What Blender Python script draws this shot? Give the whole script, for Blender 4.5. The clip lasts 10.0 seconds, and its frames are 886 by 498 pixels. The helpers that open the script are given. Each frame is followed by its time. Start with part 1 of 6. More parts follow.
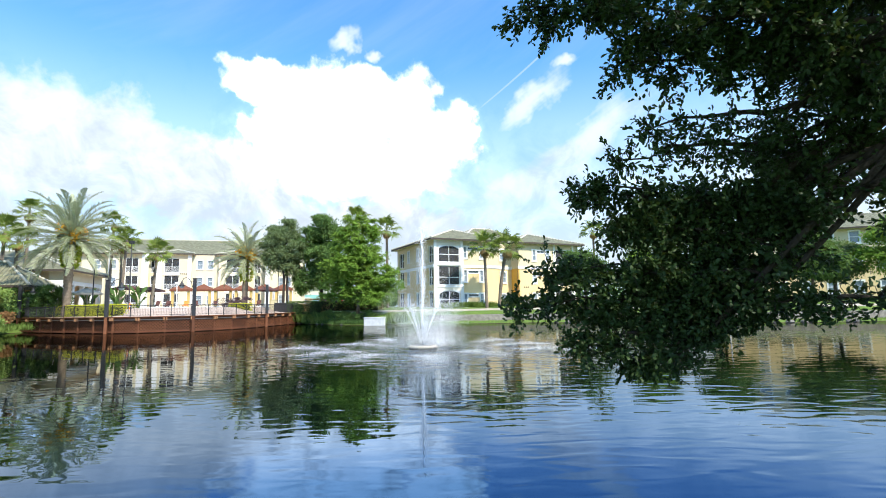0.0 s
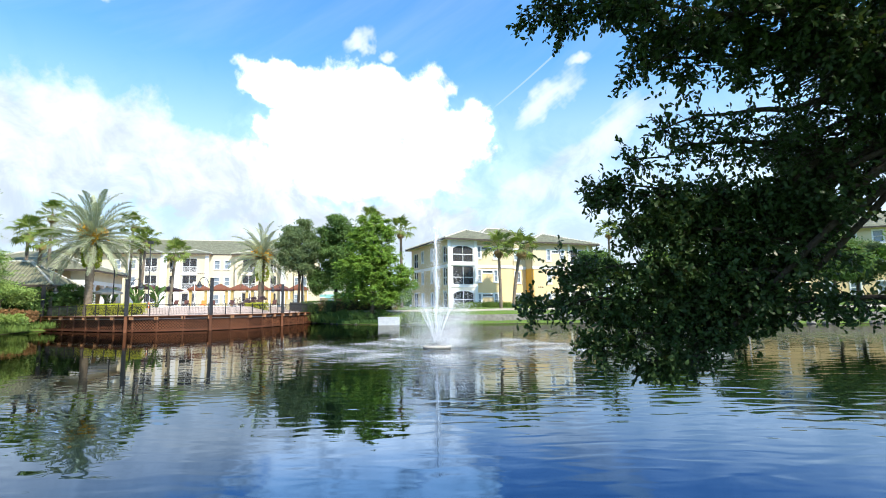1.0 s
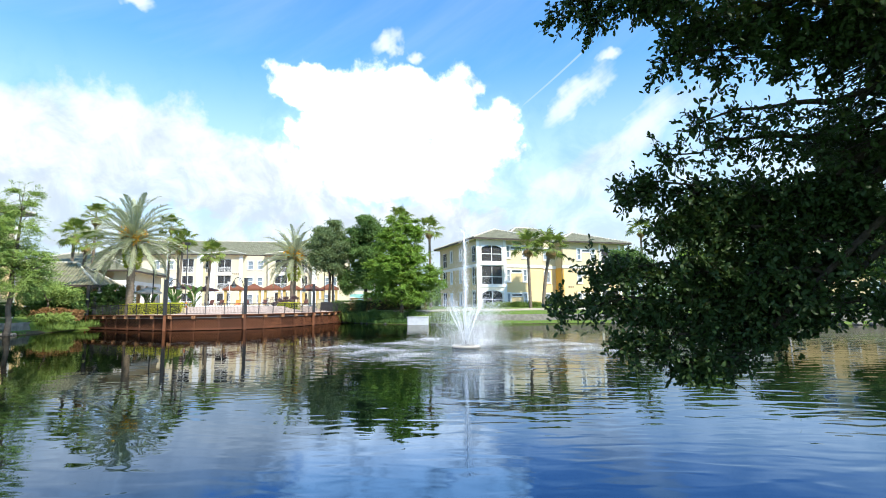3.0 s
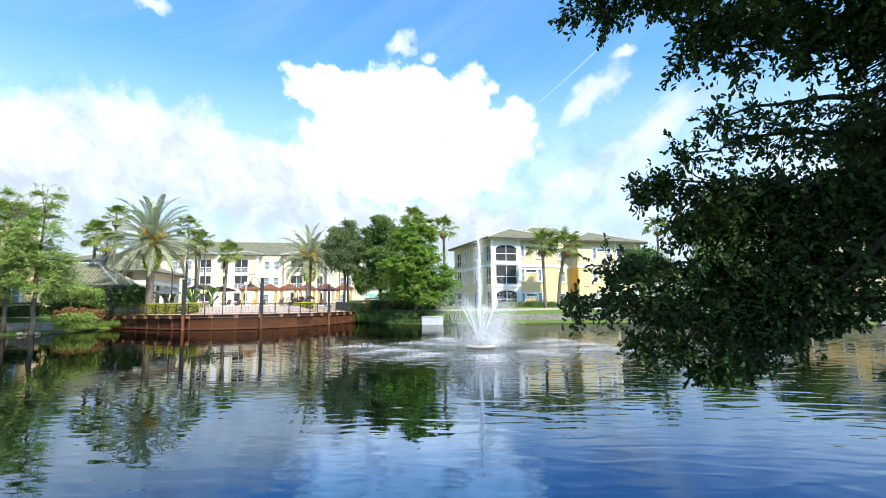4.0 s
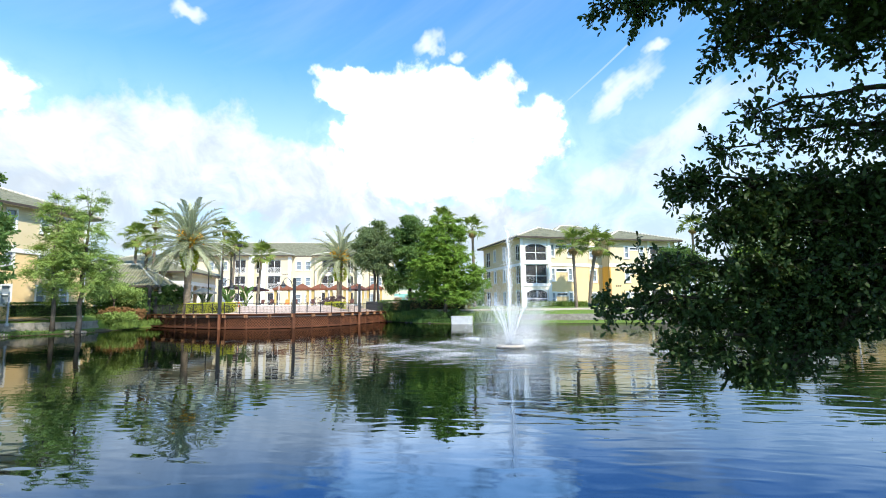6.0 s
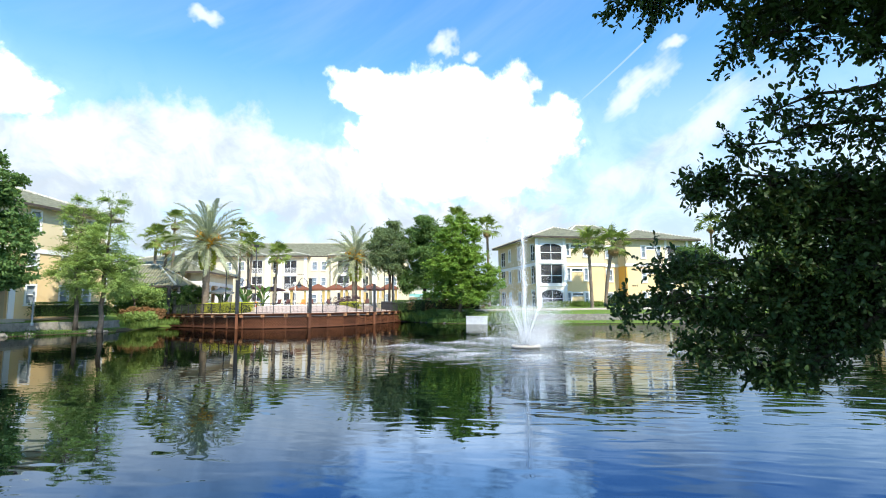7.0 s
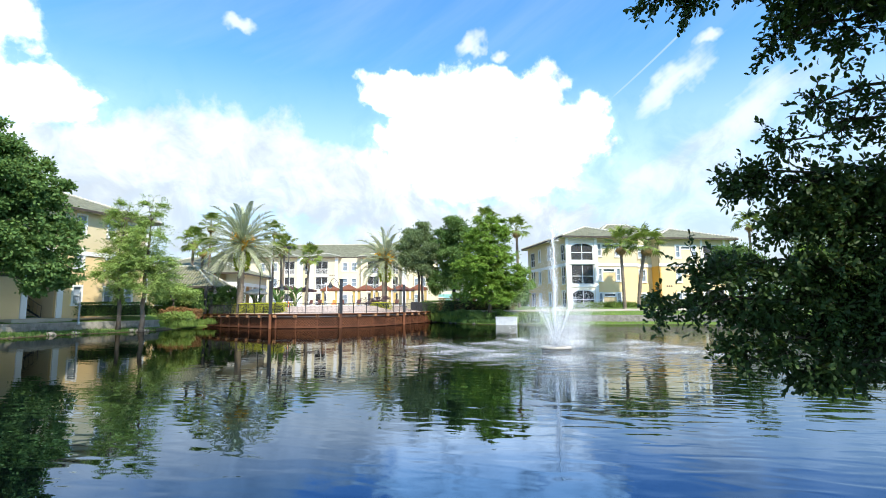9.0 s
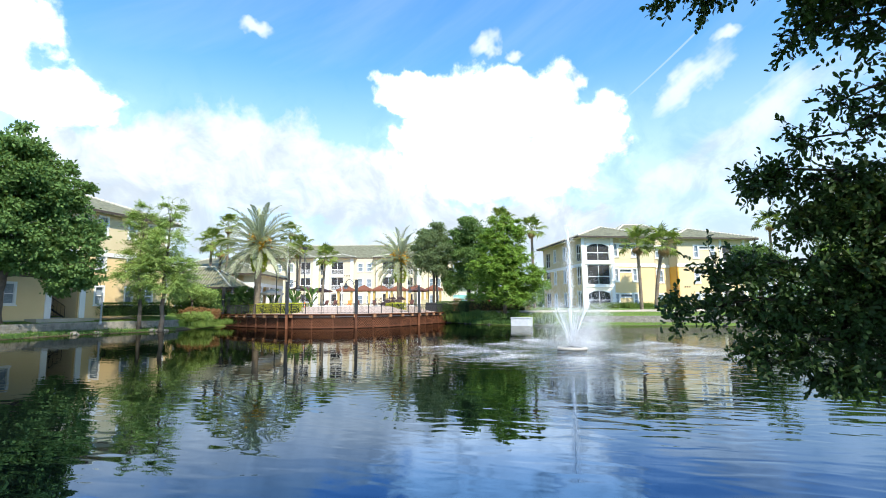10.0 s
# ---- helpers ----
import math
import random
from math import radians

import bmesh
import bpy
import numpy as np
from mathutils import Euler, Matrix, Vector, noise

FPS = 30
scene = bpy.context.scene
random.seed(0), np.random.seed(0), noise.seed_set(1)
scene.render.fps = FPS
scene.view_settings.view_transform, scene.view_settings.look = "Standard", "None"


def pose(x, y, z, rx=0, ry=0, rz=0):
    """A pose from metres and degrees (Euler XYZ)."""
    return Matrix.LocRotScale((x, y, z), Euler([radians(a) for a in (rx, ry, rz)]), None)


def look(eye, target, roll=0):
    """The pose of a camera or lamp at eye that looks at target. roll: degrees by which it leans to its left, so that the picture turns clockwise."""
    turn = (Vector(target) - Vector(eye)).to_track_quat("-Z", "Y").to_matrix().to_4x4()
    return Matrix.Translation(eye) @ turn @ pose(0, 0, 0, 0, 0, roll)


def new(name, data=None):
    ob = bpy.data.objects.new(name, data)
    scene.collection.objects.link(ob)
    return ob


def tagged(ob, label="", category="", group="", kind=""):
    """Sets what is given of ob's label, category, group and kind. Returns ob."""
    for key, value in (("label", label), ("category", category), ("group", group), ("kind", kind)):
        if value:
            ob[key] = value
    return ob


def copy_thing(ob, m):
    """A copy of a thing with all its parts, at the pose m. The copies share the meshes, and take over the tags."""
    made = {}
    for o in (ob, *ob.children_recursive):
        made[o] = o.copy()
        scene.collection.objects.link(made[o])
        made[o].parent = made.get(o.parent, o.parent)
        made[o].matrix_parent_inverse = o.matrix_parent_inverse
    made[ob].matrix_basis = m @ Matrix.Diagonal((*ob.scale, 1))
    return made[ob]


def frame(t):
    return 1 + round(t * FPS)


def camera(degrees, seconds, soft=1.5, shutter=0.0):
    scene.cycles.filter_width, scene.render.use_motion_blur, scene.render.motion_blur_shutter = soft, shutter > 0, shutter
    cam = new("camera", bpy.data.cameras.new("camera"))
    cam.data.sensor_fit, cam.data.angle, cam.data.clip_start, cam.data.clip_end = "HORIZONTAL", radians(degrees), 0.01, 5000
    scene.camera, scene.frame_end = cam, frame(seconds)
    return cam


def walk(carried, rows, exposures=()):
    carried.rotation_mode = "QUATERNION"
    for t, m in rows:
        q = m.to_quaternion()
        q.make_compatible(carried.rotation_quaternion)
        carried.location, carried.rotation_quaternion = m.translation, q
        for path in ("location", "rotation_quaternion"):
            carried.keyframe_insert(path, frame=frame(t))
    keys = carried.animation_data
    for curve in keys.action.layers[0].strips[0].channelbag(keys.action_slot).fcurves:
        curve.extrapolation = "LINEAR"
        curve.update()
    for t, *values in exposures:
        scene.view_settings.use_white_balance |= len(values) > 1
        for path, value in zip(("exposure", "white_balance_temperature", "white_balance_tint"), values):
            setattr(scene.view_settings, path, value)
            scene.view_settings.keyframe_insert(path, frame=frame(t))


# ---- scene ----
cam = camera(82.55, 10.0, soft=1.0)
EYE = 1.75


def view(yaw, pitch, roll):
    """The camera on its tripod: turned left by yaw, up by pitch, leaning right by roll."""
    return (Matrix.Translation((0, 0, EYE)) @ pose(0, 0, 0, 0, 0, yaw) @ pose(0, 0, 0, pitch)
            @ pose(0, 0, 0, 0, roll) @ pose(0, 0, 0, 90))


walk(cam, [(t, view(yaw, pitch, roll)) for t, yaw, pitch, roll in (
    (0.0, 0.0, 6.50, 0.90), (0.5, 0.785, 6.51, 0.81), (1.0, 1.60, 6.515, 0.76), (1.5, 2.41, 6.515, 0.75),
    (2.0, 3.227, 6.515, 0.73), (2.5, 4.048, 6.518, 0.70), (4.0, 6.487, 6.525, 0.69), (4.5, 7.309, 6.517, 0.69),
    (5.0, 8.133, 6.51, 0.68), (5.5, 8.963, 6.512, 0.68), (7.0, 11.469, 6.532, 0.64), (7.5, 12.287, 6.54, 0.62),
    (8.0, 13.116, 6.557, 0.59), (8.5, 13.959, 6.585, 0.57), (9.0, 14.793, 6.635, 0.53), (9.5, 15.638, 6.68, 0.49),
    (10.0, 16.477, 6.71, 0.46))], exposures=((0.0, 0.55), (10.0, 0.55)))

# ---- light: a high sun from behind and right, a blue sky with cumulus ----
SUN_AZ, SUN_EL = 136.0, 48.0
sun_way = Vector((math.sin(radians(SUN_AZ)) * math.cos(radians(SUN_EL)),
                  math.cos(radians(SUN_AZ)) * math.cos(radians(SUN_EL)), math.sin(radians(SUN_EL))))
sun_data = bpy.data.lights.new("sun", "SUN")
sun_data.energy, sun_data.angle, sun_data.color = 5.0, radians(0.53), (1.0, 0.93, 0.82)
sun = new("sun", sun_data)
sun.matrix_world = look(sun_way * 100, (0, 0, 0))

world = bpy.data.worlds.new("sky")
scene.world = world
world.use_nodes = True
wt = world.node_tree
wt.nodes.clear()


class Nodes:
    """Short hand for building shader arithmetic."""

    def __init__(self, tree):
        self.tree = tree

    def add(self, kind):
        return self.tree.nodes.new(kind)

    def put(self, socket, value):
        if isinstance(value, bpy.types.NodeSocket):
            self.tree.links.new(value, socket)
        else:
            socket.default_value = value

    def math(self, op, a, b=0.0, clamp=False):
        n = self.add("ShaderNodeMath")
        n.operation, n.use_clamp = op, clamp
        self.put(n.inputs[0], a)
        self.put(n.inputs[1], b)
        return n.outputs[0]

    def smooth(self, v, lo, hi, to0=0.0, to1=1.0):
        n = self.add("ShaderNodeMapRange")
        n.interpolation_type = "SMOOTHSTEP"
        for i, x in enumerate((v, lo, hi, to0, to1)):
            self.put(n.inputs[i], x)
        return n.outputs[0]

    def noise(self, vector, scale, detail=4.0, rough=0.5, distort=0.0):
        n = self.add("ShaderNodeTexNoise")
        if vector is not None:
            self.put(n.inputs["Vector"], vector)
        n.inputs["Scale"].default_value, n.inputs["Detail"].default_value = scale, detail
        n.inputs["Roughness"].default_value, n.inputs["Distortion"].default_value = rough, distort
        return n.outputs["Fac"]

    def mix(self, f, a, b):
        n = self.add("ShaderNodeMix")
        n.data_type = "RGBA"
        self.put(n.inputs[0], f)
        self.put(n.inputs[6], a)
        self.put(n.inputs[7], b)
        return n.outputs[2]

    def vec(self, x, y, z=0.0):
        n = self.add("ShaderNodeCombineXYZ")
        for i, v in enumerate((x, y, z)):
            self.put(n.inputs[i], v)
        return n.outputs[0]


W = Nodes(wt)
sky = W.add("ShaderNodeTexSky")
sky.sky_type, sky.sun_disc = "NISHITA", False
sky.sun_elevation, sky.sun_rotation = radians(SUN_EL), radians(SUN_AZ)
sky.air_density, sky.dust_density, sky.ozone_density, sky.altitude = 1.0, 0.6, 2.5, 0
way = W.add("ShaderNodeTexCoord").outputs["Generated"]
split = W.add("ShaderNodeSeparateXYZ")
W.put(split.inputs[0], way)
az = W.math("MULTIPLY", W.math("ARCTAN2", split.outputs[0], split.outputs[1]), 180 / math.pi)
el = W.math("MULTIPLY", W.math("ARCSINE", split.outputs[2]), 180 / math.pi)
sphere = W.vec(W.math("MULTIPLY", az, 0.1), W.math("MULTIPLY", el, 0.1))
puff = W.math("SUBTRACT", W.noise(sphere, 2.6, 9.0, 0.58, 0.15), 0.5)
wisp_map = W.vec(W.math("ADD", W.math("MULTIPLY", az, 0.055), W.math("MULTIPLY", el, -0.05)),
                 W.math("ADD", W.math("MULTIPLY", el, 0.13), W.math("MULTIPLY", az, -0.06)))
wisp = W.math("SUBTRACT", W.noise(wisp_map, 1.5, 8.0, 0.6, 0.3), 0.5)


az_warp = W.math("ADD", az, W.math("MULTIPLY", W.math("SUBTRACT", W.noise(sphere, 1.7, 4.0, 0.6), 0.5), 7.0))
el_warp = W.math("ADD", el, W.math("MULTIPLY", W.math("SUBTRACT", W.noise(W.vec(W.math("MULTIPLY", el, 0.1), W.math("MULTIPLY", az, 0.1), 3.7), 1.9, 4.0, 0.6), 0.5), 5.0))


def cloud(a, e, ra, re, tilt=0.0):
    """1 at the heart of a cloud lobe, 0 at its rim and below outside."""
    c, s = math.cos(radians(tilt)), math.sin(radians(tilt))
    da, de = W.math("SUBTRACT", az_warp, a), W.math("SUBTRACT", el_warp, e)
    x = W.math("DIVIDE", W.math("ADD", W.math("MULTIPLY", da, c), W.math("MULTIPLY", de, s)), ra)
    y = W.math("DIVIDE", W.math("SUBTRACT", W.math("MULTIPLY", de, c), W.math("MULTIPLY", da, s)), re)
    d = W.math("SQRT", W.math("ADD", W.math("MULTIPLY", x, x), W.math("MULTIPLY", y, y)))
    return W.math("SUBTRACT", 1.0, d)


def union(lobes):
    total = lobes[0]
    for lobe in lobes[1:]:
        total = W.math("MAXIMUM", total, lobe)
    return total


cumulus = union([cloud(-12.0, 21.0, 7.0, 5.5), cloud(-4.5, 21.5, 5.5, 4.5), cloud(-17.5, 18.5, 5.5, 4.5),
                 cloud(-19.8, 23.6, 5.2, 2.7), cloud(-9.5, 23.5, 4.0, 3.6), cloud(-0.8, 18.6, 5.6, 4.6),
                 cloud(-10.0, 15.5, 13.0, 4.5)])
bank = union([cloud(-37.0, 15.0, 14.0, 6.6, -4), cloud(-27.0, 13.0, 15.0, 5.8, -8), cloud(-50.0, 13.5, 13.0, 5.0),
              cloud(-12.0, 8.0, 24.0, 5.0), cloud(-50.0, 9.0, 18.0, 6.0)])
edge_cloud = union([cloud(-63.0, 23.0, 9.0, 6.5, -35), cloud(-55.5, 19.0, 6.0, 3.2)])
streaks = union([cloud(10.8, 22.5, 5.5, 1.7, 35), cloud(16.5, 17.6, 12.5, 3.0, 26), cloud(15.0, 26.0, 1.6, 0.8), cloud(10.0, 13.0, 13.0, 4.0, 15),
                 cloud(22.0, 8.0, 16.0, 4.0), cloud(-11.5, 28.6, 2.2, 1.0, 40), cloud(-8.5, 28.0, 1.0, 0.7), cloud(-37.5, 28.4, 1.7, 0.8)])
heap = W.math("ADD", W.math("MAXIMUM", cumulus, edge_cloud), W.math("MULTIPLY", puff, 1.1))
m_cumulus = W.smooth(heap, -0.06, 0.3)
m_bank = W.math("MULTIPLY", W.smooth(W.math("ADD", bank, W.math("MULTIPLY", puff, 1.1)), -0.14, 0.42), W.math("SUBTRACT", W.smooth(wisp, -0.3, 0.15, 0.9, 1.0), W.smooth(el, 14.0, 24.0, 0.0, 0.16)))
m_streak = W.math("MULTIPLY", W.smooth(W.math("ADD", streaks, W.math("MULTIPLY", wisp, 1.6)), -0.25, 0.85), 0.8)
haze = W.smooth(el, 2.0, 29.0, 0.97, 0.0)
veil = W.math("MULTIPLY", W.smooth(wisp, -0.25, 0.35), 0.12)
# the same broken cloud goes on all round the sky
far_side = W.smooth(W.math("ABSOLUTE", W.math("ADD", az, 10.0)), 50.0, 75.0)
m_rest = W.math("MULTIPLY", W.smooth(W.math("ADD", puff, W.math("MULTIPLY", wisp, 0.7)), 0.02, 0.2), far_side)
# a thin old vapour trail
trail_c, trail_s = math.cos(radians(34)), math.sin(radians(34))
trail_a, trail_e = W.math("SUBTRACT", az, 8.2), W.math("SUBTRACT", el, 24.4)
trail_x = W.math("ADD", W.math("MULTIPLY", trail_a, trail_c), W.math("MULTIPLY", trail_e, trail_s))
trail_y = W.math("SUBTRACT", W.math("MULTIPLY", trail_e, trail_c), W.math("MULTIPLY", trail_a, trail_s))
trail = W.math("MULTIPLY", W.smooth(W.math("ABSOLUTE", trail_y), 0.04, 0.16, 0.3, 0.0), W.smooth(W.math("ABSOLUTE", trail_x), 3.5, 5.5, 1.0, 0.0))
cover = W.math("MAXIMUM", m_cumulus, trail)
for more in (m_bank, m_streak, haze, veil, m_rest):
    cover = W.math("MAXIMUM", cover, more)
shade = W.smooth(W.math("ADD", W.noise(sphere, 2.2, 7.0, 0.6, 0.4), W.math("MULTIPLY", el, 0.016)), 0.52, 0.88)
cloud_tone = W.mix(shade, (0.55, 0.63, 0.72, 1), (0.86, 0.93, 1.02, 1))
sky_bg = W.add("ShaderNodeBackground")
tint = W.add("ShaderNodeMix")
tint.data_type, tint.blend_type = "RGBA", "MULTIPLY"
tint.inputs[0].default_value = 1.0
W.put(tint.inputs[6], sky.outputs[0])
tint.inputs[7].default_value = (0.74, 1.37, 1.68, 1)
W.put(sky_bg.inputs[0], tint.outputs[2])
sky_bg.inputs[1].default_value = 0.14
cloud_bg = W.add("ShaderNodeBackground")
W.put(cloud_bg.inputs[0], cloud_tone)
# the thick heart of the cumulus is far brighter than its rim
W.put(cloud_bg.inputs[1], W.smooth(W.math("ADD", heap, W.math("MULTIPLY", shade, 0.4)), 0.15, 0.9, 0.9, 1.75))
both = W.add("ShaderNodeMixShader")
W.put(both.inputs[0], cover)
W.put(both.inputs[1], sky_bg.outputs[0])
W.put(both.inputs[2], cloud_bg.outputs[0])
W.put(W.add("ShaderNodeOutputWorld").inputs[0], both.outputs[0])

# ---- materials ----


def material(name):
    m = bpy.data.materials.new(name)
    m.use_nodes = True
    return m, Nodes(m.node_tree), m.node_tree.nodes["Principled BSDF"]


def surface(name, c1, c2, scale=1.5, rough=0.8, bump=0.3, fine=30.0, depth=0.01, metal=0.0, spec=0.3, piece=0.0):
    """Two tones in large and small patches, with fine relief; piece: how far single pieces differ."""
    m, n, bsdf = material(name)
    where = n.add("ShaderNodeTexCoord").outputs["Object"]
    big = n.noise(where, scale, 5.0, 0.6)
    small = n.noise(where, fine, 4.0, 0.6)
    f = n.math("ADD", n.math("MULTIPLY", big, 0.7), n.math("MULTIPLY", small, 0.3))
    if piece:
        r = n.add("ShaderNodeObjectInfo").outputs["Random"]
        f = n.math("ADD", f, n.math("MULTIPLY", n.math("SUBTRACT", r, 0.5), piece))
    f = n.smooth(f, 0.3, 0.7)
    n.put(bsdf.inputs["Base Color"], n.mix(f, (*c1, 1), (*c2, 1)))
    n.put(bsdf.inputs["Roughness"], n.smooth(small, 0.2, 0.8, rough - 0.1, min(1.0, rough + 0.1)))
    bsdf.inputs["Metallic"].default_value = metal
    bsdf.inputs["Specular IOR Level"].default_value = spec
    if bump:
        b = n.add("ShaderNodeBump")
        b.inputs["Strength"].default_value, b.inputs["Distance"].default_value = bump, depth
        n.put(b.inputs["Height"], small)
        n.put(bsdf.inputs["Normal"], b.outputs[0])
    return m


def leafy(name, c1, c2, through_light=0.25, rough=0.62, gloss=0.2):
    """Leaves: each one its own tone, some light shining through."""
    m, n, bsdf = material(name)
    r = n.add("ShaderNodeNewGeometry").outputs["Random Per Island"]
    where = n.add("ShaderNodeTexCoord").outputs["Object"]
    f = n.math("ADD", n.math("MULTIPLY", r, 0.6), n.math("MULTIPLY", n.noise(where, 0.5, 3.0), 0.5), True)
    tone = n.mix(f, (*c1, 1), (*c2, 1))
    n.put(bsdf.inputs["Base Color"], tone)
    bsdf.inputs["Roughness"].default_value = rough
    bsdf.inputs["Specular IOR Level"].default_value = gloss
    t = n.add("ShaderNodeBsdfTranslucent")
    n.put(t.inputs[0], n.mix(0.5, tone, (0.25, 0.32, 0.04, 1)))
    s = n.add("ShaderNodeMixShader")
    s.inputs[0].default_value = through_light
    n.put(s.inputs[1], bsdf.outputs[0])
    n.put(s.inputs[2], t.outputs[0])
    n.put(m.node_tree.nodes["Material Output"].inputs[0], s.outputs[0])
    return m


def roof_tiles(name, c1, c2):
    """Barrel roof tiles, laid by the roof's own UV in metres."""
    m, n, bsdf = material(name)
    uv_node = n.add("ShaderNodeUVMap")
    uv_node.uv_map = "tiles"
    uv = uv_node.outputs[0]
    sp = n.add("ShaderNodeSeparateXYZ")
    n.put(sp.inputs[0], uv)
    wave = n.math("ABSOLUTE", n.math("SINE", n.math("MULTIPLY", sp.outputs[0], math.pi / 0.33)))
    lap = n.math("FRACT", n.math("DIVIDE", sp.outputs[1], 0.4))
    h = n.math("ADD", wave, n.math("MULTIPLY", lap, -0.5))
    b = n.add("ShaderNodeBump")
    b.inputs["Strength"].default_value, b.inputs["Distance"].default_value = 0.9, 0.09
    n.put(b.inputs["Height"], h)
    n.put(bsdf.inputs["Normal"], b.outputs[0])
    cell = n.add("ShaderNodeTexWhiteNoise")
    cell.noise_dimensions = "2D"
    n.put(cell.inputs["Vector"], n.vec(n.math("FLOOR", n.math("DIVIDE", sp.outputs[0], 0.33)),
                                       n.math("FLOOR", n.math("DIVIDE", sp.outputs[1], 0.4))))
    f = n.math("ADD", n.math("MULTIPLY", cell.outputs["Value"], 0.6),
               n.math("MULTIPLY", n.noise(uv, 0.5, 5.0, 0.65), 0.5), True)
    n.put(bsdf.inputs["Base Color"], n.mix(f, (*c1, 1), (*c2, 1)))
    bsdf.inputs["Roughness"].default_value = 0.85
    return m


def water_surface(name):
    m, n, bsdf = material(name)
    where = n.add("ShaderNodeTexCoord").outputs["Object"]
    sp = n.add("ShaderNodeSeparateXYZ")
    n.put(sp.inputs[0], where)
    along = n.vec(n.math("MULTIPLY", sp.outputs[0], 0.45), sp.outputs[1])
    swell = n.noise(along, 3.2, 0.5, 0.4, 0.6)
    ripple = n.noise(along, 6.0, 0.0, 0.5, 0.3)
    gap = n.add("ShaderNodeVectorMath")
    gap.operation = "DISTANCE"
    n.put(gap.inputs[0], where)
    gap.inputs[1].default_value = (-0.93, 22.0, 0.0)
    stirred = n.smooth(gap.outputs["Value"], 3.5, 10.0, 6.0, 0.0)
    # calm under the left bank, more ruffled down the breeze
    breeze = n.smooth(sp.outputs[0], -16.0, 8.0, 0.38, 1.3)
    calm = n.math("ADD", n.math("MULTIPLY", n.smooth(n.noise(where, 0.09, 2.0), 0.38, 0.62, 0.6, 1.15), breeze), stirred)
    h = n.math("MULTIPLY", n.math("ADD", swell, n.math("MULTIPLY", ripple, 0.1)), calm)
    b = n.add("ShaderNodeBump")
    b.inputs["Strength"].default_value, b.inputs["Distance"].default_value = 0.8, 0.0088
    n.put(b.inputs["Height"], h)
    fres = n.add("ShaderNodeFresnel")
    fres.inputs["IOR"].default_value = 1.6
    n.put(fres.inputs["Normal"], b.outputs[0])
    gloss = n.add("ShaderNodeBsdfGlossy")
    gloss.inputs["Roughness"].default_value = 0.0
    steep = n.mix(n.smooth(fres.outputs[0], 0.19, 0.34), (0.19, 0.42, 0.8, 1), (0.59, 0.73, 0.9, 1))
    n.put(gloss.inputs["Color"], n.mix(n.smooth(fres.outputs[0], 0.36, 0.62), steep, (0.52, 0.51, 0.47, 1)))
    n.put(gloss.inputs["Normal"], b.outputs[0])
    bsdf.inputs["Base Color"].default_value = (0.0022, 0.0036, 0.0034, 1)
    bsdf.inputs["Roughness"].default_value = 1.0
    bsdf.inputs["Specular IOR Level"].default_value = 0.0
    both = n.add("ShaderNodeMixShader")
    n.put(both.inputs[0], n.math("MULTIPLY", fres.outputs[0], 1.4, True))
    n.put(both.inputs[1], bsdf.outputs[0])
    n.put(both.inputs[2], gloss.outputs[0])
    n.put(m.node_tree.nodes["Material Output"].inputs[0], both.outputs[0])
    return m


def see_through(name, colour, cover, rough=0.6):
    """A net or mist: so much of it covers, the rest lets light pass."""
    m, n, bsdf = material(name)
    bsdf.inputs["Base Color"].default_value = (*colour, 1)
    bsdf.inputs["Roughness"].default_value = rough
    clear = n.add("ShaderNodeBsdfTransparent")
    s = n.add("ShaderNodeMixShader")
    n.put(s.inputs[0], cover)
    n.put(s.inputs[1], clear.outputs[0])
    n.put(s.inputs[2], bsdf.outputs[0])
    n.put(m.node_tree.nodes["Material Output"].inputs[0], s.outputs[0])
    return m


def haze_skirt(name, top, most):
    """Spray too fine to tell its drops apart: thick below, torn into streaks and gone at the top."""
    m, n, bsdf = material(name)
    where = n.add("ShaderNodeTexCoord").outputs["Object"]
    sp = n.add("ShaderNodeSeparateXYZ")
    n.put(sp.inputs[0], where)
    streak = n.noise(n.vec(n.math("MULTIPLY", sp.outputs[0], 4.0), n.math("MULTIPLY", sp.outputs[1], 4.0), sp.outputs[2]), 1.6, 4.0, 0.6)
    fade = n.math("MULTIPLY", n.smooth(sp.outputs[2], 0.0, top, 1.0, 0.0), n.smooth(streak, 0.36, 0.66))
    bsdf.inputs["Base Color"].default_value = (0.95, 0.96, 0.97, 1)
    bsdf.inputs["Roughness"].default_value = 1.0
    shine = n.add("ShaderNodeBsdfTranslucent")
    shine.inputs[0].default_value = (0.95, 0.96, 0.97, 1)
    lit = n.add("ShaderNodeMixShader")
    lit.inputs[0].default_value = 0.5
    n.put(lit.inputs[1], bsdf.outputs[0])
    n.put(lit.inputs[2], shine.outputs[0])
    clear = n.add("ShaderNodeBsdfTransparent")
    s = n.add("ShaderNodeMixShader")
    n.put(s.inputs[0], n.math("MULTIPLY", fade, most))
    n.put(s.inputs[1], clear.outputs[0])
    n.put(s.inputs[2], lit.outputs[0])
    n.put(m.node_tree.nodes["Material Output"].inputs[0], s.outputs[0])
    return m


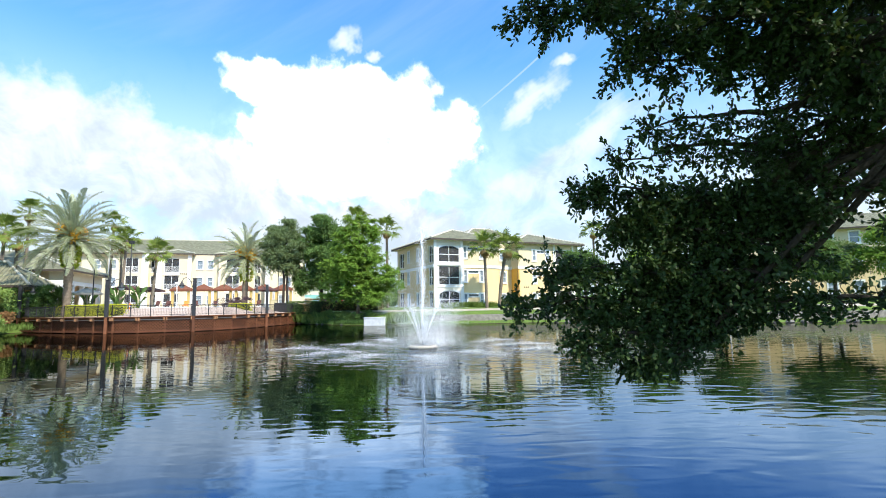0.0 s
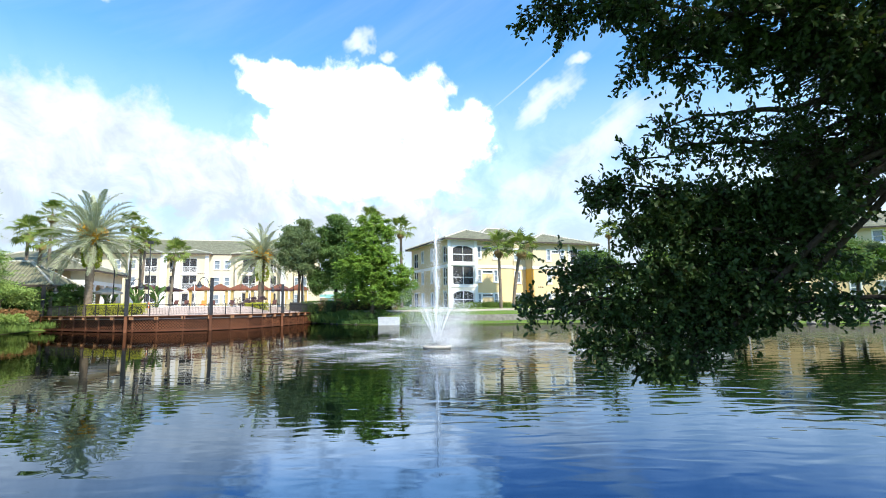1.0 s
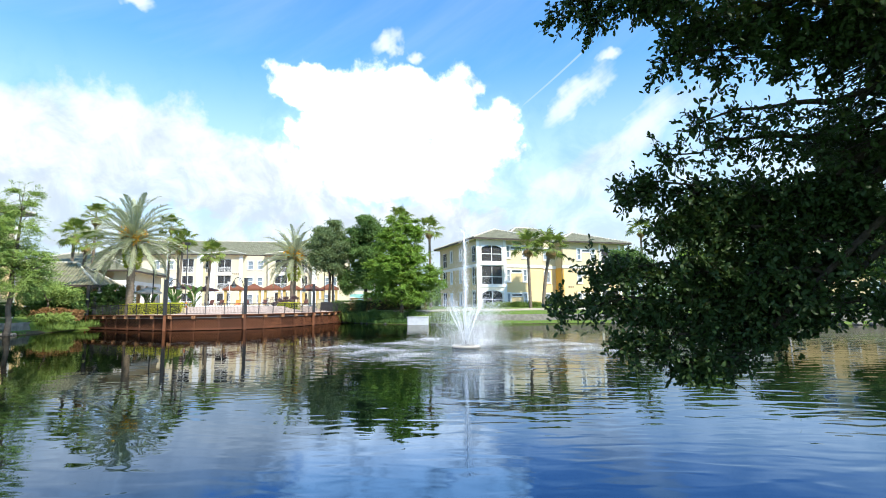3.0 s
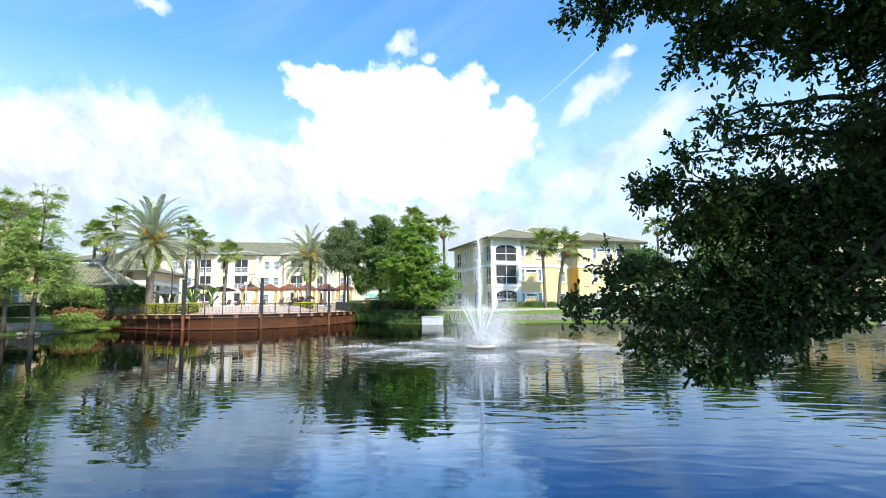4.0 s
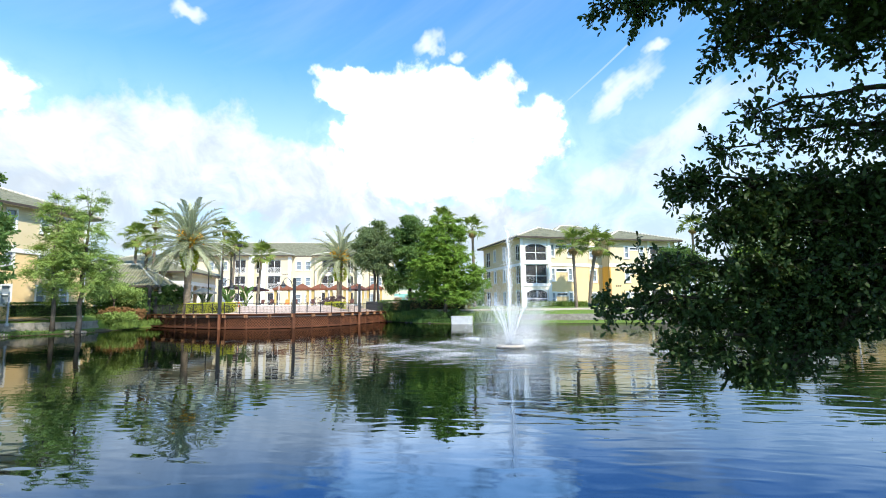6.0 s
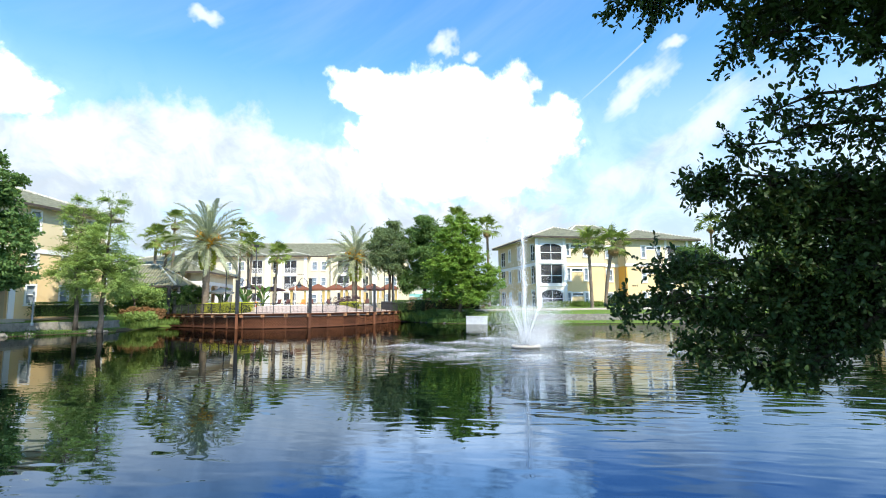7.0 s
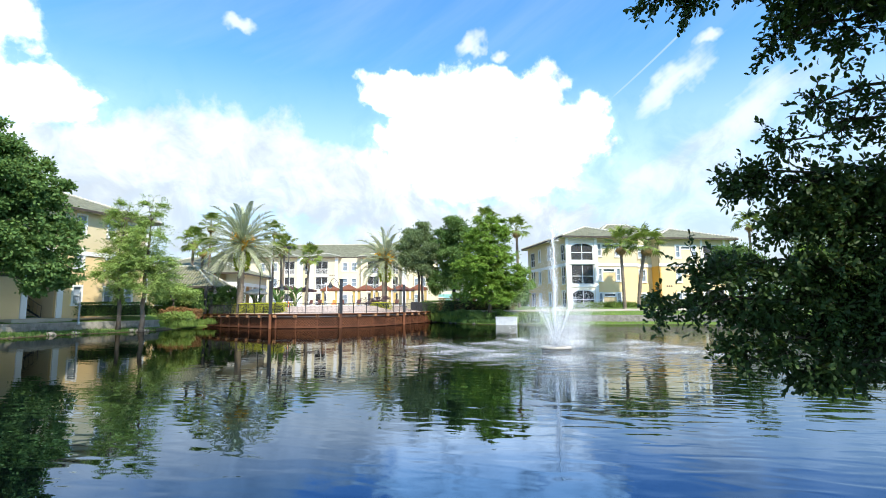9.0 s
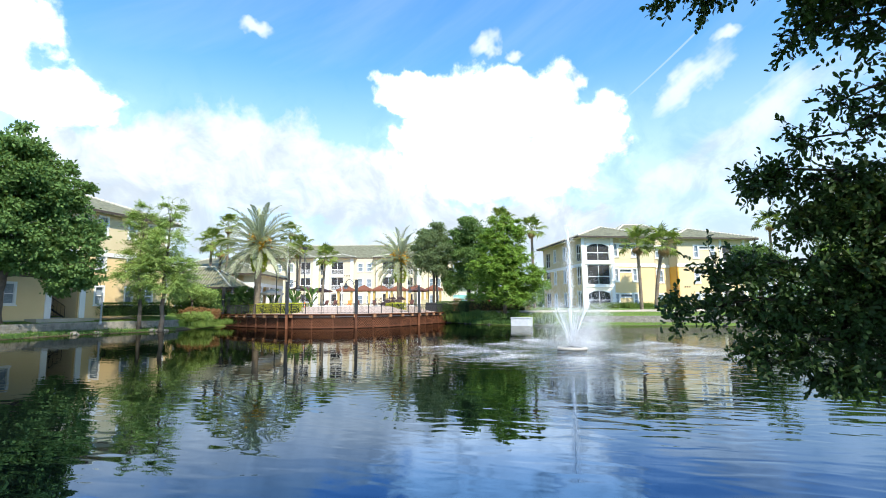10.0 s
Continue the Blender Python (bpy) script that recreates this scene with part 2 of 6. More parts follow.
WATER = water_surface("pond_water")
GRASS = surface("lawn_grass", (0.075, 0.14, 0.02), (0.13, 0.2, 0.035), 0.35, 0.9, 0.8, 14, 0.06)
SOIL = surface("bank_soil", (0.05, 0.04, 0.022), (0.1, 0.08, 0.045), 0.8, 0.95, 0.8, 8, 0.05)
CONCRETE = surface("path_concrete", (0.34, 0.3, 0.24), (0.45, 0.4, 0.33), 0.8, 0.9, 0.3, 25)
PAVERS = surface("terrace_pavers", (0.4, 0.31, 0.255), (0.51, 0.405, 0.345), 0.6, 0.9, 0.4, 9)
CREAM = surface("cream_stucco", (0.6, 0.51, 0.32), (0.66, 0.57, 0.38), 0.4, 0.9, 0.3, 40)
YELLOW = surface("yellow_stucco", (0.72, 0.54, 0.28), (0.78, 0.6, 0.34), 0.4, 0.9, 0.3, 40)
ORANGE = surface("ochre_stucco", (0.72, 0.4, 0.07), (0.76, 0.45, 0.1), 0.4, 0.9, 0.3, 40)
PALE = surface("pale_cream_stucco", (0.62, 0.545, 0.37), (0.68, 0.605, 0.44), 0.4, 0.9, 0.3, 40)
WHITE = surface("white_paint", (0.74, 0.75, 0.75), (0.82, 0.82, 0.8), 0.8, 0.6, 0.1, 30)
# near-black for balcony walls: the recess's shadow is put into the colour
RECESS_SHADE = surface("recess_shade", (0.05, 0.05, 0.05), (0.09, 0.085, 0.08), 1.0, 0.9, 0.1, 20)
GLASS = surface("window_glass", (0.05, 0.075, 0.09), (0.09, 0.12, 0.14), 0.5, 0.12, 0.0, 3, spec=0.8)
BLIND = surface("window_blind", (0.18, 0.23, 0.27), (0.28, 0.33, 0.38), 0.9, 0.25, 0.15, 12, spec=0.7)
SCREEN = see_through("insect_screen", (0.05, 0.052, 0.055), 0.6)
TILES = roof_tiles("grey_green_roof_tiles", (0.1, 0.105, 0.06), (0.23, 0.225, 0.145))
FASCIA = surface("brown_fascia", (0.05, 0.04, 0.035), (0.08, 0.065, 0.05), 1, 0.7, 0.1)
TIMBER = surface("red_brown_timber", (0.095, 0.035, 0.016), (0.2, 0.076, 0.034), 0.9, 0.75, 0.5, 22, 0.01, piece=0.3)
TIMBER_PALE = surface("cut_timber_ends", (0.4, 0.18, 0.08), (0.5, 0.26, 0.13), 2, 0.8, 0.3)
# near-black colour standing in for the shade beneath the deck
DOCK_SHADE = surface("dock_shade", (0.02, 0.012, 0.008), (0.04, 0.022, 0.014), 1, 0.95, 0.2)
IRON = surface("black_iron", (0.012, 0.013, 0.015), (0.03, 0.03, 0.032), 3, 0.5, 0.2, 40, spec=0.5)
STEEL = surface("grey_steel", (0.35, 0.36, 0.36), (0.5, 0.5, 0.5), 2, 0.45, 0.1, metal=0.5)
LAMP_GLASS = surface("frosted_lamp_glass", (0.5, 0.5, 0.48), (0.6, 0.6, 0.57), 3, 0.3, 0.0, spec=0.6)
STONE = surface("retaining_wall_stone", (0.17, 0.155, 0.13), (0.34, 0.315, 0.275), 2.5, 0.95, 0.8, 12, 0.04)
ROCK = surface("shore_rock", (0.09, 0.08, 0.07), (0.24, 0.22, 0.19), 3, 0.95, 0.8, 9, 0.05)
BARK = surface("grey_brown_bark", (0.07, 0.055, 0.04), (0.17, 0.14, 0.11), 3, 0.95, 1.0, 14, 0.04)
BARK_DARK = surface("dark_oak_bark", (0.03, 0.024, 0.018), (0.075, 0.06, 0.045), 3, 0.95, 1.0, 25, 0.03)
PALM_BARK = surface("palm_bark", (0.11, 0.088, 0.062), (0.26, 0.21, 0.16), 4, 0.95, 1.0, 10, 0.06)
OAK_LEAF = leafy("live_oak_leaves", (0.06, 0.13, 0.035), (0.15, 0.25, 0.07), 0.32)
# greens set below the other oaks': the crown's own shade is in the colour
NEAR_LEAF_SHADED = leafy("near_oak_leaves_shaded", (0.02, 0.045, 0.014), (0.045, 0.085, 0.024), 0.1, 0.5, 0.22)
CYPRESS_LEAF = leafy("cypress_needles", (0.128, 0.240, 0.030), (0.236, 0.380, 0.060), 0.38)
YOUNG_LEAF = leafy("young_cypress_needles", (0.21, 0.33, 0.075), (0.38, 0.49, 0.15), 0.42)
GREY_LEAF = leafy("grey_green_oak_leaves", (0.11, 0.16, 0.07), (0.21, 0.28, 0.13), 0.34)
DATE_LEAF = leafy("date_palm_leaflets", (0.34, 0.38, 0.24), (0.54, 0.57, 0.4), 0.35, 0.45)
FAN_LEAF = leafy("fan_palm_leaves", (0.08, 0.13, 0.022), (0.22, 0.28, 0.055), 0.25, 0.45)
DRY_LEAF = leafy("dry_palm_leaves", (0.2, 0.12, 0.05), (0.34, 0.23, 0.1), 0.15, 0.7)
FRUIT = leafy("orange_date_fruit", (0.6, 0.3, 0.03), (0.75, 0.44, 0.06), 0.1)
IVY = leafy("trunk_ferns", (0.24, 0.32, 0.02), (0.42, 0.48, 0.05), 0.3)
HEDGE_LEAF = leafy("hedge_leaves", (0.035, 0.085, 0.02), (0.09, 0.165, 0.042), 0.2)
LIME_LEAF = leafy("lime_hedge_leaves", (0.42, 0.45, 0.03), (0.6, 0.6, 0.07))
RED_LEAF = leafy("reddish_shrub_leaves", (0.22, 0.11, 0.05), (0.36, 0.2, 0.09))
PURPLE_LEAF = leafy("purple_shrub_leaves", (0.08, 0.045, 0.07), (0.15, 0.09, 0.12))
BLADE = leafy("grass_blades", (0.15, 0.26, 0.05), (0.3, 0.4, 0.1), 0.35)
SPRAY = see_through("fountain_spray", (0.95, 0.96, 0.97), 0.95)
MIST = see_through("fountain_mist", (0.95, 0.96, 0.97), 0.9)
FOAM = see_through("fountain_foam", (0.92, 0.94, 0.96), 0.9)
PUMP = surface("weathered_white_concrete", (0.42, 0.43, 0.43), (0.55, 0.56, 0.55), 2, 0.85, 0.4, 20)
FLOAT = surface("fountain_float", (0.4, 0.35, 0.27), (0.55, 0.5, 0.42), 3, 0.7, 0.2)
CANVAS_BROWN = surface("brown_canvas", (0.15, 0.055, 0.032), (0.2, 0.08, 0.045), 2, 0.9, 0.2, 30)
CANVAS_DARK = surface("dark_maroon_canvas", (0.09, 0.04, 0.035), (0.13, 0.06, 0.05), 2, 0.9, 0.2, 30)
CANVAS_GREY = surface("grey_canvas", (0.36, 0.34, 0.3), (0.44, 0.42, 0.37), 2, 0.9, 0.2, 30)
POOL = surface("pool_water", (0.3, 0.55, 0.6), (0.4, 0.65, 0.68), 1, 0.1, 0.2, 6)
CONE = surface("orange_plastic", (0.8, 0.2, 0.03), (0.85, 0.25, 0.05), 2, 0.5, 0.0)
ELECTRIC = surface("beige_cabinet_paint", (0.5, 0.45, 0.28), (0.56, 0.51, 0.33), 2, 0.6, 0.1)
TEAL = surface("teal_cladding", (0.2, 0.45, 0.45), (0.28, 0.55, 0.53), 1, 0.7, 0.1)
CAR_PAINT = surface("silver_car_paint", (0.45, 0.46, 0.48), (0.5, 0.51, 0.53), 1, 0.25, 0.0, metal=0.3, spec=0.6)
RED_PAINT = surface("red_car_paint", (0.4, 0.03, 0.03), (0.45, 0.04, 0.035), 1, 0.25, 0.0, spec=0.6)
TYRE = surface("tyre_rubber", (0.015, 0.015, 0.015), (0.03, 0.03, 0.03), 5, 0.9, 0.2)

# ---- building blocks ----


def link_mesh(name, me, mat, parent=None, label=""):
    ob = new(name, me)
    if mat is not None and not me.materials:
        me.materials.append(mat)
    if parent is not None:
        ob.parent = parent
    if label:
        ob["label"] = label
    return ob


def part(name, bm, mat, parent, label=""):
    """A bmesh as one mesh object under a thing or a part."""
    me = bpy.data.meshes.new(name)
    bm.to_mesh(me)
    bm.free()
    return link_mesh(name, me, mat, parent, label)


def thing(name, label, category, x=0.0, y=0.0, z=0.0, turn=0.0, group="", kind=""):
    ob = new(name)
    ob.empty_display_size = 0.3
    ob.matrix_basis = pose(x, y, z, 0, 0, turn)
    return tagged(ob, label, category, group, kind)


def whole(name, bm, mat, label, category, group="", kind=""):
    me = bpy.data.meshes.new(name)
    bm.to_mesh(me)
    bm.free()
    return tagged(link_mesh(name, me, mat), label, category, group, kind)


def block(bm, x0, x1, y0, y1, z0, z1, bevel=0.0):
    """Adds a box, its edges softly bevelled."""
    m = Matrix.LocRotScale(((x0 + x1) / 2, (y0 + y1) / 2, (z0 + z1) / 2), None, (abs(x1 - x0), abs(y1 - y0), abs(z1 - z0)))
    made = bmesh.ops.create_cube(bm, size=1.0, matrix=m)
    if bevel:
        edges = list({e for v in made["verts"] for e in v.link_edges})
        bmesh.ops.bevel(bm, geom=edges, offset=bevel, segments=1, affect="EDGES")
    return bm


def boxes(*rows, bevel=0.0):
    bm = bmesh.new()
    for row in rows:
        block(bm, *row, bevel=bevel)
    return bm


def tube(bm, points, radii, sides=8, caps=True):
    """A round limb through points with a radius at each."""
    rings = []
    for i, p in enumerate(points):
        a, b = points[max(i - 1, 0)], points[min(i + 1, len(points) - 1)]
        d = (Vector(b) - Vector(a)).normalized()
        side = d.cross(Vector((0.31, 0.85, 0.42))).normalized()
        up = d.cross(side)
        rings.append([bm.verts.new(Vector(p) + (side * math.cos(k * math.tau / sides) + up * math.sin(k * math.tau / sides)) * radii[i])
                      for k in range(sides)])
    for r0, r1 in zip(rings, rings[1:]):
        for k in range(sides):
            f = bm.faces.new((r0[k], r0[(k + 1) % sides], r1[(k + 1) % sides], r1[k]))
            f.smooth = True
    if caps:
        bm.faces.new(rings[0][::-1])
        bm.faces.new(rings[-1])
    return bm


def raw_mesh(name, verts, loops, sizes):
    """A mesh straight from arrays: vertices, corner indices, corners per face."""
    me = bpy.data.meshes.new(name)
    me.vertices.add(len(verts))
    me.vertices.foreach_set("co", np.asarray(verts, dtype=np.float32).ravel())
    me.loops.add(len(loops))
    me.loops.foreach_set("vertex_index", np.asarray(loops, dtype=np.int32))
    sizes = np.asarray(sizes, dtype=np.int32)
    me.polygons.add(len(sizes))
    me.polygons.foreach_set("loop_start", np.concatenate(([0], np.cumsum(sizes)[:-1])).astype(np.int32))
    me.update(calc_edges=True)
    return me


def unit(a):
    return a / np.maximum(np.linalg.norm(a, axis=1, keepdims=True), 1e-9)


def leaves(name, rng, at, along, length, width, droop=0.0, face=None, loose=0.7):
    """Folded diamond leaves: at, along: arrays of places and ways; each leaf is four corners and a raised rib."""
    n = len(at)
    along = unit(along)
    skew = unit(rng.normal(size=(n, 3)))
    side = unit(np.cross(along, skew if face is None else unit(face + skew * loose)))
    up = np.cross(side, along)
    length = (length * rng.uniform(0.7, 1.3, n))[:, None]
    width = (width * rng.uniform(0.7, 1.3, n))[:, None]
    mid = at + along * length * 0.55
    v = np.stack([at, mid + side * width / 2 + up * width * 0.15, at + along * length - up * length * droop, mid - side * width / 2 + up * width * 0.15], 1)
    base = (np.arange(n) * 4)[:, None]
    loops = (base + np.array([[0, 1, 2, 0, 2, 3]])).ravel()
    return raw_mesh(name, v.reshape(-1, 3), loops, np.full(n * 2, 3))


def broad_leaves(name, rng, at, along, length, width):
    """Blunt-tipped oak leaves of six corners, bent along the middle."""
    n = len(at)
    along = unit(along)
    side = unit(np.cross(along, unit(rng.normal(size=(n, 3)) + np.array([0, 0, 0.8]))))
    up = np.cross(side, along)
    length = (length * rng.uniform(0.65, 1.35, n))[:, None]
    width = (width * rng.uniform(0.75, 1.25, n))[:, None] / 2
    rows = ((0.0, 0.12, 0.0), (0.4, 0.85, 0.10), (0.75, 1.0, 0.08), (1.0, 0.45, -0.06))
    v = []
    for f, w, h in rows:
        c = at + along * length * f + up * length * h
        v += [c - side * width * w, c + side * width * w]
    v = np.stack(v, 1)
    base = (np.arange(n) * 8)[:, None]
    loops = (base + np.array([[0, 1, 3, 2, 2, 3, 5, 4, 4, 5, 7, 6]])).ravel()
    return raw_mesh(name, v.reshape(-1, 3), loops, np.full(n * 3, 4))


def crown_points(rng, lobes, clumps, per, spread, inner=0.45):
    """Leaf places in billows over the outer parts of several rounded lobes (x, y, z, rx, ry, rz)."""
    lobes = np.array(lobes)
    size = (lobes[:, 3] * lobes[:, 4] + lobes[:, 4] * lobes[:, 5] + lobes[:, 3] * lobes[:, 5])
    share = size / size.sum()
    billows = max(6, clumps // 32)
    bp = rng.choice(len(lobes), billows, p=share)
    bw = unit(rng.normal(size=(billows, 3)) + np.array([0, 0, 0.15]))
    heart = lobes[bp, :3] + bw * lobes[bp, 3:] * rng.uniform(0.62, 0.98, (billows, 1))
    wide = lobes[bp, 3:].mean(axis=1) * rng.uniform(0.18, 0.34, billows)
    k = rng.integers(0, billows, clumps)
    way = unit(rng.normal(size=(clumps, 3)) + bw[k] * 0.6 + np.array([0, 0, 0.35]))
    c = heart[k] + way * (wide[k] * rng.uniform(0.35, 1.0, clumps))[:, None] * np.array([1.25, 1.25, 0.75])
    loose = rng.uniform(0, 1, clumps) < 0.3
    pick = rng.choice(len(lobes), clumps, p=share)
    w2 = unit(rng.normal(size=(clumps, 3)))
    c2 = lobes[pick, :3] + w2 * lobes[pick, 3:] * (inner + (0.95 - inner) * rng.uniform(0, 1, clumps))[:, None]
    c = np.where(loose[:, None], c2, c)
    way = np.where(loose[:, None], w2, way)
    at = np.repeat(c, per, 0) + rng.normal(size=(clumps * per, 3)) * np.array([spread, spread, spread * 0.55])
    return at, np.repeat(way, per, 0)


def feather_points(rng, lobes, clumps, per, reach):
    """Flat feathery sprays in loose tiers, growing outward and drooping: places, ways and facings."""
    c, way = crown_points(rng, lobes, clumps, 1, 0.05, 0.3)
    tier = 0.75
    c[:, 2] += (np.round(c[:, 2] / tier) * tier - c[:, 2]) * 0.3
    flat = unit(way * np.array([1.0, 1.0, 0.55]) + rng.normal(size=c.shape) * np.array([0.5, 0.5, 0.3]) + np.array([0, 0, 0.1]))
    across = unit(np.cross(flat, np.array([[0.0, 0.0, 1.0]])))
    f = np.tile(np.linspace(-0.5, 0.5, per), clumps)
    ln = np.repeat(reach * rng.uniform(0.6, 1.3, clumps), per)
    hand = np.tile(np.where(np.arange(per) % 2, 1.0, -1.0), clumps)[:, None]
    w, a = np.repeat(flat, per, 0), np.repeat(across, per, 0)
    at = np.repeat(c, per, 0) + w * (f * ln)[:, None] - np.array([0, 0, 1.0]) * ((f + 0.5) ** 2 * ln * 0.3)[:, None]
    at += rng.normal(size=at.shape) * 0.05
    along = w * 0.7 + a * hand * 0.8 + np.array([0, 0, -0.2]) + rng.normal(size=at.shape) * 0.2
    return at, along, np.array([[0, 0, 0.6]]) + np.repeat(way, per, 0) * 0.7


# ---- the pond, its banks and the ground ----
SHORE = [(-35.5, 12), (-36, 23), (-37, 27.5), (-36.6, 31.6), (-35.2, 35.6), (-36.5, 40), (-38, 46), (-33, 49), (-27, 49.5), (-23, 54),
         (-20.5, 61.5), (-17, 60), (-13.5, 55.8), (-10.4, 53), (-6, 51), (0, 50.3), (7.5, 51), (13, 49.5), (18, 46.2), (24, 42.3),
         (31, 41.5), (38, 41), (42, 32), (40, 15), (30, 2), (18, 1.2), (8, 1.9), (0, 2.1), (-10, 1.7), (-22, 0.5), (-31, 3)]
HEART = np.array((-2.0, 24.0))


def closed_curve(points, n):
    """n places, evenly spaced, on a smooth closed line through points."""
    p = np.array(points, dtype=float)
    out = []
    for i in range(len(p)):
        a, b, c, d = p[i - 1], p[i], p[(i + 1) % len(p)], p[(i + 2) % len(p)]
        for t in np.linspace(0, 1, 12, endpoint=False):
            out.append(0.5 * (2 * b + (c - a) * t + (2 * a - 5 * b + 4 * c - d) * t * t + (3 * b - a - 3 * c + d) * t ** 3))
    out = np.array(out)
    step = np.r_[0, np.cumsum(np.linalg.norm(np.roll(out, -1, 0) - out, axis=1))]
    closed = np.vstack([out, out[:1]])
    at = np.linspace(0, step[-1], n, endpoint=False)
    return np.stack([np.interp(at, step, closed[:, k]) for k in (0, 1)], 1)


RIM = closed_curve(SHORE, 420)
OUT = unit(RIM - HEART)
PROFILE_K = (-6.0, -2.0, -0.5, 0.0, 0.5, 1.2, 2.0, 2.25, 2.3, 3.5, 5.0, 7.0, 9.5, 13, 18, 26, 40, 70, 150, 500, 3500)
PROFILE_Z = (-1.2, -0.8, -0.2, 0.03, 0.11, 0.19, 0.25, 0.27, 0.84, 0.95, 1.15, 1.4, 1.6, 1.7, 1.75, 1.8, 1.85, 1.9, 1.9, 1.9, 1.9)


def in_terrace(x, y):
    return -46 < x < -18 and 39 < y < 90 and (x + 20.5) * 0.25 + y > 40


def near_bank(x, y):
    return y < 8 and abs(x) < 28


def ground_z(x, y, k):
    z = float(np.interp(k, PROFILE_K, PROFILE_Z))
    if near_bank(x, y) and k > 0:
        z = min(0.06 + 0.05 * k, 0.4)
    if in_terrace(x, y):
        z = min(z, 0.9)
    if k > 0.4:
        z += 0.05 * noise.noise(Vector((x * 0.3, y * 0.3, 0.0)))
    return z


def offset_point(i, k):
    p = RIM[i % len(RIM)] + OUT[i % len(RIM)] * k
    return p[0], p[1]


def build_ground():
    verts, n = [], len(RIM)
    for k in PROFILE_K:
        for i in range(n):
            x, y = offset_point(i, k)
            verts.append((x, y, ground_z(x, y, k)))
    verts.append((HEART[0], HEART[1], -1.5))
    loops, sizes = [], []
    for r in range(len(PROFILE_K) - 1):
        for i in range(n):
            j = (i + 1) % n
            loops += [r * n + j, r * n + i, (r + 1) * n + i, (r + 1) * n + j]
            sizes.append(4)
    for i in range(n):
        loops += [i, (i + 1) % n, len(verts) - 1][::-1]
        sizes.append(3)
    me = raw_mesh("ground", verts, loops, sizes)
    me.materials.append(GRASS)
    me.materials.append(SOIL)
    mats = []
    for r in range(len(PROFILE_K) - 1):
        for i in range(n):
            x, y = RIM[i]
            # soil reaches higher on the left, darkening the strip for tree shade
            mats.append(1 if r < (5 if x < -30 and y < 39 else 3) else 0)
    mats += [1] * n
    me.polygons.foreach_set("material_index", mats)
    bm = bmesh.new()
    bm.from_mesh(me)
    bmesh.ops.recalc_face_normals(bm, faces=bm.faces)
    bm.to_mesh(me)
    bm.free()
    tagged(link_mesh("ground", me, None), "grassy banks and lawns round the pond with bare soil at the edge", "ground", kind="structure")


build_ground()

bm = bmesh.new()
bmesh.ops.create_circle(bm, cap_ends=True, segments=96, radius=62, matrix=Matrix.Translation((0, 30, 0)))
whole("water", bm, WATER, "dark pond water with small ripples mirroring the sky", "water", kind="structure")


def rim_index(x, y):
    return int(np.argmin(np.linalg.norm(RIM - np.array((x, y)), axis=1)))


def bank_strip(name, mat, i0, i1, k0, k1, lift, label, category):
    """A path that follows the shore."""
    bm = bmesh.new()
    rows = []
    for i in range(i0, i1 + 1):
        row = []
        for k, down in ((k0, 0.2), (k0, 0.0), (k1, 0.0), (k1, 0.2)):
            x, y = offset_point(i, k)
            row.append(bm.verts.new((x, y, ground_z(x, y, k) + lift - down)))
        rows.append(row)
    for a, b in zip(rows, rows[1:]):
        for c in range(3):
            bm.faces.new((a[c], b[c], b[c + 1], a[c + 1]))
    bmesh.ops.recalc_face_normals(bm, faces=bm.faces)
    whole(name, bm, mat, label, category, kind="structure")


LEFT0, LEFT1 = rim_index(-35.5, 12), rim_index(-35.2, 35.6)
RIGHT0, RIGHT1 = rim_index(-6, 51), rim_index(38, 41)
bank_strip("pavement", CONCRETE, LEFT0, LEFT1 - 2, 4.2, 5.4, 0.05, "pale concrete footpath along the lawn", "path")
bank_strip("pavement", CONCRETE, RIGHT0 - 6, RIGHT1, 5.6, 7.0, 0.05, "pale concrete footpath along the lawn", "path")


def retaining_wall(i0, i1, label):
    """A low wall of rough stone blocks in four courses."""
    holder = thing("retaining_wall", label, "wall", kind="structure")
    rng = random.Random(i0)
    bm = bmesh.new()
    pts = [offset_point(i, 2.15) for i in range(i0, i1 + 1)]
    line = np.array(pts)
    step = np.r_[0, np.cumsum(np.linalg.norm(np.diff(line, axis=0), axis=1))]
    for course in range(4):
        s = -rng.random() * 0.3
        while s < step[-1] - 0.5:
            w = rng.uniform(0.32, 0.5)
            a = [np.interp(max(s, 0), step, line[:, k]) for k in (0, 1)]
            b = [np.interp(s + w, step, line[:, k]) for k in (0, 1)]
            ang = math.atan2(b[1] - a[1], b[0] - a[0])
            m = Matrix.LocRotScale(((a[0] + b[0]) / 2, (a[1] + b[1]) / 2, 0.23 + 0.165 * course + 0.08), Euler((rng.uniform(-.03, .03), rng.uniform(-.03, .03), ang)),
                                   (w - 0.015, 0.26 + rng.uniform(-0.03, 0.03), 0.155))
            made = bmesh.ops.create_cube(bm, size=1.0, matrix=m)
            s += w
    me = bpy.data.meshes.new("stone_courses")
    bm.to_mesh(me)
    bm.free()
    ob = link_mesh("stone_courses", me, STONE, holder)
    ob["kind"] = "stuff"


retaining_wall(LEFT0, LEFT1 + 5, "low grey stone retaining wall along the grassy bank")
retaining_wall(RIGHT0 + 8, RIGHT1, "low grey stone retaining wall along the grassy bank")

# ---- houses ----


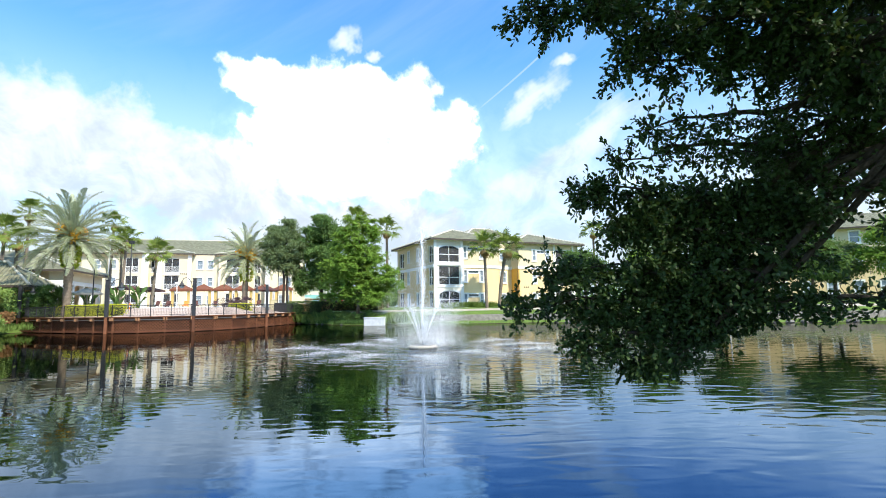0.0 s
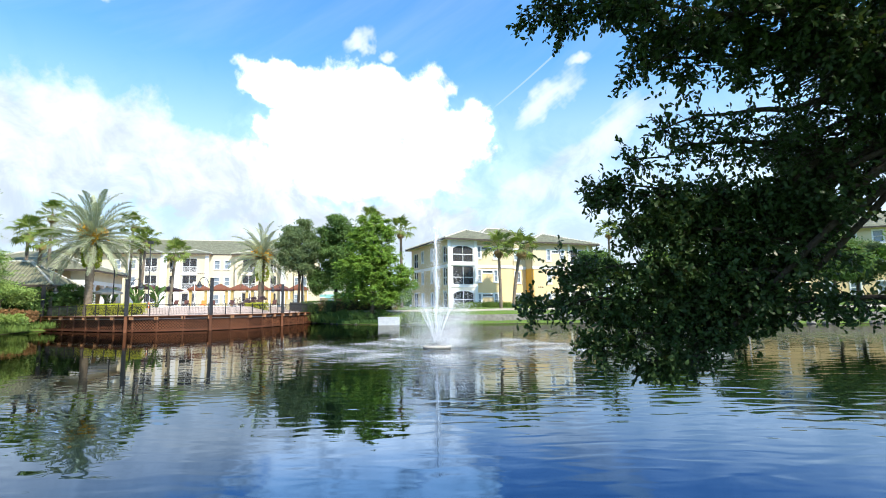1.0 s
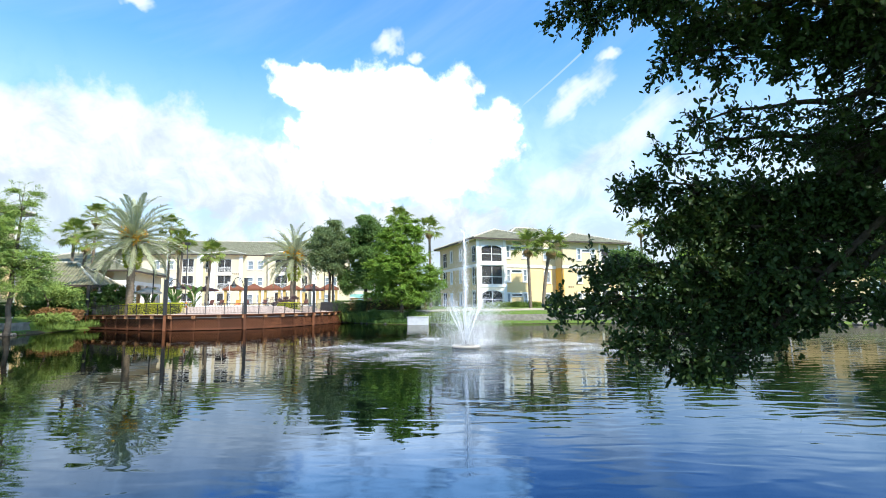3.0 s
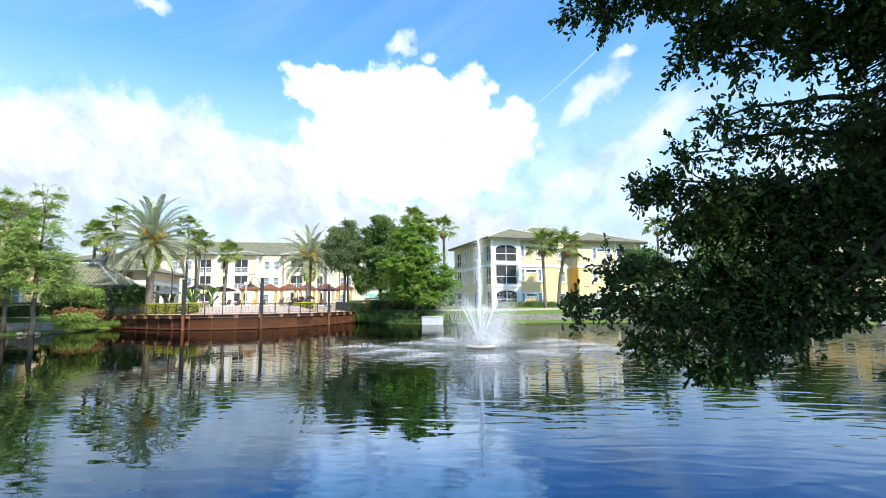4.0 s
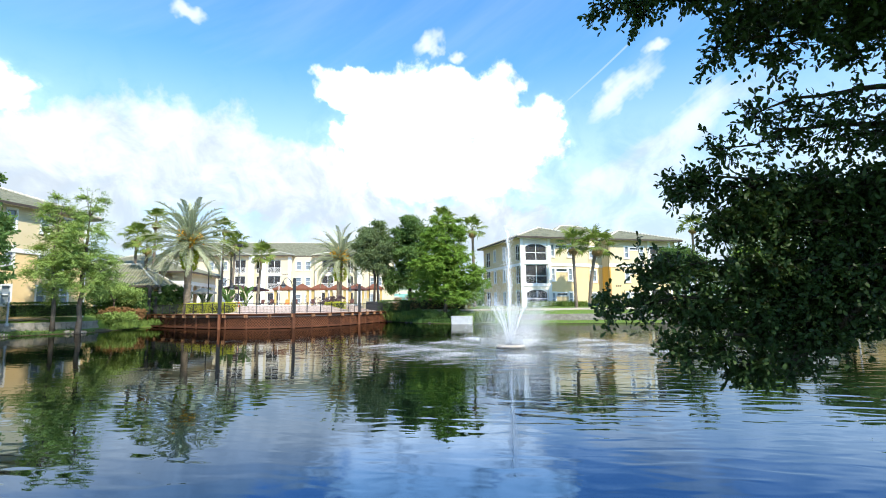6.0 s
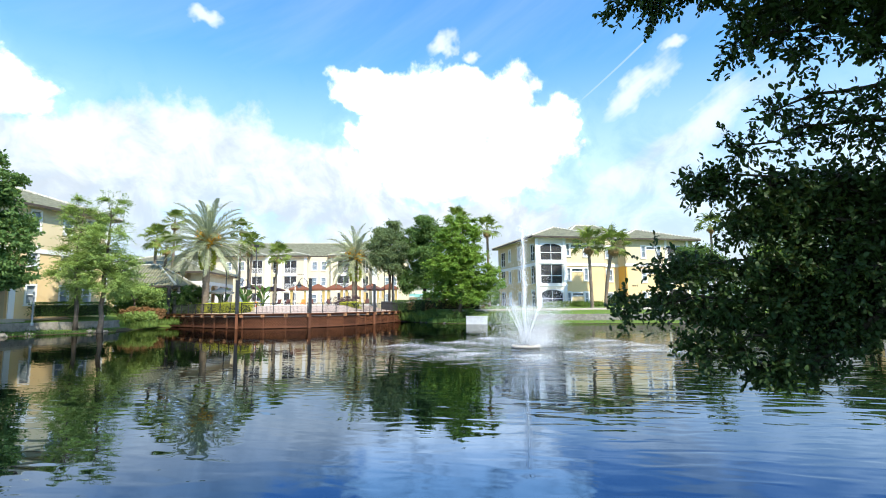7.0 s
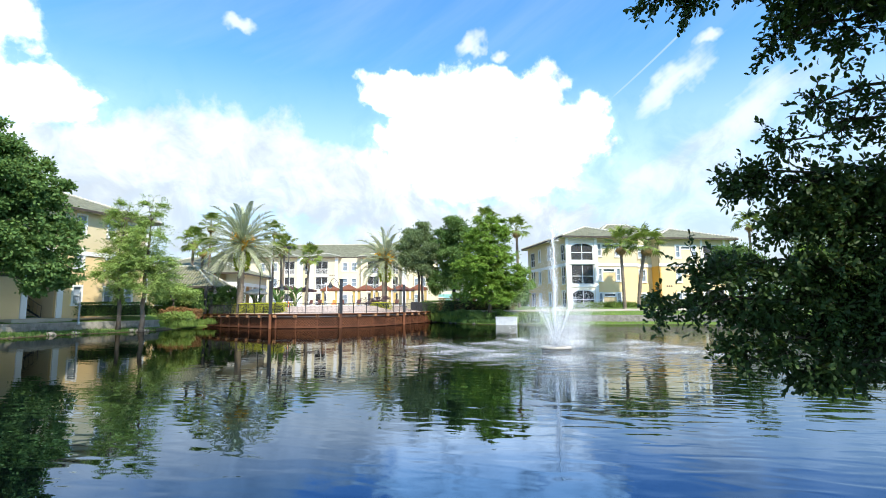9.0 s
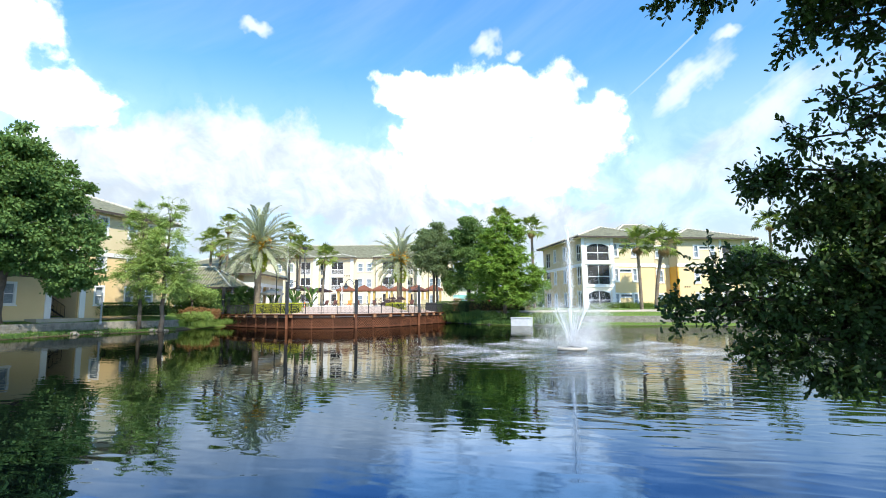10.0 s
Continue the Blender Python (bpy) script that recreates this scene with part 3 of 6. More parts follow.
def wall_sheet(length, z0, z1, thick, holes):
    """An upright wall along x with real openings (x0, x1, z0, z1); its outer face is y = 0."""
    xs = sorted({0.0, length, *[min(max(h[i], 0), length) for h in holes for i in (0, 1)]})
    zs = sorted({z0, z1, *[min(max(h[i], z0), z1) for h in holes for i in (2, 3)]})
    bm = bmesh.new()
    solid = {}
    for i in range(len(xs) - 1):
        for j in range(len(zs) - 1):
            cx, cz = (xs[i] + xs[i + 1]) / 2, (zs[j] + zs[j + 1]) / 2
            solid[i, j] = not any(h[0] < cx < h[1] and h[2] < cz < h[3] for h in holes)
    quad = lambda *c: bm.faces.new([bm.verts.new(p) for p in c])
    for (i, j), is_solid in solid.items():
        if not is_solid:
            continue
        a, b, c, d = xs[i], xs[i + 1], zs[j], zs[j + 1]
        quad((a, 0, c), (b, 0, c), (b, 0, d), (a, 0, d))
        quad((b, thick, c), (a, thick, c), (a, thick, d), (b, thick, d))
        if not solid.get((i - 1, j), False):
            quad((a, thick, c), (a, 0, c), (a, 0, d), (a, thick, d))
        if not solid.get((i + 1, j), False):
            quad((b, 0, c), (b, thick, c), (b, thick, d), (b, 0, d))
        if not solid.get((i, j - 1), False):
            quad((a, thick, c), (b, thick, c), (b, 0, c), (a, 0, c))
        if not solid.get((i, j + 1), False):
            quad((a, 0, d), (b, 0, d), (b, thick, d), (a, thick, d))
    bmesh.ops.remove_doubles(bm, verts=bm.verts, dist=0.001)
    return bm


def set_at(ob, m):
    ob.matrix_basis = m
    return ob


def add_wall(house, m, length, z0, z1, holes, mat, split=None, low_mat=None, thick=0.25):
    """A wall, two-toned where split gives the height of the change."""
    if split is None:
        set_at(part("wall", wall_sheet(length, z0, z1, thick, holes), mat, house), m)
    else:
        set_at(part("wall", wall_sheet(length, z0, split, thick, holes), low_mat, house), m)
        set_at(part("wall", wall_sheet(length, split, z1, thick, holes), mat, house), m)


def add_window(house, m, x0, x1, z0, z1, pane_mat=None, rail=True, sill=True):
    """A white framed sash window set a little back in its opening."""
    w = 0.09
    bm = boxes((x0 - 0.06, x0 + w, -0.05, 0.1, z0 - 0.03, z1 + 0.08), (x1 - w, x1 + 0.06, -0.05, 0.1, z0 - 0.03, z1 + 0.08),
               (x0 + w, x1 - w, -0.05, 0.1, z1 - w, z1 + 0.08), (x0 + w, x1 - w, -0.05, 0.1, z0 - 0.03, z0 + w))
    if rail:
        mid = (z0 + z1) / 2
        block(bm, x0 + w, x1 - w, 0.0, 0.09, mid - 0.035, mid + 0.035)
    win = set_at(part("window", bm, WHITE, house, "white framed window"), m)
    part("pane", boxes((x0 + 0.02, x1 - 0.02, 0.11, 0.13, z0 + 0.02, z1 - 0.02)), pane_mat or BLIND, win)
    if sill:
        part("sill", boxes((x0 - 0.12, x1 + 0.12, -0.1, 0.05, z0 - 0.13, z0 - 0.032)), WHITE, win)


def add_balcony(house, m, x0, x1, z0, z1, arch=False, screen=True, deep=1.7, rail_z=0.95, wall_mat=None, bars=False):
    """A recessed balcony: room behind, white frame, insect screen with mullions, rail."""
    # without wall_mat the recess is painted as dark as its shadow
    holder = set_at(part("balcony", boxes((x0, x1, deep, deep + 0.1, z0, z1), (x0 - 0.1, x0, 0.26, deep, z0, z1), (x1, x1 + 0.1, 0.26, deep, z0, z1),
                                          (x0, x1, 0.26, deep, z0 - 0.12, z0), (x0, x1, 0.26, deep, z1, z1 + 0.1)), wall_mat or RECESS_SHADE, house), m)
    mid = (x0 + x1) / 2
    bm = boxes((x0, x0 + 0.07, 0.06, 0.14, z0, z1), (x1 - 0.07, x1, 0.06, 0.14, z0, z1), (mid - 0.03, mid + 0.03, 0.06, 0.14, z0, z1),
               (x0, x1, 0.055, 0.145, z0 + rail_z - 0.035, z0 + rail_z + 0.035), (x0, x1, 0.06, 0.14, z0, z0 + 0.07), (x0, x1, 0.06, 0.14, z1 - 0.07, z1))
    part("mullions", bm, WHITE, holder)
    if bars:
        bm = bmesh.new()
        n = int((x1 - x0) / 0.13)
        for i in range(n):
            x = x0 + (i + 0.5) * (x1 - x0) / n
            block(bm, x - 0.015, x + 0.015, 0.03, 0.06, z0 + 0.07, z0 + rail_z)
        part("balustrade", bm, WHITE, holder)
    if screen:
        part("screen", boxes((x0 + 0.05, x1 - 0.05, 0.095, 0.1, z0 + 0.05, z1 - 0.05)), SCREEN, holder)
    if arch:
        bm = bmesh.new()
        n, rise = 14, 0.42
        for i in range(n):
            a, b = x0 + (x1 - x0) * i / n, x0 + (x1 - x0) * (i + 1) / n
            za, zb = [z1 - rise * (2 * (x - mid) / (x1 - x0)) ** 2 for x in (a, b)]
            if min(za, zb) < z1 - 0.001:
                pts = [(a, za), (b, zb), (b, z1 + 0.001), (a, z1 + 0.001)]
                front = [bm.verts.new((x, -0.02, z)) for x, z in pts]
                back = [bm.verts.new((x, 0.2, z)) for x, z in pts]
                bm.faces.new(front)
                bm.faces.new(back[::-1])
                for q in range(4):
                    bm.faces.new((front[q], back[q], back[(q + 1) % 4], front[(q + 1) % 4]))
        bmesh.ops.recalc_face_normals(bm, faces=bm.faces)
        part("arch", bm, WHITE, holder)


def hip_roof(house, x0, x1, y0, y1, z, rise, over=0.7, name="roof", mat=None, m=None):
    """A hipped roof with its eaves board and soffit; tiles run up each slope."""
    x0, x1, y0, y1 = x0 - over, x1 + over, y0 - over, y1 + over
    half = min(x1 - x0, y1 - y0) / 2
    if x1 - x0 >= y1 - y0:
        r0, r1 = (x0 + half, (y0 + y1) / 2), (x1 - half, (y0 + y1) / 2)
    else:
        r0, r1 = ((x0 + x1) / 2, y0 + half), ((x0 + x1) / 2, y1 - half)
    bm = bmesh.new()
    layer = bm.loops.layers.uv.new("tiles")
    c = [(x0, y0, z), (x1, y0, z), (x1, y1, z), (x0, y1, z)]
    p, q = (*r0, z + rise), (*r1, z + rise)
    if x1 - x0 >= y1 - y0:
        faces = [(c[0], c[1], q, p), (c[1], c[2], q), (c[2], c[3], p, q), (c[3], c[0], p)]
    else:
        faces = [(c[0], c[1], p), (c[1], c[2], q, p), (c[2], c[3], q), (c[3], c[0], p, q)]
    for f in faces:
        pts = [Vector(v) for v in f]
        along = (pts[1] - pts[0]).normalized()
        normal = along.cross(pts[2] - pts[0]).normalized()
        up = normal.cross(along)
        face = bm.faces.new([bm.verts.new(v) for v in pts])
        for lp, v in zip(face.loops, pts):
            lp[layer].uv = ((v - pts[0]).dot(along), (v - pts[0]).dot(up))
    roof = part(name, bm, mat or TILES, house)
    edge = bmesh.new()
    hips = [(c[0], p), (c[1], q if x1 - x0 >= y1 - y0 else p), (c[2], q), (c[3], p if x1 - x0 >= y1 - y0 else q), (p, q)]
    for a, b in hips:
        a, b = Vector(a), Vector(b)
        if (b - a).length < 0.1:
            continue
        n = max(2, int((b - a).length / 0.4))
        for i in range(n):
            s, e = a.lerp(b, i / n), a.lerp(b, (i + 0.97) / n)
            tube(edge, [s + Vector((0, 0, 0.02)), e + Vector((0, 0, 0.05))], [0.11, 0.13], 6)
    part("ridge_tiles", edge, TILES_RIDGE, roof)
    for row in ((x0, x1, y0 - 0.03, y0 + 0.03, z - 0.2, z - 0.01), (x0, x1, y1 - 0.03, y1 + 0.03, z - 0.2, z - 0.01),
                (x0 - 0.03, x0 + 0.03, y0 + 0.03, y1 - 0.03, z - 0.2, z - 0.01), (x1 - 0.03, x1 + 0.03, y0 + 0.03, y1 - 0.03, z - 0.2, z - 0.01)):
        part("fascia_board", boxes(row), FASCIA, roof)
    part("soffit", boxes((x0 + 0.03, x1 - 0.03, y0 + 0.03, y1 - 0.03, z - 0.16, z - 0.13)), PALE, roof)
    if m is not None:
        roof.matrix_basis = m
    return roof


TILES_RIDGE = surface("ridge_tiles", (0.42, 0.41, 0.34), (0.6, 0.58, 0.5), 3, 0.85, 0.4, 15)
SIDE = pose(0, 0, 0, 0, 0, -90)


def band(house, m, x0, x1, z0, z1, name="string_course"):
    set_at(part(name, boxes((x0, x1, -0.09, -0.003, z0, z1)), WHITE, house), m)


# -- the yellow three-storey house behind the fountain --
def yellow_house():
    h = thing("apartment_building", "yellow and cream three-storey apartment house with tiled hip roofs", "building", -1.1, 60.8, 1.5, 25.0)
    z = lambda v: v - 1.5
    TOP, SPLIT = z(10.0), z(6.55)
    floors = (z(1.62), z(4.35), z(7.15))
    bal = [(f, f + (2.35 if i == 1 else 2.05)) for i, f in enumerate(floors)]
    P = lambda x, y: pose(x, y, 0)
    # bay with the arched balconies
    holes = [(0.6, 3.45, a, b) for a, b in bal]
    add_wall(h, P(0, 0), 4.0, -0.6, TOP, holes, WHITE_STUCCO)
    for i, (a, b) in enumerate(bal):
        add_balcony(h, P(0, 0), 0.6, 3.45, a, b, arch=i != 1)
    # wall between bay and recess
    sets = []
    for f in (1.8, 4.75, 7.7):
        sets += [(0.1, 0.65, z(f), z(f + 1.55)), (2.4, 3.0, z(f), z(f + 1.55)), (0.72, 2.33, z(f + 1.05), z(f + 1.5))]
    add_wall(h, P(4.0, 0.3), 5.4, -0.6, TOP, sets, CREAM, SPLIT, YELLOW)
    for s in sets:
        add_window(h, P(4.0, 0.3), *s, pane_mat=GLASS if s[1] - s[0] > 1 else BLIND, rail=s[1] - s[0] < 1, sill=s[1] - s[0] < 1)
    band(h, P(4.0, 0.3), 0.0, 5.4, z(6.5), z(6.85))
    # recess
    holes = [(0.75, 1.75, z(f), z(f + 1.5)) for f in (1.8, 4.7, 7.7)]
    add_wall(h, P(9.4, 1.6), 2.6, -0.6, TOP, holes, CREAM, SPLIT, YELLOW)
    for s in holes:
        add_window(h, P(9.4, 1.6), *s)
    band(h, P(9.4, 1.6), 0.0, 2.6, z(6.5), z(6.85))
    add_wall(h, P(9.4, 0.3) @ pose(0, 0, 0, 0, 0, 90), 1.3, -0.6, TOP, [], CREAM, SPLIT, YELLOW, 0.2)
    add_wall(h, P(12.0, 1.6) @ SIDE, 1.6, -0.6, TOP, [], CREAM, SPLIT, ORANGE, 0.2)
    # projecting block
    sets = []
    for f in (1.8, 4.6, 7.6):
        sets += [(2.25, 2.9, z(f), z(f + 1.5)), (4.4, 5.1, z(f), z(f + 1.5)), (2.97, 4.33, z(f + 1.0), z(f + 1.45))]
    balc = [(6.1, 8.75, a, b) for a, b in bal]
    add_wall(h, P(12.0, 0), 9.9, -0.6, TOP, sets + balc, CREAM, SPLIT, YELLOW)
    for s in sets:
        add_window(h, P(12.0, 0), *s, pane_mat=GLASS if s[1] - s[0] > 1 else BLIND, rail=s[1] - s[0] < 1, sill=s[1] - s[0] < 1)
    for s in balc:
        add_balcony(h, P(12.0, 0), *s)
    band(h, P(12.0, 0), -0.05, 5.7, z(6.5), z(6.85))
    for x in (5.7, 8.85):
        set_at(part("pilaster", boxes((x, x + 0.3, -0.08, -0.003, -0.5, TOP)), WHITE, h), P(12.0, 0))
    # side facing the trees, and the closed back
    wins = [(x, x + 0.8, z(f), z(f + 1.6)) for x in (4.8, 8.1) for f in (1.9, 4.8, 7.7)]
    L = P(0, 13) @ SIDE
    sd = [(13 - b, 13 - a, c, d) for a, b, c, d in wins] + [(11.4, 12.6, a, b) for a, b in bal] + [(1.0, 2.6, a, b) for a, b in bal]
    add_wall(h, L, 13, -0.6, TOP, sd, CREAM, SPLIT, YELLOW)
    for a, b, c, d in sd:
        if b - a < 1:
            add_window(h, L, a, b, c, d)
        else:
            add_balcony(h, L, a, b, c, d, arch=b - a < 1.3)
    band(h, L, 0, 13, z(6.5), z(6.85))
    add_wall(h, P(21.9, 0) @ pose(0, 0, 0, 0, 0, 90), 13, -0.6, TOP, [], CREAM, SPLIT, YELLOW)
    add_wall(h, P(21.9, 13) @ pose(0, 0, 0, 0, 0, 180), 21.9, -0.6, TOP, [], CREAM, SPLIT, YELLOW)
    for x, y in ((0.0, -0.05), (3.6, -0.05)):
        set_at(part("pilaster", boxes((x - 0.03, x + 0.33, -0.05, -0.003, -0.5, TOP)), WHITE, h), P(0, 0))
    for f in (z(4.05), z(6.75)):
        band(h, P(0, 0), 0.0, 4.0, f, f + 0.22)
    for i in range(3):
        set_at(part("wall_plate", boxes((0.82 + 0.3 * i, 0.96 + 0.3 * i, -0.03, -0.003, z(4.0), z(4.2))), FASCIA, h), P(12.0, 0))
    hip_roof(h, 0, 9.4, 0, 13, TOP, 1.9)
    hip_roof(h, 5.0, 17.5, 3.4, 13, TOP + 0.1, 2.75, 0.4)
    hip_roof(h, 12.0, 21.9, 0, 10, TOP, 1.9)


WHITE_STUCCO = surface("white_cream_stucco", (0.66, 0.62, 0.52), (0.73, 0.69, 0.6), 0.4, 0.9, 0.3, 40)
yellow_house()


# -- the long pale house behind the pool --
def pale_house():
    h = thing("apartment_building", "long three-storey pale cream apartment house behind the pool", "building", -51.6, 84.2, 1.6, 16.6)
    z = lambda v: v - 1.6
    TOP = z(11.5)
    floors = (z(2.2), z(5.3), z(8.25))
    P = lambda x, y: pose(x, y, 0)

    def run(x0, x1, y, bals, wins):
        holes = [(a - x0, b - x0, f, f + 2.4) for a, b in bals for f in floors]
        ws = [(a - x0, b - x0, f + 0.55, f + 2.15) for a, b in wins for f in floors]
        add_wall(h, P(x0, y), x1 - x0, -0.5, TOP, holes + ws, PALE)
        for q in holes:
            add_balcony(h, P(x0, y), *q, bars=True)
        for q in ws:
            add_window(h, P(x0, y), *q)

    run(-14, -4.0, 1.2, [], [(-6.4, -5.4)])
    run(-4.0, 1.0, 0.0, [(-1.4, 0.5)], [(-3.6, -2.7)])
    run(1.0, 3.2, 1.2, [(2.1, 3.1)], [])
    run(3.2, 8.6, 0.0, [(4.4, 6.7)], [])
    run(8.6, 12.9, 0.5, [], [(9.35, 10.35), (11.05, 12.0)])
    run(12.9, 18.2, 0.0, [(14.1, 16.3)], [])
    run(18.2, 20.6, 1.2, [(18.7, 19.8)], [])
    run(20.6, 22.6, 0.0, [], [])
    run(22.6, 27.5, 1.4, [], [(22.9, 23.8), (24.2, 25.1)])
    for a, b in ((1.0, 2.0), (3.22, 4.0), (8.0, 8.58), (12.95, 13.0), (20.62, 21.4)):
        set_at(part("pilaster", boxes((a, b, -0.12, -0.003, -0.4, TOP)), WHITE, h), P(0, 0))
    for x, y0 in ((-4.0, 1.2), (3.2, 1.2), (20.6, 1.2)):
        set_at(part("wall", boxes((x - 0.001, x + 0.2, 0.27, y0, -0.4, TOP)), PALE, h), P(0, 0))
    for x, y0 in ((1.0, 1.2), (18.2, 1.2), (22.6, 1.4), (8.6, 0.5), (12.9, 0.5)):
        set_at(part("wall", boxes((x - 0.2, x + 0.001, 0.27, y0, -0.4, TOP)), PALE, h), P(0, 0))
    add_wall(h, P(-14, 14) @ SIDE, 12.7, -0.5, TOP, [], PALE)
    add_wall(h, P(27.5, 1.4) @ pose(0, 0, 0, 0, 0, 90), 12.6, -0.5, TOP, [], PALE)
    add_wall(h, P(27.5, 14) @ pose(0, 0, 0, 0, 0, 180), 41.5, -0.5, TOP, [], PALE)
    for f in (z(4.75), z(7.75)):
        for a, b in ((4.2, 6.9), (13.9, 16.5)):
            band(h, P(0, 0), a, b, f, f + 0.2)
    for c in (7.35, 16.9):
        for i in range(4):
            set_at(part("vent", boxes((c - 0.5 + 0.32 * i, c - 0.32 + 0.32 * i, -0.03, -0.003, z(7.9), z(8.08))), FASCIA, h), P(0, 0))
    hip_roof(h, -14, 27.5, 1.2, 14, TOP, 3.2)
    hip_roof(h, 3.2, 8.6, 0.0, 6, TOP - 0.02, 0.9, 0.55)
    hip_roof(h, 12.9, 18.2, 0.0, 6, TOP - 0.02, 0.9, 0.55)
    hip_roof(h, -4.0, 1.0, 0.0, 6, TOP - 0.02, 0.9, 0.55)


pale_house()


# -- the yellow house on the near bank, behind the big oak --
def bank_house():
    h = thing("apartment_building", "yellow stucco three-storey apartment house standing behind the big oak", "building", -41.6, 15.0, 1.6, 88.0)
    z = lambda v: v - 1.6
    TOP, SPLIT = z(10.4), z(6.6)
    P = lambda x, y: pose(x, y, 0)
    wins = []
    for s in (1.5, 4.0, 8.2, 11.2, 18.1, 20.9, 23.0):
        for f in (2.3, 5.4, 8.4):
            wins.append((s, s + 0.85, z(f), z(f + 1.6)))
    stair = [(14.6, 16.8, -0.38, z(4.2))]
    add_wall(h, P(0, 0), 25.5, -0.6, TOP, wins + stair, CREAM, SPLIT, YELLOW)
    for q in wins:
        add_window(h, P(0, 0), *q)
    set_at(part("stair_hall", boxes((13.2, 16.8, 3.4, 3.5, -0.38, z(4.2)), (13.1, 13.2, 0.26, 3.4, -0.38, z(4.2)), (16.8, 16.9, 0.26, 3.4, -0.38, z(4.2)), (13.1, 16.9, 0.26, 3.5, -0.5, -0.38), (13.1, 16.9, 0.26, 3.5, z(4.2), z(4.3))), CREAM, h), P(0, 0))
    band(h, P(0, 0), 0, 25.5, z(6.5), z(6.85))
    for x in (14.15, 16.85, 25.0):
        set_at(part("pilaster", boxes((x, x + 0.45, -0.1, -0.003, -0.4, TOP if x > 20 else z(4.6))), WHITE, h), P(0, 0))
    set_at(part("porch_lintel", boxes((14.1, 17.35, -0.14, -0.003, z(4.2), z(4.7))), WHITE, h), P(0, 0))
    add_wall(h, P(0, 14) @ SIDE, 14, -0.6, TOP, [], CREAM, SPLIT, YELLOW)
    add_wall(h, P(25.5, 0) @ pose(0, 0, 0, 0, 0, 90), 14, -0.6, TOP, [], CREAM, SPLIT, YELLOW)
    add_wall(h, P(25.5, 14) @ pose(0, 0, 0, 0, 0, 180), 25.5, -0.6, TOP, [], CREAM, SPLIT, YELLOW)
    hip_roof(h, 0, 25.5, 0, 14, TOP, 3.0)


bank_house()


# -- the club house with its white porch --
def club_house():
    h = thing("club_house", "cream club house with white columned porch and tiled hip roof", "building", -41.4, 55.0, 1.3, 16.6)
    P = lambda x, y: pose(x, y, 0)
    TOP = 5.0
    add_wall(h, P(-14, 0), 12.6, -0.4, TOP, [(4.0, 5.4, 1.0, 2.6), (8.0, 9.4, 1.0, 2.6)], YELLOW)
    for q in ((4.0, 5.4, 1.0, 2.6), (8.0, 9.4, 1.0, 2.6)):
        add_window(h, P(-14, 0), *q, pane_mat=GLASS)
    inner = [(x, x + 1.3, 0.1, 3.0) for x in (1.6, 4.2, 6.8, 9.0)]
    L = P(-2.6, 0) @ pose(0, 0, 0, 0, 0, 90)
    add_wall(h, L, 11.5, -0.4, TOP, inner, YELLOW)
    for a, b, c, d in inner:
        add_window(h, L, a, b, c, d, pane_mat=GLASS, sill=False)
    add_wall(h, P(-14, 11.5) @ SIDE, 11.5, -0.4, TOP, [], CREAM)
    add_wall(h, P(0, 11.5) @ pose(0, 0, 0, 0, 0, 180), 14, -0.4, TOP, [], CREAM)
    set_at(part("architrave", boxes((-2.6, 0.0, 0.0, 0.4, 3.55, TOP), (-0.4, 0.0, 0.4, 11.5, 3.55, TOP), bevel=0.02), PALE, h), P(0, 0))
    set_at(part("frieze", boxes((-14, 0.06, -0.06, -0.003, 3.5, 3.95), (0.003, 0.06, -0.003, 11.5, 3.5, 3.95)), WHITE, h), P(0, 0))
    for y in (0.0, 2.7, 5.5, 8.3, 10.9):
        bm = boxes((-0.5, 0.02, y - 0.02, y + 0.5, -0.3, 0.2), (-0.44, -0.04, y + 0.04, y + 0.44, 0.2, 3.3), (-0.5, 0.02, y - 0.02, y + 0.5, 3.3, 3.55), bevel=0.03)
        part("column", bm, WHITE, h)
    part("corner_pier", boxes((-1.9, -1.3, -0.02, 0.48, -0.3, 3.55), bevel=0.03), WHITE, h)
    hip_roof(h, -14, 0, 0, 11.5, TOP + 0.1, 2.5, 0.8)
    g = thing("pavilion", "low garden pavilion with green-grey tiled hip roof beside the dock", "pavilion", -48.0, 46.2, 1.3, 16.6)
    for x in (0.5, 7.7):
        for y in (0.5, 5.5):
            part("post", boxes((x - 0.2, x + 0.2, y - 0.2, y + 0.2, -0.4, 3.1), bevel=0.02), PALE, g)
    hip_roof(g, 0, 8.2, 0, 6, 3.1, 2.5, 0.5)


club_house()

# ---- the timber dock round the pool terrace ----
DOCK = [(-40.0, 48.0), (-38.3, 46.2), (-35.2, 44.4), (-31.9, 42.7), (-29.0, 41.35), (-26.4, 40.6), (-23.5, 41.0), (-20.9, 42.6), (-19.3, 45.0),
        (-18.4, 47.8), (-18.05, 50.8), (-17.8, 54.0), (-17.5, 57.4), (-17.3, 60.5), (-17.2, 63.2)]
DECK = 1.30


def open_curve(points, per):
    p = [2 * np.array(points[0]) - np.array(points[1])] + [np.array(q, dtype=float) for q in points] + [2 * np.array(points[-1]) - np.array(points[-2])]
    out = []
    for i in range(1, len(p) - 2):
        a, b, c, d = p[i - 1:i + 3]
        for t in np.linspace(0, 1, per, endpoint=False):
            out.append(0.5 * (2 * b + (c - a) * t + (2 * a - 5 * b + 4 * c - d) * t * t + (3 * b - a - 3 * c + d) * t ** 3))
    out.append(p[-2])
    return np.array(out)


EDGE = open_curve(DOCK, 60)
EDGE_S = np.r_[0, np.cumsum(np.linalg.norm(np.diff(EDGE, axis=0), axis=1))]


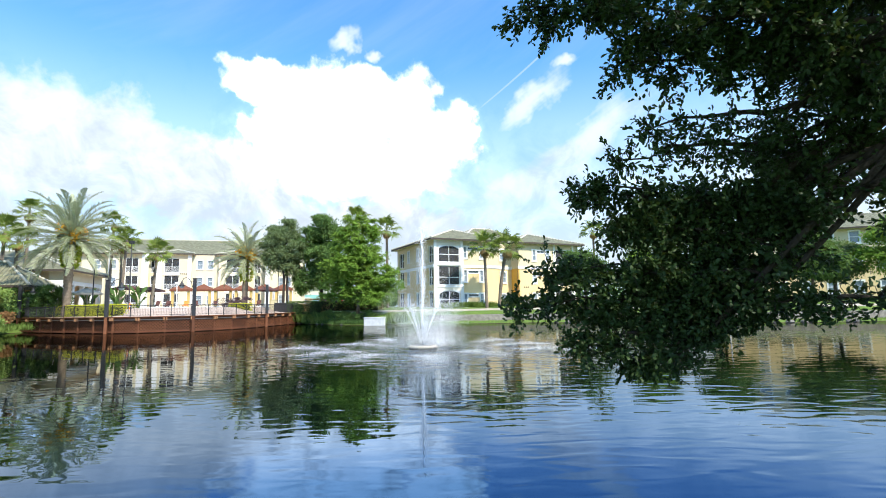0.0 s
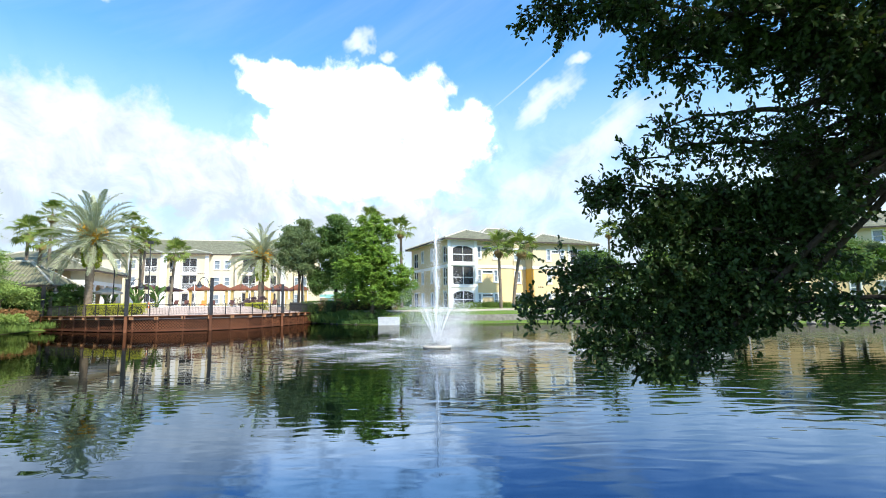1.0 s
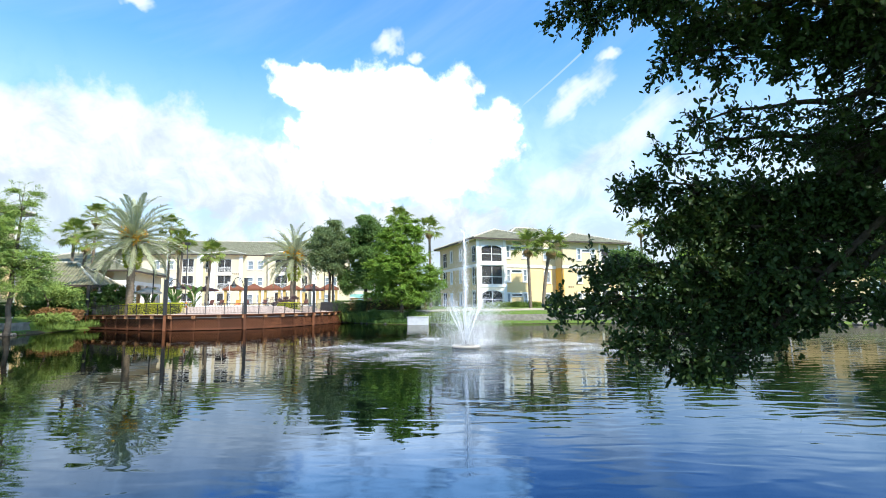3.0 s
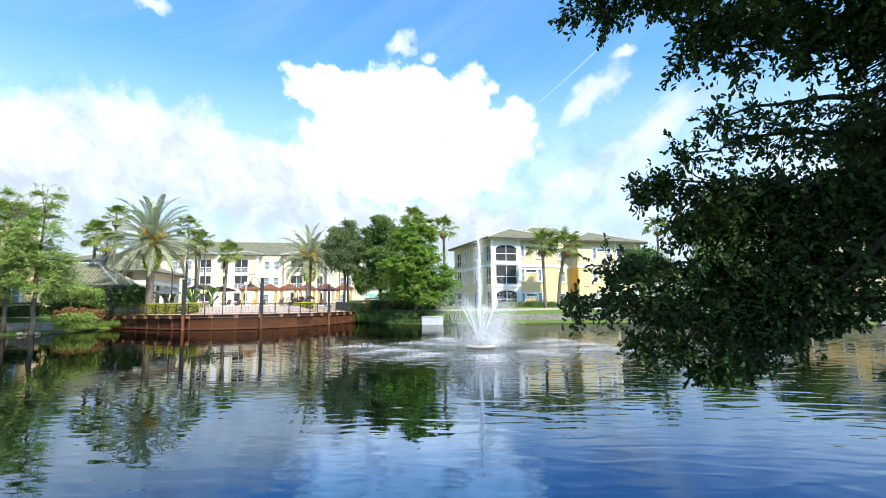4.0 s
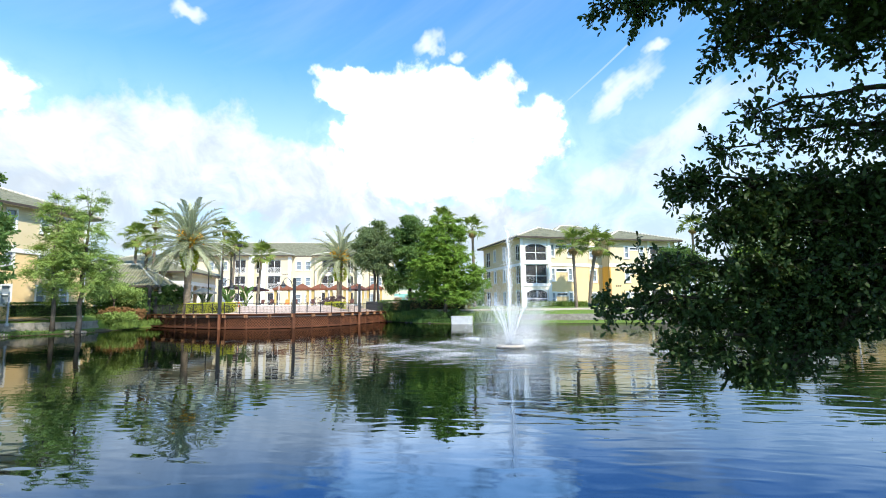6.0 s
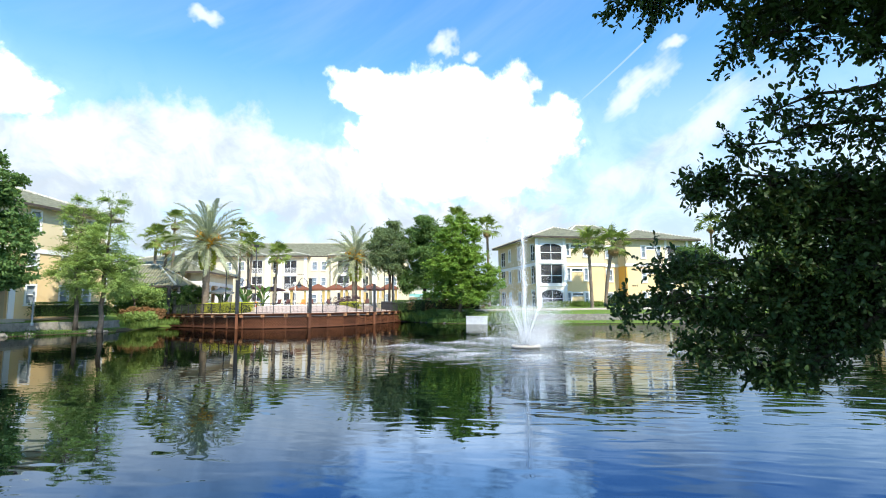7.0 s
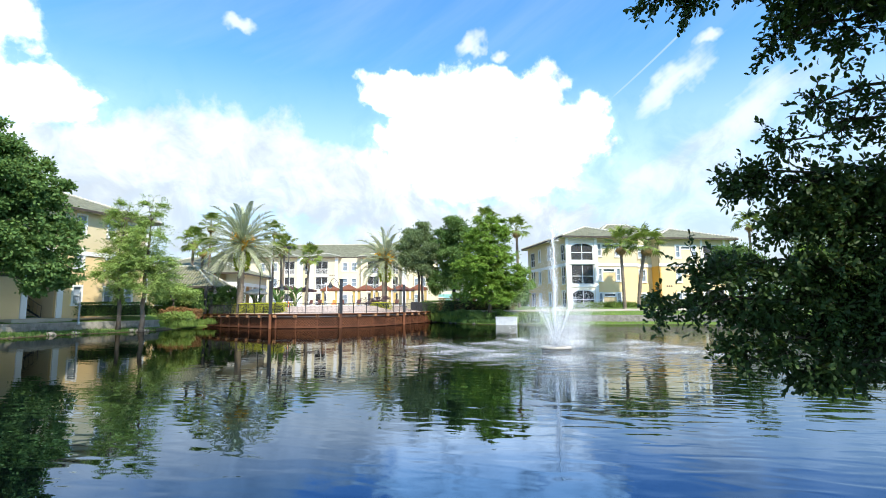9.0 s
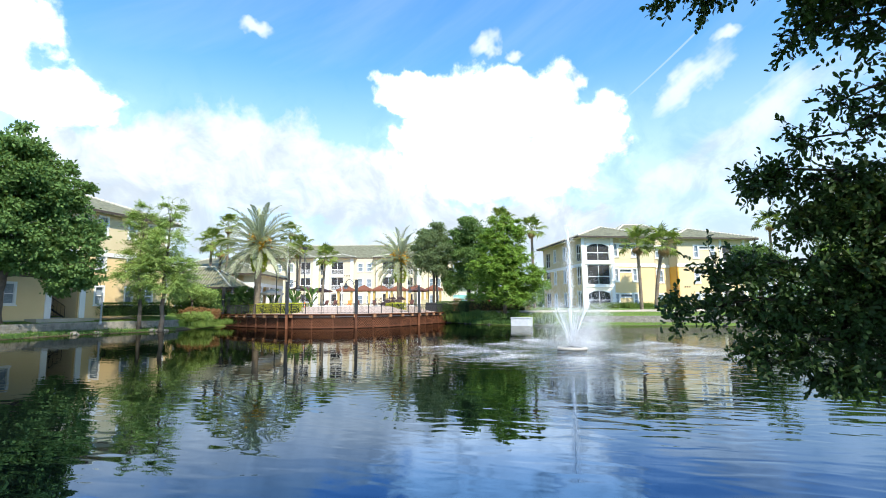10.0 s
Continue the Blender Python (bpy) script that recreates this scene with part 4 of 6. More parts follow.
def edge_at(s):
    """Place on the dock's edge and the way along it."""
    p = np.array([np.interp(s, EDGE_S, EDGE[:, k]) for k in (0, 1)])
    q = np.array([np.interp(s + 0.05, EDGE_S, EDGE[:, k]) for k in (0, 1)])
    r = np.array([np.interp(s - 0.05, EDGE_S, EDGE[:, k]) for k in (0, 1)])
    d = (q - r) / np.linalg.norm(q - r)
    return p, d


def at_edge(s, inward=0.0):
    p, d = edge_at(s)
    m = pose(p[0] - d[1] * inward, p[1] + d[0] * inward, 0, 0, 0, math.degrees(math.atan2(d[1], d[0])))
    return m


def ribbon(name, s0, s1, y0, y1, z0, z1, mat, parent, step=0.5):
    """A bent beam along the dock edge between two insets and heights."""
    bm = bmesh.new()
    n = max(2, int((s1 - s0) / step))
    rows = []
    for i in range(n + 1):
        m = at_edge(s0 + (s1 - s0) * i / n)
        rows.append([bm.verts.new(m @ Vector(c)) for c in ((0, y0, z0), (0, y1, z0), (0, y1, z1), (0, y0, z1))])
    for a, b in zip(rows, rows[1:]):
        for c in range(4):
            bm.faces.new((a[c], b[c], b[(c + 1) % 4], a[(c + 1) % 4]))
    bm.faces.new(rows[0])
    bm.faces.new(rows[-1][::-1])
    bmesh.ops.recalc_face_normals(bm, faces=bm.faces)
    return part(name, bm, mat, parent)


def build_dock():
    d = thing("dock", "red-brown timber dock with lattice skirting above the water", "dock", kind="structure")
    total = EDGE_S[-1]
    ribbon("fascia", 0, total, -0.02, 0.06, DECK - 0.2, DECK - 0.02, TIMBER, d)
    ribbon("edge_board", 0, total, -0.24, 0.3, DECK - 0.02, DECK + 0.03, TIMBER, d)
    ribbon("lower_beam", 0, total, -0.03, 0.07, 0.06, 0.2, TIMBER, d)
    # added dark sheet, in place of the shade behind the lattice
    ribbon("back_shade", 0, total, 0.9, 0.95, -0.6, DECK - 0.03, DOCK_SHADE, d)
    bays = 22
    w = total / bays
    rng = random.Random(5)
    for i in range(bays + 1):
        m = at_edge(min(i * w, total - 0.05))
        set_at(part("stud", boxes((-0.06, 0.06, 0.0, 0.12, -0.8, DECK - 0.2), bevel=0.01), TIMBER, d), m)
        for off in (-0.13, 0.06):
            set_at(part("joist_end", boxes((off, off + 0.09, -0.22, 0.0, DECK - 0.3, DECK - 0.06), bevel=0.01), TIMBER_PALE, d), m)
    for i in range(bays):
        bm = bmesh.new()
        a, b, z0, z1, gap = i * w + 0.07, (i + 1) * w - 0.07, 0.2, DECK - 0.2, 0.24
        span, tall = b - a, z1 - z0
        for sign in (1, -1):
            c = -tall
            while c < span:
                lo, hi = max(0, c), min(span, c + tall)
                if hi - lo > 0.05:
                    s0, s1 = lo, hi
                    q0, q1 = (s0 - c) + z0, (s1 - c) + z0
                    if sign < 0:
                        s0, s1 = span - s0, span - s1
                    t = 0.03
                    y = 0.03 if sign > 0 else 0.045
                    corners = []
                    for s, z in ((s0, q0), (s1, q1)):
                        m = at_edge(a + s)
                        corners.append((m @ Vector((0, y, z - t)), m @ Vector((0, y, z + t)), m @ Vector((0, y + 0.014, z + t)), m @ Vector((0, y + 0.014, z - t))))
                    va = [bm.verts.new(v) for v in corners[0]]
                    vb = [bm.verts.new(v) for v in corners[1]]
                    for k in range(4):
                        bm.faces.new((va[k], vb[k], vb[(k + 1) % 4], va[(k + 1) % 4]))
                c += gap
        bmesh.ops.recalc_face_normals(bm, faces=bm.faces)
        part("lattice_panel", bm, TIMBER, d)
    # the railing
    f = thing("railing", "black iron railing with thin pickets along the dock", "railing")
    n = 28
    for i in range(n + 1):
        m = at_edge(min(total * i / n, total - 0.03), 0.25)
        set_at(part("post", boxes((-0.03, 0.03, -0.03, 0.03, DECK + 0.03, DECK + 1.0), bevel=0.006), IRON, f), m)
    ribbon("top_rail", 0, total, 0.225, 0.275, DECK + 0.9, DECK + 0.95, IRON, f)
    ribbon("bottom_rail", 0, total, 0.23, 0.27, DECK + 0.12, DECK + 0.15, IRON, f)
    s = 0.06
    while s < total:
        set_at(part("picket", boxes((-0.007, 0.007, -0.007, 0.007, DECK + 0.15, DECK + 0.9)), IRON, f), at_edge(s, 0.25))
        s += 0.12
    # mooring posts with hanging lanterns
    for s, arm, top in ((1.6, 1, 4.25), (15.2, 1, 4.25), (21.6, -1, 4.4), (31.0, -1, 4.2)):
        lamp_post(s, arm, top)


def lamp_post(s, arm, top):
    m = at_edge(s, -0.16)
    p = m.translation
    t = thing("dock_lamp", "square dark dock post carrying a curled lantern arm", "lamp", p.x, p.y, 0, 16.6, group="dock lamps")
    part("post", boxes((-0.13, 0.13, -0.13, 0.13, DECK, top), bevel=0.02), IRON, t)
    part("timber_post", boxes((-0.11, 0.11, -0.11, 0.11, -1.2, DECK), bevel=0.02), TIMBER, t, "red-brown timber pile")
    part("cap", boxes((-0.16, 0.16, -0.16, 0.16, top, top + 0.05), bevel=0.01), IRON, t)
    pts = [(0.13 * arm, 0, top - 0.75), (0.3 * arm, 0, top - 0.25), (0.55 * arm, 0, top + 0.1), (0.85 * arm, 0, top + 0.05), (0.98 * arm, 0, top - 0.25)]
    part("arm", tube(bmesh.new(), open3(pts), [0.03] * 25, 6), IRON, t)
    curl = [(0.13 * arm, 0, top - 0.2), (0.42 * arm, 0, top - 0.32), (0.6 * arm, 0, top - 0.12), (0.45 * arm, 0, top), (0.36 * arm, 0, top - 0.12)]
    part("scroll", tube(bmesh.new(), open3(curl), [0.018] * 25, 5), IRON, t)
    x = 0.98 * arm
    bell = tube(bmesh.new(), [(x, 0, top - 0.22), (x, 0, top - 0.36), (x, 0, top - 0.5), (x, 0, top - 0.62)], [0.06, 0.1, 0.16, 0.3], 14)
    lantern = part("lantern", bell, IRON, t, "bell-shaped iron lantern")
    part("glass", tube(bmesh.new(), [(x, 0, top - 0.63), (x, 0, top - 0.72), (x, 0, top - 0.8)], [0.2, 0.17, 0.07], 12), LAMP_GLASS, lantern)


def open3(points):
    """A smooth line of 25 places through five points."""
    p = np.array(points, dtype=float)
    t = np.linspace(0, len(p) - 1, 25)
    out = np.stack([np.interp(t, np.arange(len(p)), p[:, k]) for k in range(3)], 1)
    for _ in range(4):
        out[1:-1] = (out[:-2] + out[1:-1] * 2 + out[2:]) / 4
    return [tuple(q) for q in out]


build_dock()


POOL_Z = 2.05


def build_terrace():
    """Pavers that rise gently from the dock's edge to the pool."""
    bm = bmesh.new()
    aim = np.array((-34.0, 78.0))
    rows = []
    for d, z in ((0.0, DECK - 0.25), (0.02, DECK), (2.5, DECK + 0.01), (5.0, DECK + 0.3), (7.5, DECK + 0.6), (9.5, POOL_Z), (14.0, POOL_Z)):
        row = []
        for e in EDGE[::6]:
            w = (aim - e) / np.linalg.norm(aim - e)
            row.append(bm.verts.new((e[0] + w[0] * d, e[1] + w[1] * d, z)))
        rows.append(row)
    for a, b in zip(rows, rows[1:]):
        for c in range(len(a) - 1):
            bm.faces.new((a[c], a[c + 1], b[c + 1], b[c]))
    back = [bm.verts.new((x, y, POOL_Z)) for x, y in ((-17.0, 68.0), (-15.0, 84.0), (-24.0, 91.5), (-66.0, 79.0), (-60.0, 60.0), (-46.0, 56.0))]
    bm.faces.new(rows[-1] + back)
    bm.faces.new([bm.verts.new((x, y, DECK)) for x, y in ((-40.0, 48.1), (-37.0, 52.0), (-41.0, 60.0), (-58.0, 56.0), (-54.0, 44.0))])
    bmesh.ops.recalc_face_normals(bm, faces=bm.faces)
    whole("pavement", bm, PAVERS, "sunlit terrace of pinkish pavers rising to the pool", "terrace", kind="structure")
    p = thing("swimming_pool", "raised pale pool edge with light blue water", "pool", -31.2, 65.5, POOL_Z, 16.6, kind="structure")
    part("coping", boxes((-6.5, 7.5, -3.4, -3.0, -0.1, 0.16), (-6.5, 7.5, 3.0, 3.4, -0.1, 0.16), (-6.5, -6.1, -3.0, 3.0, -0.1, 0.16), (7.1, 7.5, -3.0, 3.0, -0.1, 0.16), bevel=0.03), WHITE, p)
    part("pool_water", boxes((-6.1, 7.1, -3.0, 3.0, -0.1, 0.09)), POOL, p)


build_terrace()

# ---- trees ----


def limb_line(rng, a, b, sag=0.0, n=5, wobble=0.06):
    a, b = np.array(a, dtype=float), np.array(b, dtype=float)
    far = np.linalg.norm(b - a)
    pts = []
    for i in range(n + 1):
        t = i / n
        p = a + (b - a) * t + np.array([0, 0, sag * math.sin(math.pi * t)])
        if 0 < i < n:
            p = p + rng.normal(size=3) * wobble * far / n
        pts.append(tuple(p))
    return pts


def leaf_tree(name, label, x, y, z, height, lobes, leaf, clumps, per, size, width, seed, trunk=0.25, fork=0.35, bark=None, spread=0.35, inner=0.45, group="", multi=1, feather=0.0):
    """Trunk, limbs to every lobe and a crown of many small leaves; lobes are (dx, dy, z, rx, ry, rz)."""
    rng = np.random.default_rng(seed)
    t = thing(name, label, "tree", x, y, z, 0, group)
    bark = bark or BARK
    fz = height * fork
    for s in range(multi):
        lean = rng.normal(size=2) * 0.25
        foot = (0.35 * math.cos(s * 2.4) * (multi > 1), 0.35 * math.sin(s * 2.4) * (multi > 1), -0.3)
        top = (lean[0] + foot[0] * 2, lean[1] + foot[1] * 2, fz)
        pts = limb_line(rng, foot, top, 0, 6, 0.05)
        part("trunk", tube(bmesh.new(), pts, [trunk * 1.5, trunk * 1.05, trunk, trunk * 0.92, trunk * 0.88, trunk * 0.83, trunk * 0.75], 10), bark, t)
    for q in lobes:
        end = (q[0], q[1], q[2] + q[5] * 0.2)
        pts = limb_line(rng, top if q[2] > fz else (top[0], top[1], fz * 0.8), end, 0.2, 5)
        part("limb", tube(bmesh.new(), pts, [trunk * f for f in (0.6, 0.48, 0.36, 0.26, 0.17, 0.08)], 7), bark, t)
        bm = bmesh.new()
        for k in range(6):
            w = unit(rng.normal(size=(1, 3)))[0]
            tip = np.array(end) + w * np.array(q[3:]) * 0.8
            tube(bm, limb_line(rng, pts[3], tip, 0.1, 3), [trunk * f for f in (0.2, 0.14, 0.08, 0.03)], 5)
        part("branch", bm, bark, t)
    if feather:
        at, along, face = feather_points(rng, lobes, clumps, per, feather)
    else:
        at, face = crown_points(rng, lobes, clumps, per, spread, inner)
        along = face * 0.5 + rng.normal(size=at.shape) * 0.8 + np.array([0, 0, -0.2])
    link_mesh("crown", leaves("crown", rng, at, along, size, width, face=face), leaf, t)
    return t


# big live oak on the near bank
leaf_tree("oak_tree", "large dark green live oak with a broad dense crown", -38.9, 24.3, 1.3, 13.5,
          [(0.85, -0.53, 9.3, 3.0, 3.0, 3.4),
           (2.27, 2.13, 7.2, 2.5, 2.5, 2.3),
           (0.02, -4.14, 9.3, 3.2, 3.2, 3.2),
           (-0.21, -6.96, 7.5, 3.2, 3.2, 3.0),
           (2.04, 1.56, 9.4, 2.3, 2.3, 2.2),
           (3.01, 3.32, 5.2, 1.9, 1.9, 1.6),
           (1.02, -0.64, 6.0, 3.0, 3.0, 2.2),
           (1.80, 1.00, 4.4, 2.0, 2.0, 1.4),
           (-0.16, -4.04, 5.6, 3.0, 3.0, 2.2),
           (2.38, 2.30, 3.5, 1.4, 1.4, 1.0),
           (0.89, -0.08, 11.6, 2.0, 2.0, 1.5),
           (0.83, -1.70, 4.2, 2.2, 2.2, 1.2),
           (3.3, 3.3, 3.3, 1.7, 1.7, 1.2),
           (2.6, 2.5, 2.4, 1.2, 1.2, 0.8)],
          OAK_LEAF, 7300, 13, 0.27, 0.17, 11, 0.36, 0.28, spread=0.2)
# two young bald cypresses standing at the water's edge
leaf_tree("cypress_tree", "slender young bald cypress with feathery light green foliage", -35.0, 34.4, 0.15, 10.5,
          [(0.2, -0.1, 4.6, 2.71, 2.71, 1.80), (0.3, 0.0, 6.5, 2.36, 2.36, 1.80), (0.3, 0.1, 8.3, 1.77, 1.77, 1.68), (0.4, 0.1, 10.2, 1.1, 1.1, 1.4), (1.6, 0.8, 4.2, 1.65, 1.65, 1.44), (-1.0, 0.2, 6.0, 1.42, 1.42, 1.44), (0.9, 0.4, 3.3, 1.65, 1.65, 0.84)],
          YOUNG_LEAF, 1300, 28, 0.18, 0.055, 12, 0.17, 0.62, feather=1.1, group="cypresses by the water")
leaf_tree("cypress_tree", "slender young bald cypress with feathery light green foliage", -37.0, 34.1, 0.2, 10.3,
          [(0.0, 0.0, 4.8, 2.48, 2.48, 1.68), (0.1, 0.0, 6.6, 2.24, 2.24, 1.80), (-0.1, 0.1, 8.4, 1.65, 1.65, 1.68), (0.0, 0.1, 9.9, 1.0, 1.0, 1.2), (-1.0, -0.4, 5.4, 1.42, 1.42, 1.32), (0.2, 0.0, 3.3, 1.53, 1.53, 0.84)],
          YOUNG_LEAF, 1050, 28, 0.18, 0.055, 13, 0.15, 0.6, feather=1.1, group="cypresses by the water")
leaf_tree("small_tree", "low bright green shrubby tree by the footpath", -39.8, 43.0, 1.4, 4,
          [(0, 0, 2.3, 1.2, 1.2, 0.8), (1.0, 0.4, 1.7, 0.9, 0.9, 0.6), (-0.9, -0.5, 2.7, 1.1, 1.1, 0.8)], YOUNG_LEAF, 190, 24, 0.22, 0.1, 14, 0.1, 0.3)
# the group between dock and fountain
leaf_tree("oak_tree", "grey-green live oak with several dark stems", -19.9, 63.2, 1.4, 12,
          [(0.2, 0, 9.9, 1.9, 1.9, 1.4), (-1.3, 0, 8.6, 1.5, 1.8, 1.5), (1.2, 0, 7.8, 1.5, 1.8, 1.7), (-0.6, 0, 6.6, 1.9, 1.9, 1.4), (0.6, 0, 5.2, 1.2, 1.4, 0.9), (-1.6, 0, 6.0, 0.9, 1.2, 1.0)],
          GREY_LEAF, 2300, 14, 0.25, 0.13, 15, 0.13, 0.42, spread=0.26, bark=BARK_DARK, multi=3)
leaf_tree("oak_tree", "dark green live oak with a tall dense crown", -15.4, 64.2, 1.4, 12.5,
          [(0.3, 0, 10.7, 1.9, 2.0, 1.6), (-1.5, 0, 9.0, 1.7, 2.0, 1.8), (1.5, 0, 8.9, 1.9, 2.0, 1.8), (0, 0, 6.8, 2.4, 2.2, 1.8), (-1.3, 0, 5.0, 1.8, 1.8, 1.4), (1.6, 0, 5.0, 1.8, 1.8, 1.5), (0.2, 0, 3.8, 1.6, 1.6, 1.1), (-2.3, 0.3, 3.7, 1.7, 1.6, 1.3)],
          OAK_LEAF, 2700, 14, 0.28, 0.16, 16, 0.24, 0.4, spread=0.26, bark=BARK_DARK)
leaf_tree("cypress_tree", "full bright green bald cypress at the water's edge", -9.3, 54.9, 0.9, 10.6,
          [(0.0, 0.0, 9.7, 2.1, 2.1, 1.5), (-0.3, 0.0, 8.1, 3.0, 3.0, 1.5), (0.6, 0.0, 6.4, 2.76, 2.76, 1.38), (-0.8, -0.3, 5.4, 2.88, 2.88, 1.26), (0.9, 0.0, 4.4, 3.36, 3.12, 1.38), (-0.9, 0.0, 3.4, 3.24, 3.12, 1.26), (2.4, 0.2, 3.4, 2.60, 2.40, 1.7), (-2.0, 0.0, 2.4, 2.04, 2.04, 1.03), (0.9, -0.2, 2.1, 2.88, 2.64, 1.03)],
          CYPRESS_LEAF, 3300, 18, 0.27, 0.11, 17, 0.2, 0.5, feather=0.9)
# distant trees along the far bank behind the hanging oak
FAR_BANK = [(16, 57, 6.5, OAK_LEAF, 21), (22, 55, 5.5, CYPRESS_LEAF, 22), (30, 56, 7.5, OAK_LEAF, 23), (40, 52, 6.5, GREY_LEAF, 24), (49, 47, 8.0, OAK_LEAF, 25), (27, 66, 9.0, GREY_LEAF, 26), (52, 36, 8.0, OAK_LEAF, 27), (36, 49, 7.0, OAK_LEAF, 28), (43.5, 48, 8.0, CYPRESS_LEAF, 29), (33, 60, 8.5, OAK_LEAF, 31)]
for fx, fy, fh, fm, fs in FAR_BANK:
    leaf_tree("bank_tree", "medium leafy tree on the lawn of the far bank", fx, fy, 1.5, fh,
              [(0, 0, fh * 0.78, fh * 0.28, fh * 0.28, fh * 0.2), (fh * 0.15, 0, fh * 0.55, fh * 0.28, fh * 0.28, fh * 0.18), (-fh * 0.17, 0, fh * 0.52, fh * 0.26, fh * 0.26, fh * 0.17)],
              fm, 620, 24, 0.28, 0.15, fs, 0.16, 0.4, group="trees along the far bank")

# ---- palms ----


def date_frond(seed, length=4.1):
    """A feather frond: bent rib with leaflets in two ranks; it lies along +x and droops."""
    rng = np.random.default_rng(seed)
    n = 54
    t = np.linspace(0.06, 1, n)
    rib = np.stack([length * (t - 0.16 * t ** 3), np.zeros(n), length * (0.16 * t - 0.34 * t ** 2.4)], 1)
    tang = np.gradient(rib, axis=0)
    tang = unit(tang)
    at, along, size = [], [], []
    for side in (1, -1):
        spreadw = np.stack([0.75 * np.ones(n), np.full(n, 0.75 * side), 0.25 + 0.2 * rng.normal(size=n)], 1)
        at.append(rib)
        along.append(tang * 0.7 + spreadw * np.array([0.25, 1.0, 1.0]) + rng.normal(size=(n, 3)) * 0.08)
        size.append(0.42 * np.sin(np.pi * (0.12 + 0.86 * t)) ** 0.6)
    at, along, size = np.vstack(at), unit(np.vstack(along)), np.concatenate(size)
    side = unit(np.cross(along, np.array([[0.2, 0.0, 1.0]])))
    w = 0.024
    tip = at + along * size[:, None] - np.array([0, 0, 0.12]) * (size[:, None] ** 2)
    mid = (at + tip) / 2 + np.array([0, 0, 0.02])
    v = np.stack([at - side * w * 0.4, at + side * w * 0.4, mid + side * w, tip, mid - side * w], 1).reshape(-1, 3)
    k = len(at)
    loops = (np.arange(k * 5)).tolist()
    sizes = [5] * k
    base = len(v)
    rv = []
    for i in range(0, n, 6):
        r = 0.045 * (1 - t[i]) + 0.008
        rv += [rib[i] + np.array((0, r, 0)), rib[i] + np.array((0, 0, -r)), rib[i] + np.array((0, -r, 0))]
    rows = len(rv) // 3
    for i in range(rows - 1):
        for c in range(3):
            loops += [base + i * 3 + c, base + i * 3 + (c + 1) % 3, base + (i + 1) * 3 + (c + 1) % 3, base + (i + 1) * 3 + c]
            sizes.append(4)
    return raw_mesh("frond", np.vstack([v, np.array(rv)]), loops, sizes)


def fan_frond(seed, length=1.35, blade=1.0, segs=15):
    """A fan leaf: a stalk and pleated fingers whose tips hang; it lies along +x."""
    rng = np.random.default_rng(seed)
    v, loops, sizes = [], [], []

    def poly(*pts):
        base = len(v)
        v.extend(pts)
        loops.extend(range(base, base + len(pts)))
        sizes.append(len(pts))

    for a, b in ((0, 0.5), (0.5, 1.0)):
        for s in (1, -1):
            z0, z1 = 0.12 * a * length, 0.12 * b * length
            poly((a * length, 0.03 * s, z0), (b * length, 0.02 * s, z1), (b * length, 0, z1 - 0.03), (a * length, 0, z0 - 0.04))
    hub = np.array((length, 0, 0.12 * length))
    for i in range(segs):
        a = radians(-125 + 250 * i / (segs - 1))
        d = np.array((math.cos(a), math.sin(a), 0.0))
        e = np.array((-math.sin(a), math.cos(a), 0.0))
        ln = blade * (0.8 + 0.2 * math.cos(a * 0.8)) * rng.uniform(0.9, 1.08)
        w = ln * 0.085
        mid = hub + d * ln * 0.55 + np.array((0, 0, 0.02 + 0.06 * abs(math.sin(a))))
        end = hub + d * ln * rng.uniform(0.9, 1.0) + np.array((0, 0, -0.3 * ln * rng.uniform(0.3, 1.7)))
        poly(tuple(hub), tuple(mid - e * w), tuple(mid + np.array((0, 0, 0.025))))
        poly(tuple(hub), tuple(mid + np.array((0, 0, 0.025))), tuple(mid + e * w))
        poly(tuple(mid - e * w), tuple(end), tuple(mid + np.array((0, 0, 0.025))))
        poly(tuple(mid + np.array((0, 0, 0.025))), tuple(end), tuple(mid + e * w))
    return raw_mesh("fan_frond", np.array(v), loops, sizes)


def shared(me, mat):
    me.materials.append(mat)
    return me


DATE_FRONDS = [shared(date_frond(40 + i), DATE_LEAF) for i in range(3)]
FAN_FRONDS = [shared(fan_frond(50 + i), FAN_LEAF) for i in range(3)]
DRY_FRONDS = [shared(fan_frond(60 + i, 0.8, 0.8), DRY_LEAF) for i in range(2)]


def palm_trunk(t, x, y, height, r0, r1, lean=(0, 0), rough=0.04, seed=0):
    rng = random.Random(seed)
    n = max(12, int(height / 0.16))
    pts, rad = [], []
    for i in range(n + 1):
        f = i / n
        pts.append((lean[0] * f ** 1.6, lean[1] * f ** 1.6, -0.3 + (height + 0.3) * f))
        rad.append((r0 + (r1 - r0) * f) * (1 + rough * (i % 2) * 2 - rough + rng.uniform(-rough, rough)))
    rad[0] *= 1.35
    part("trunk", tube(bmesh.new(), pts, rad, 12), PALM_BARK, t)
    return pts[-1]


def place_frond(t, me, top, turn, rise, size, rng):
    ob = link_mesh("frond", me, None, t)
    ob.matrix_basis = Matrix.Translation(top) @ pose(0, 0, 0, 0, 0, turn) @ pose(0, 0, 0, rng.uniform(-25, 25), -rise, 0) @ Matrix.Diagonal((size, size, size, 1))
    return ob


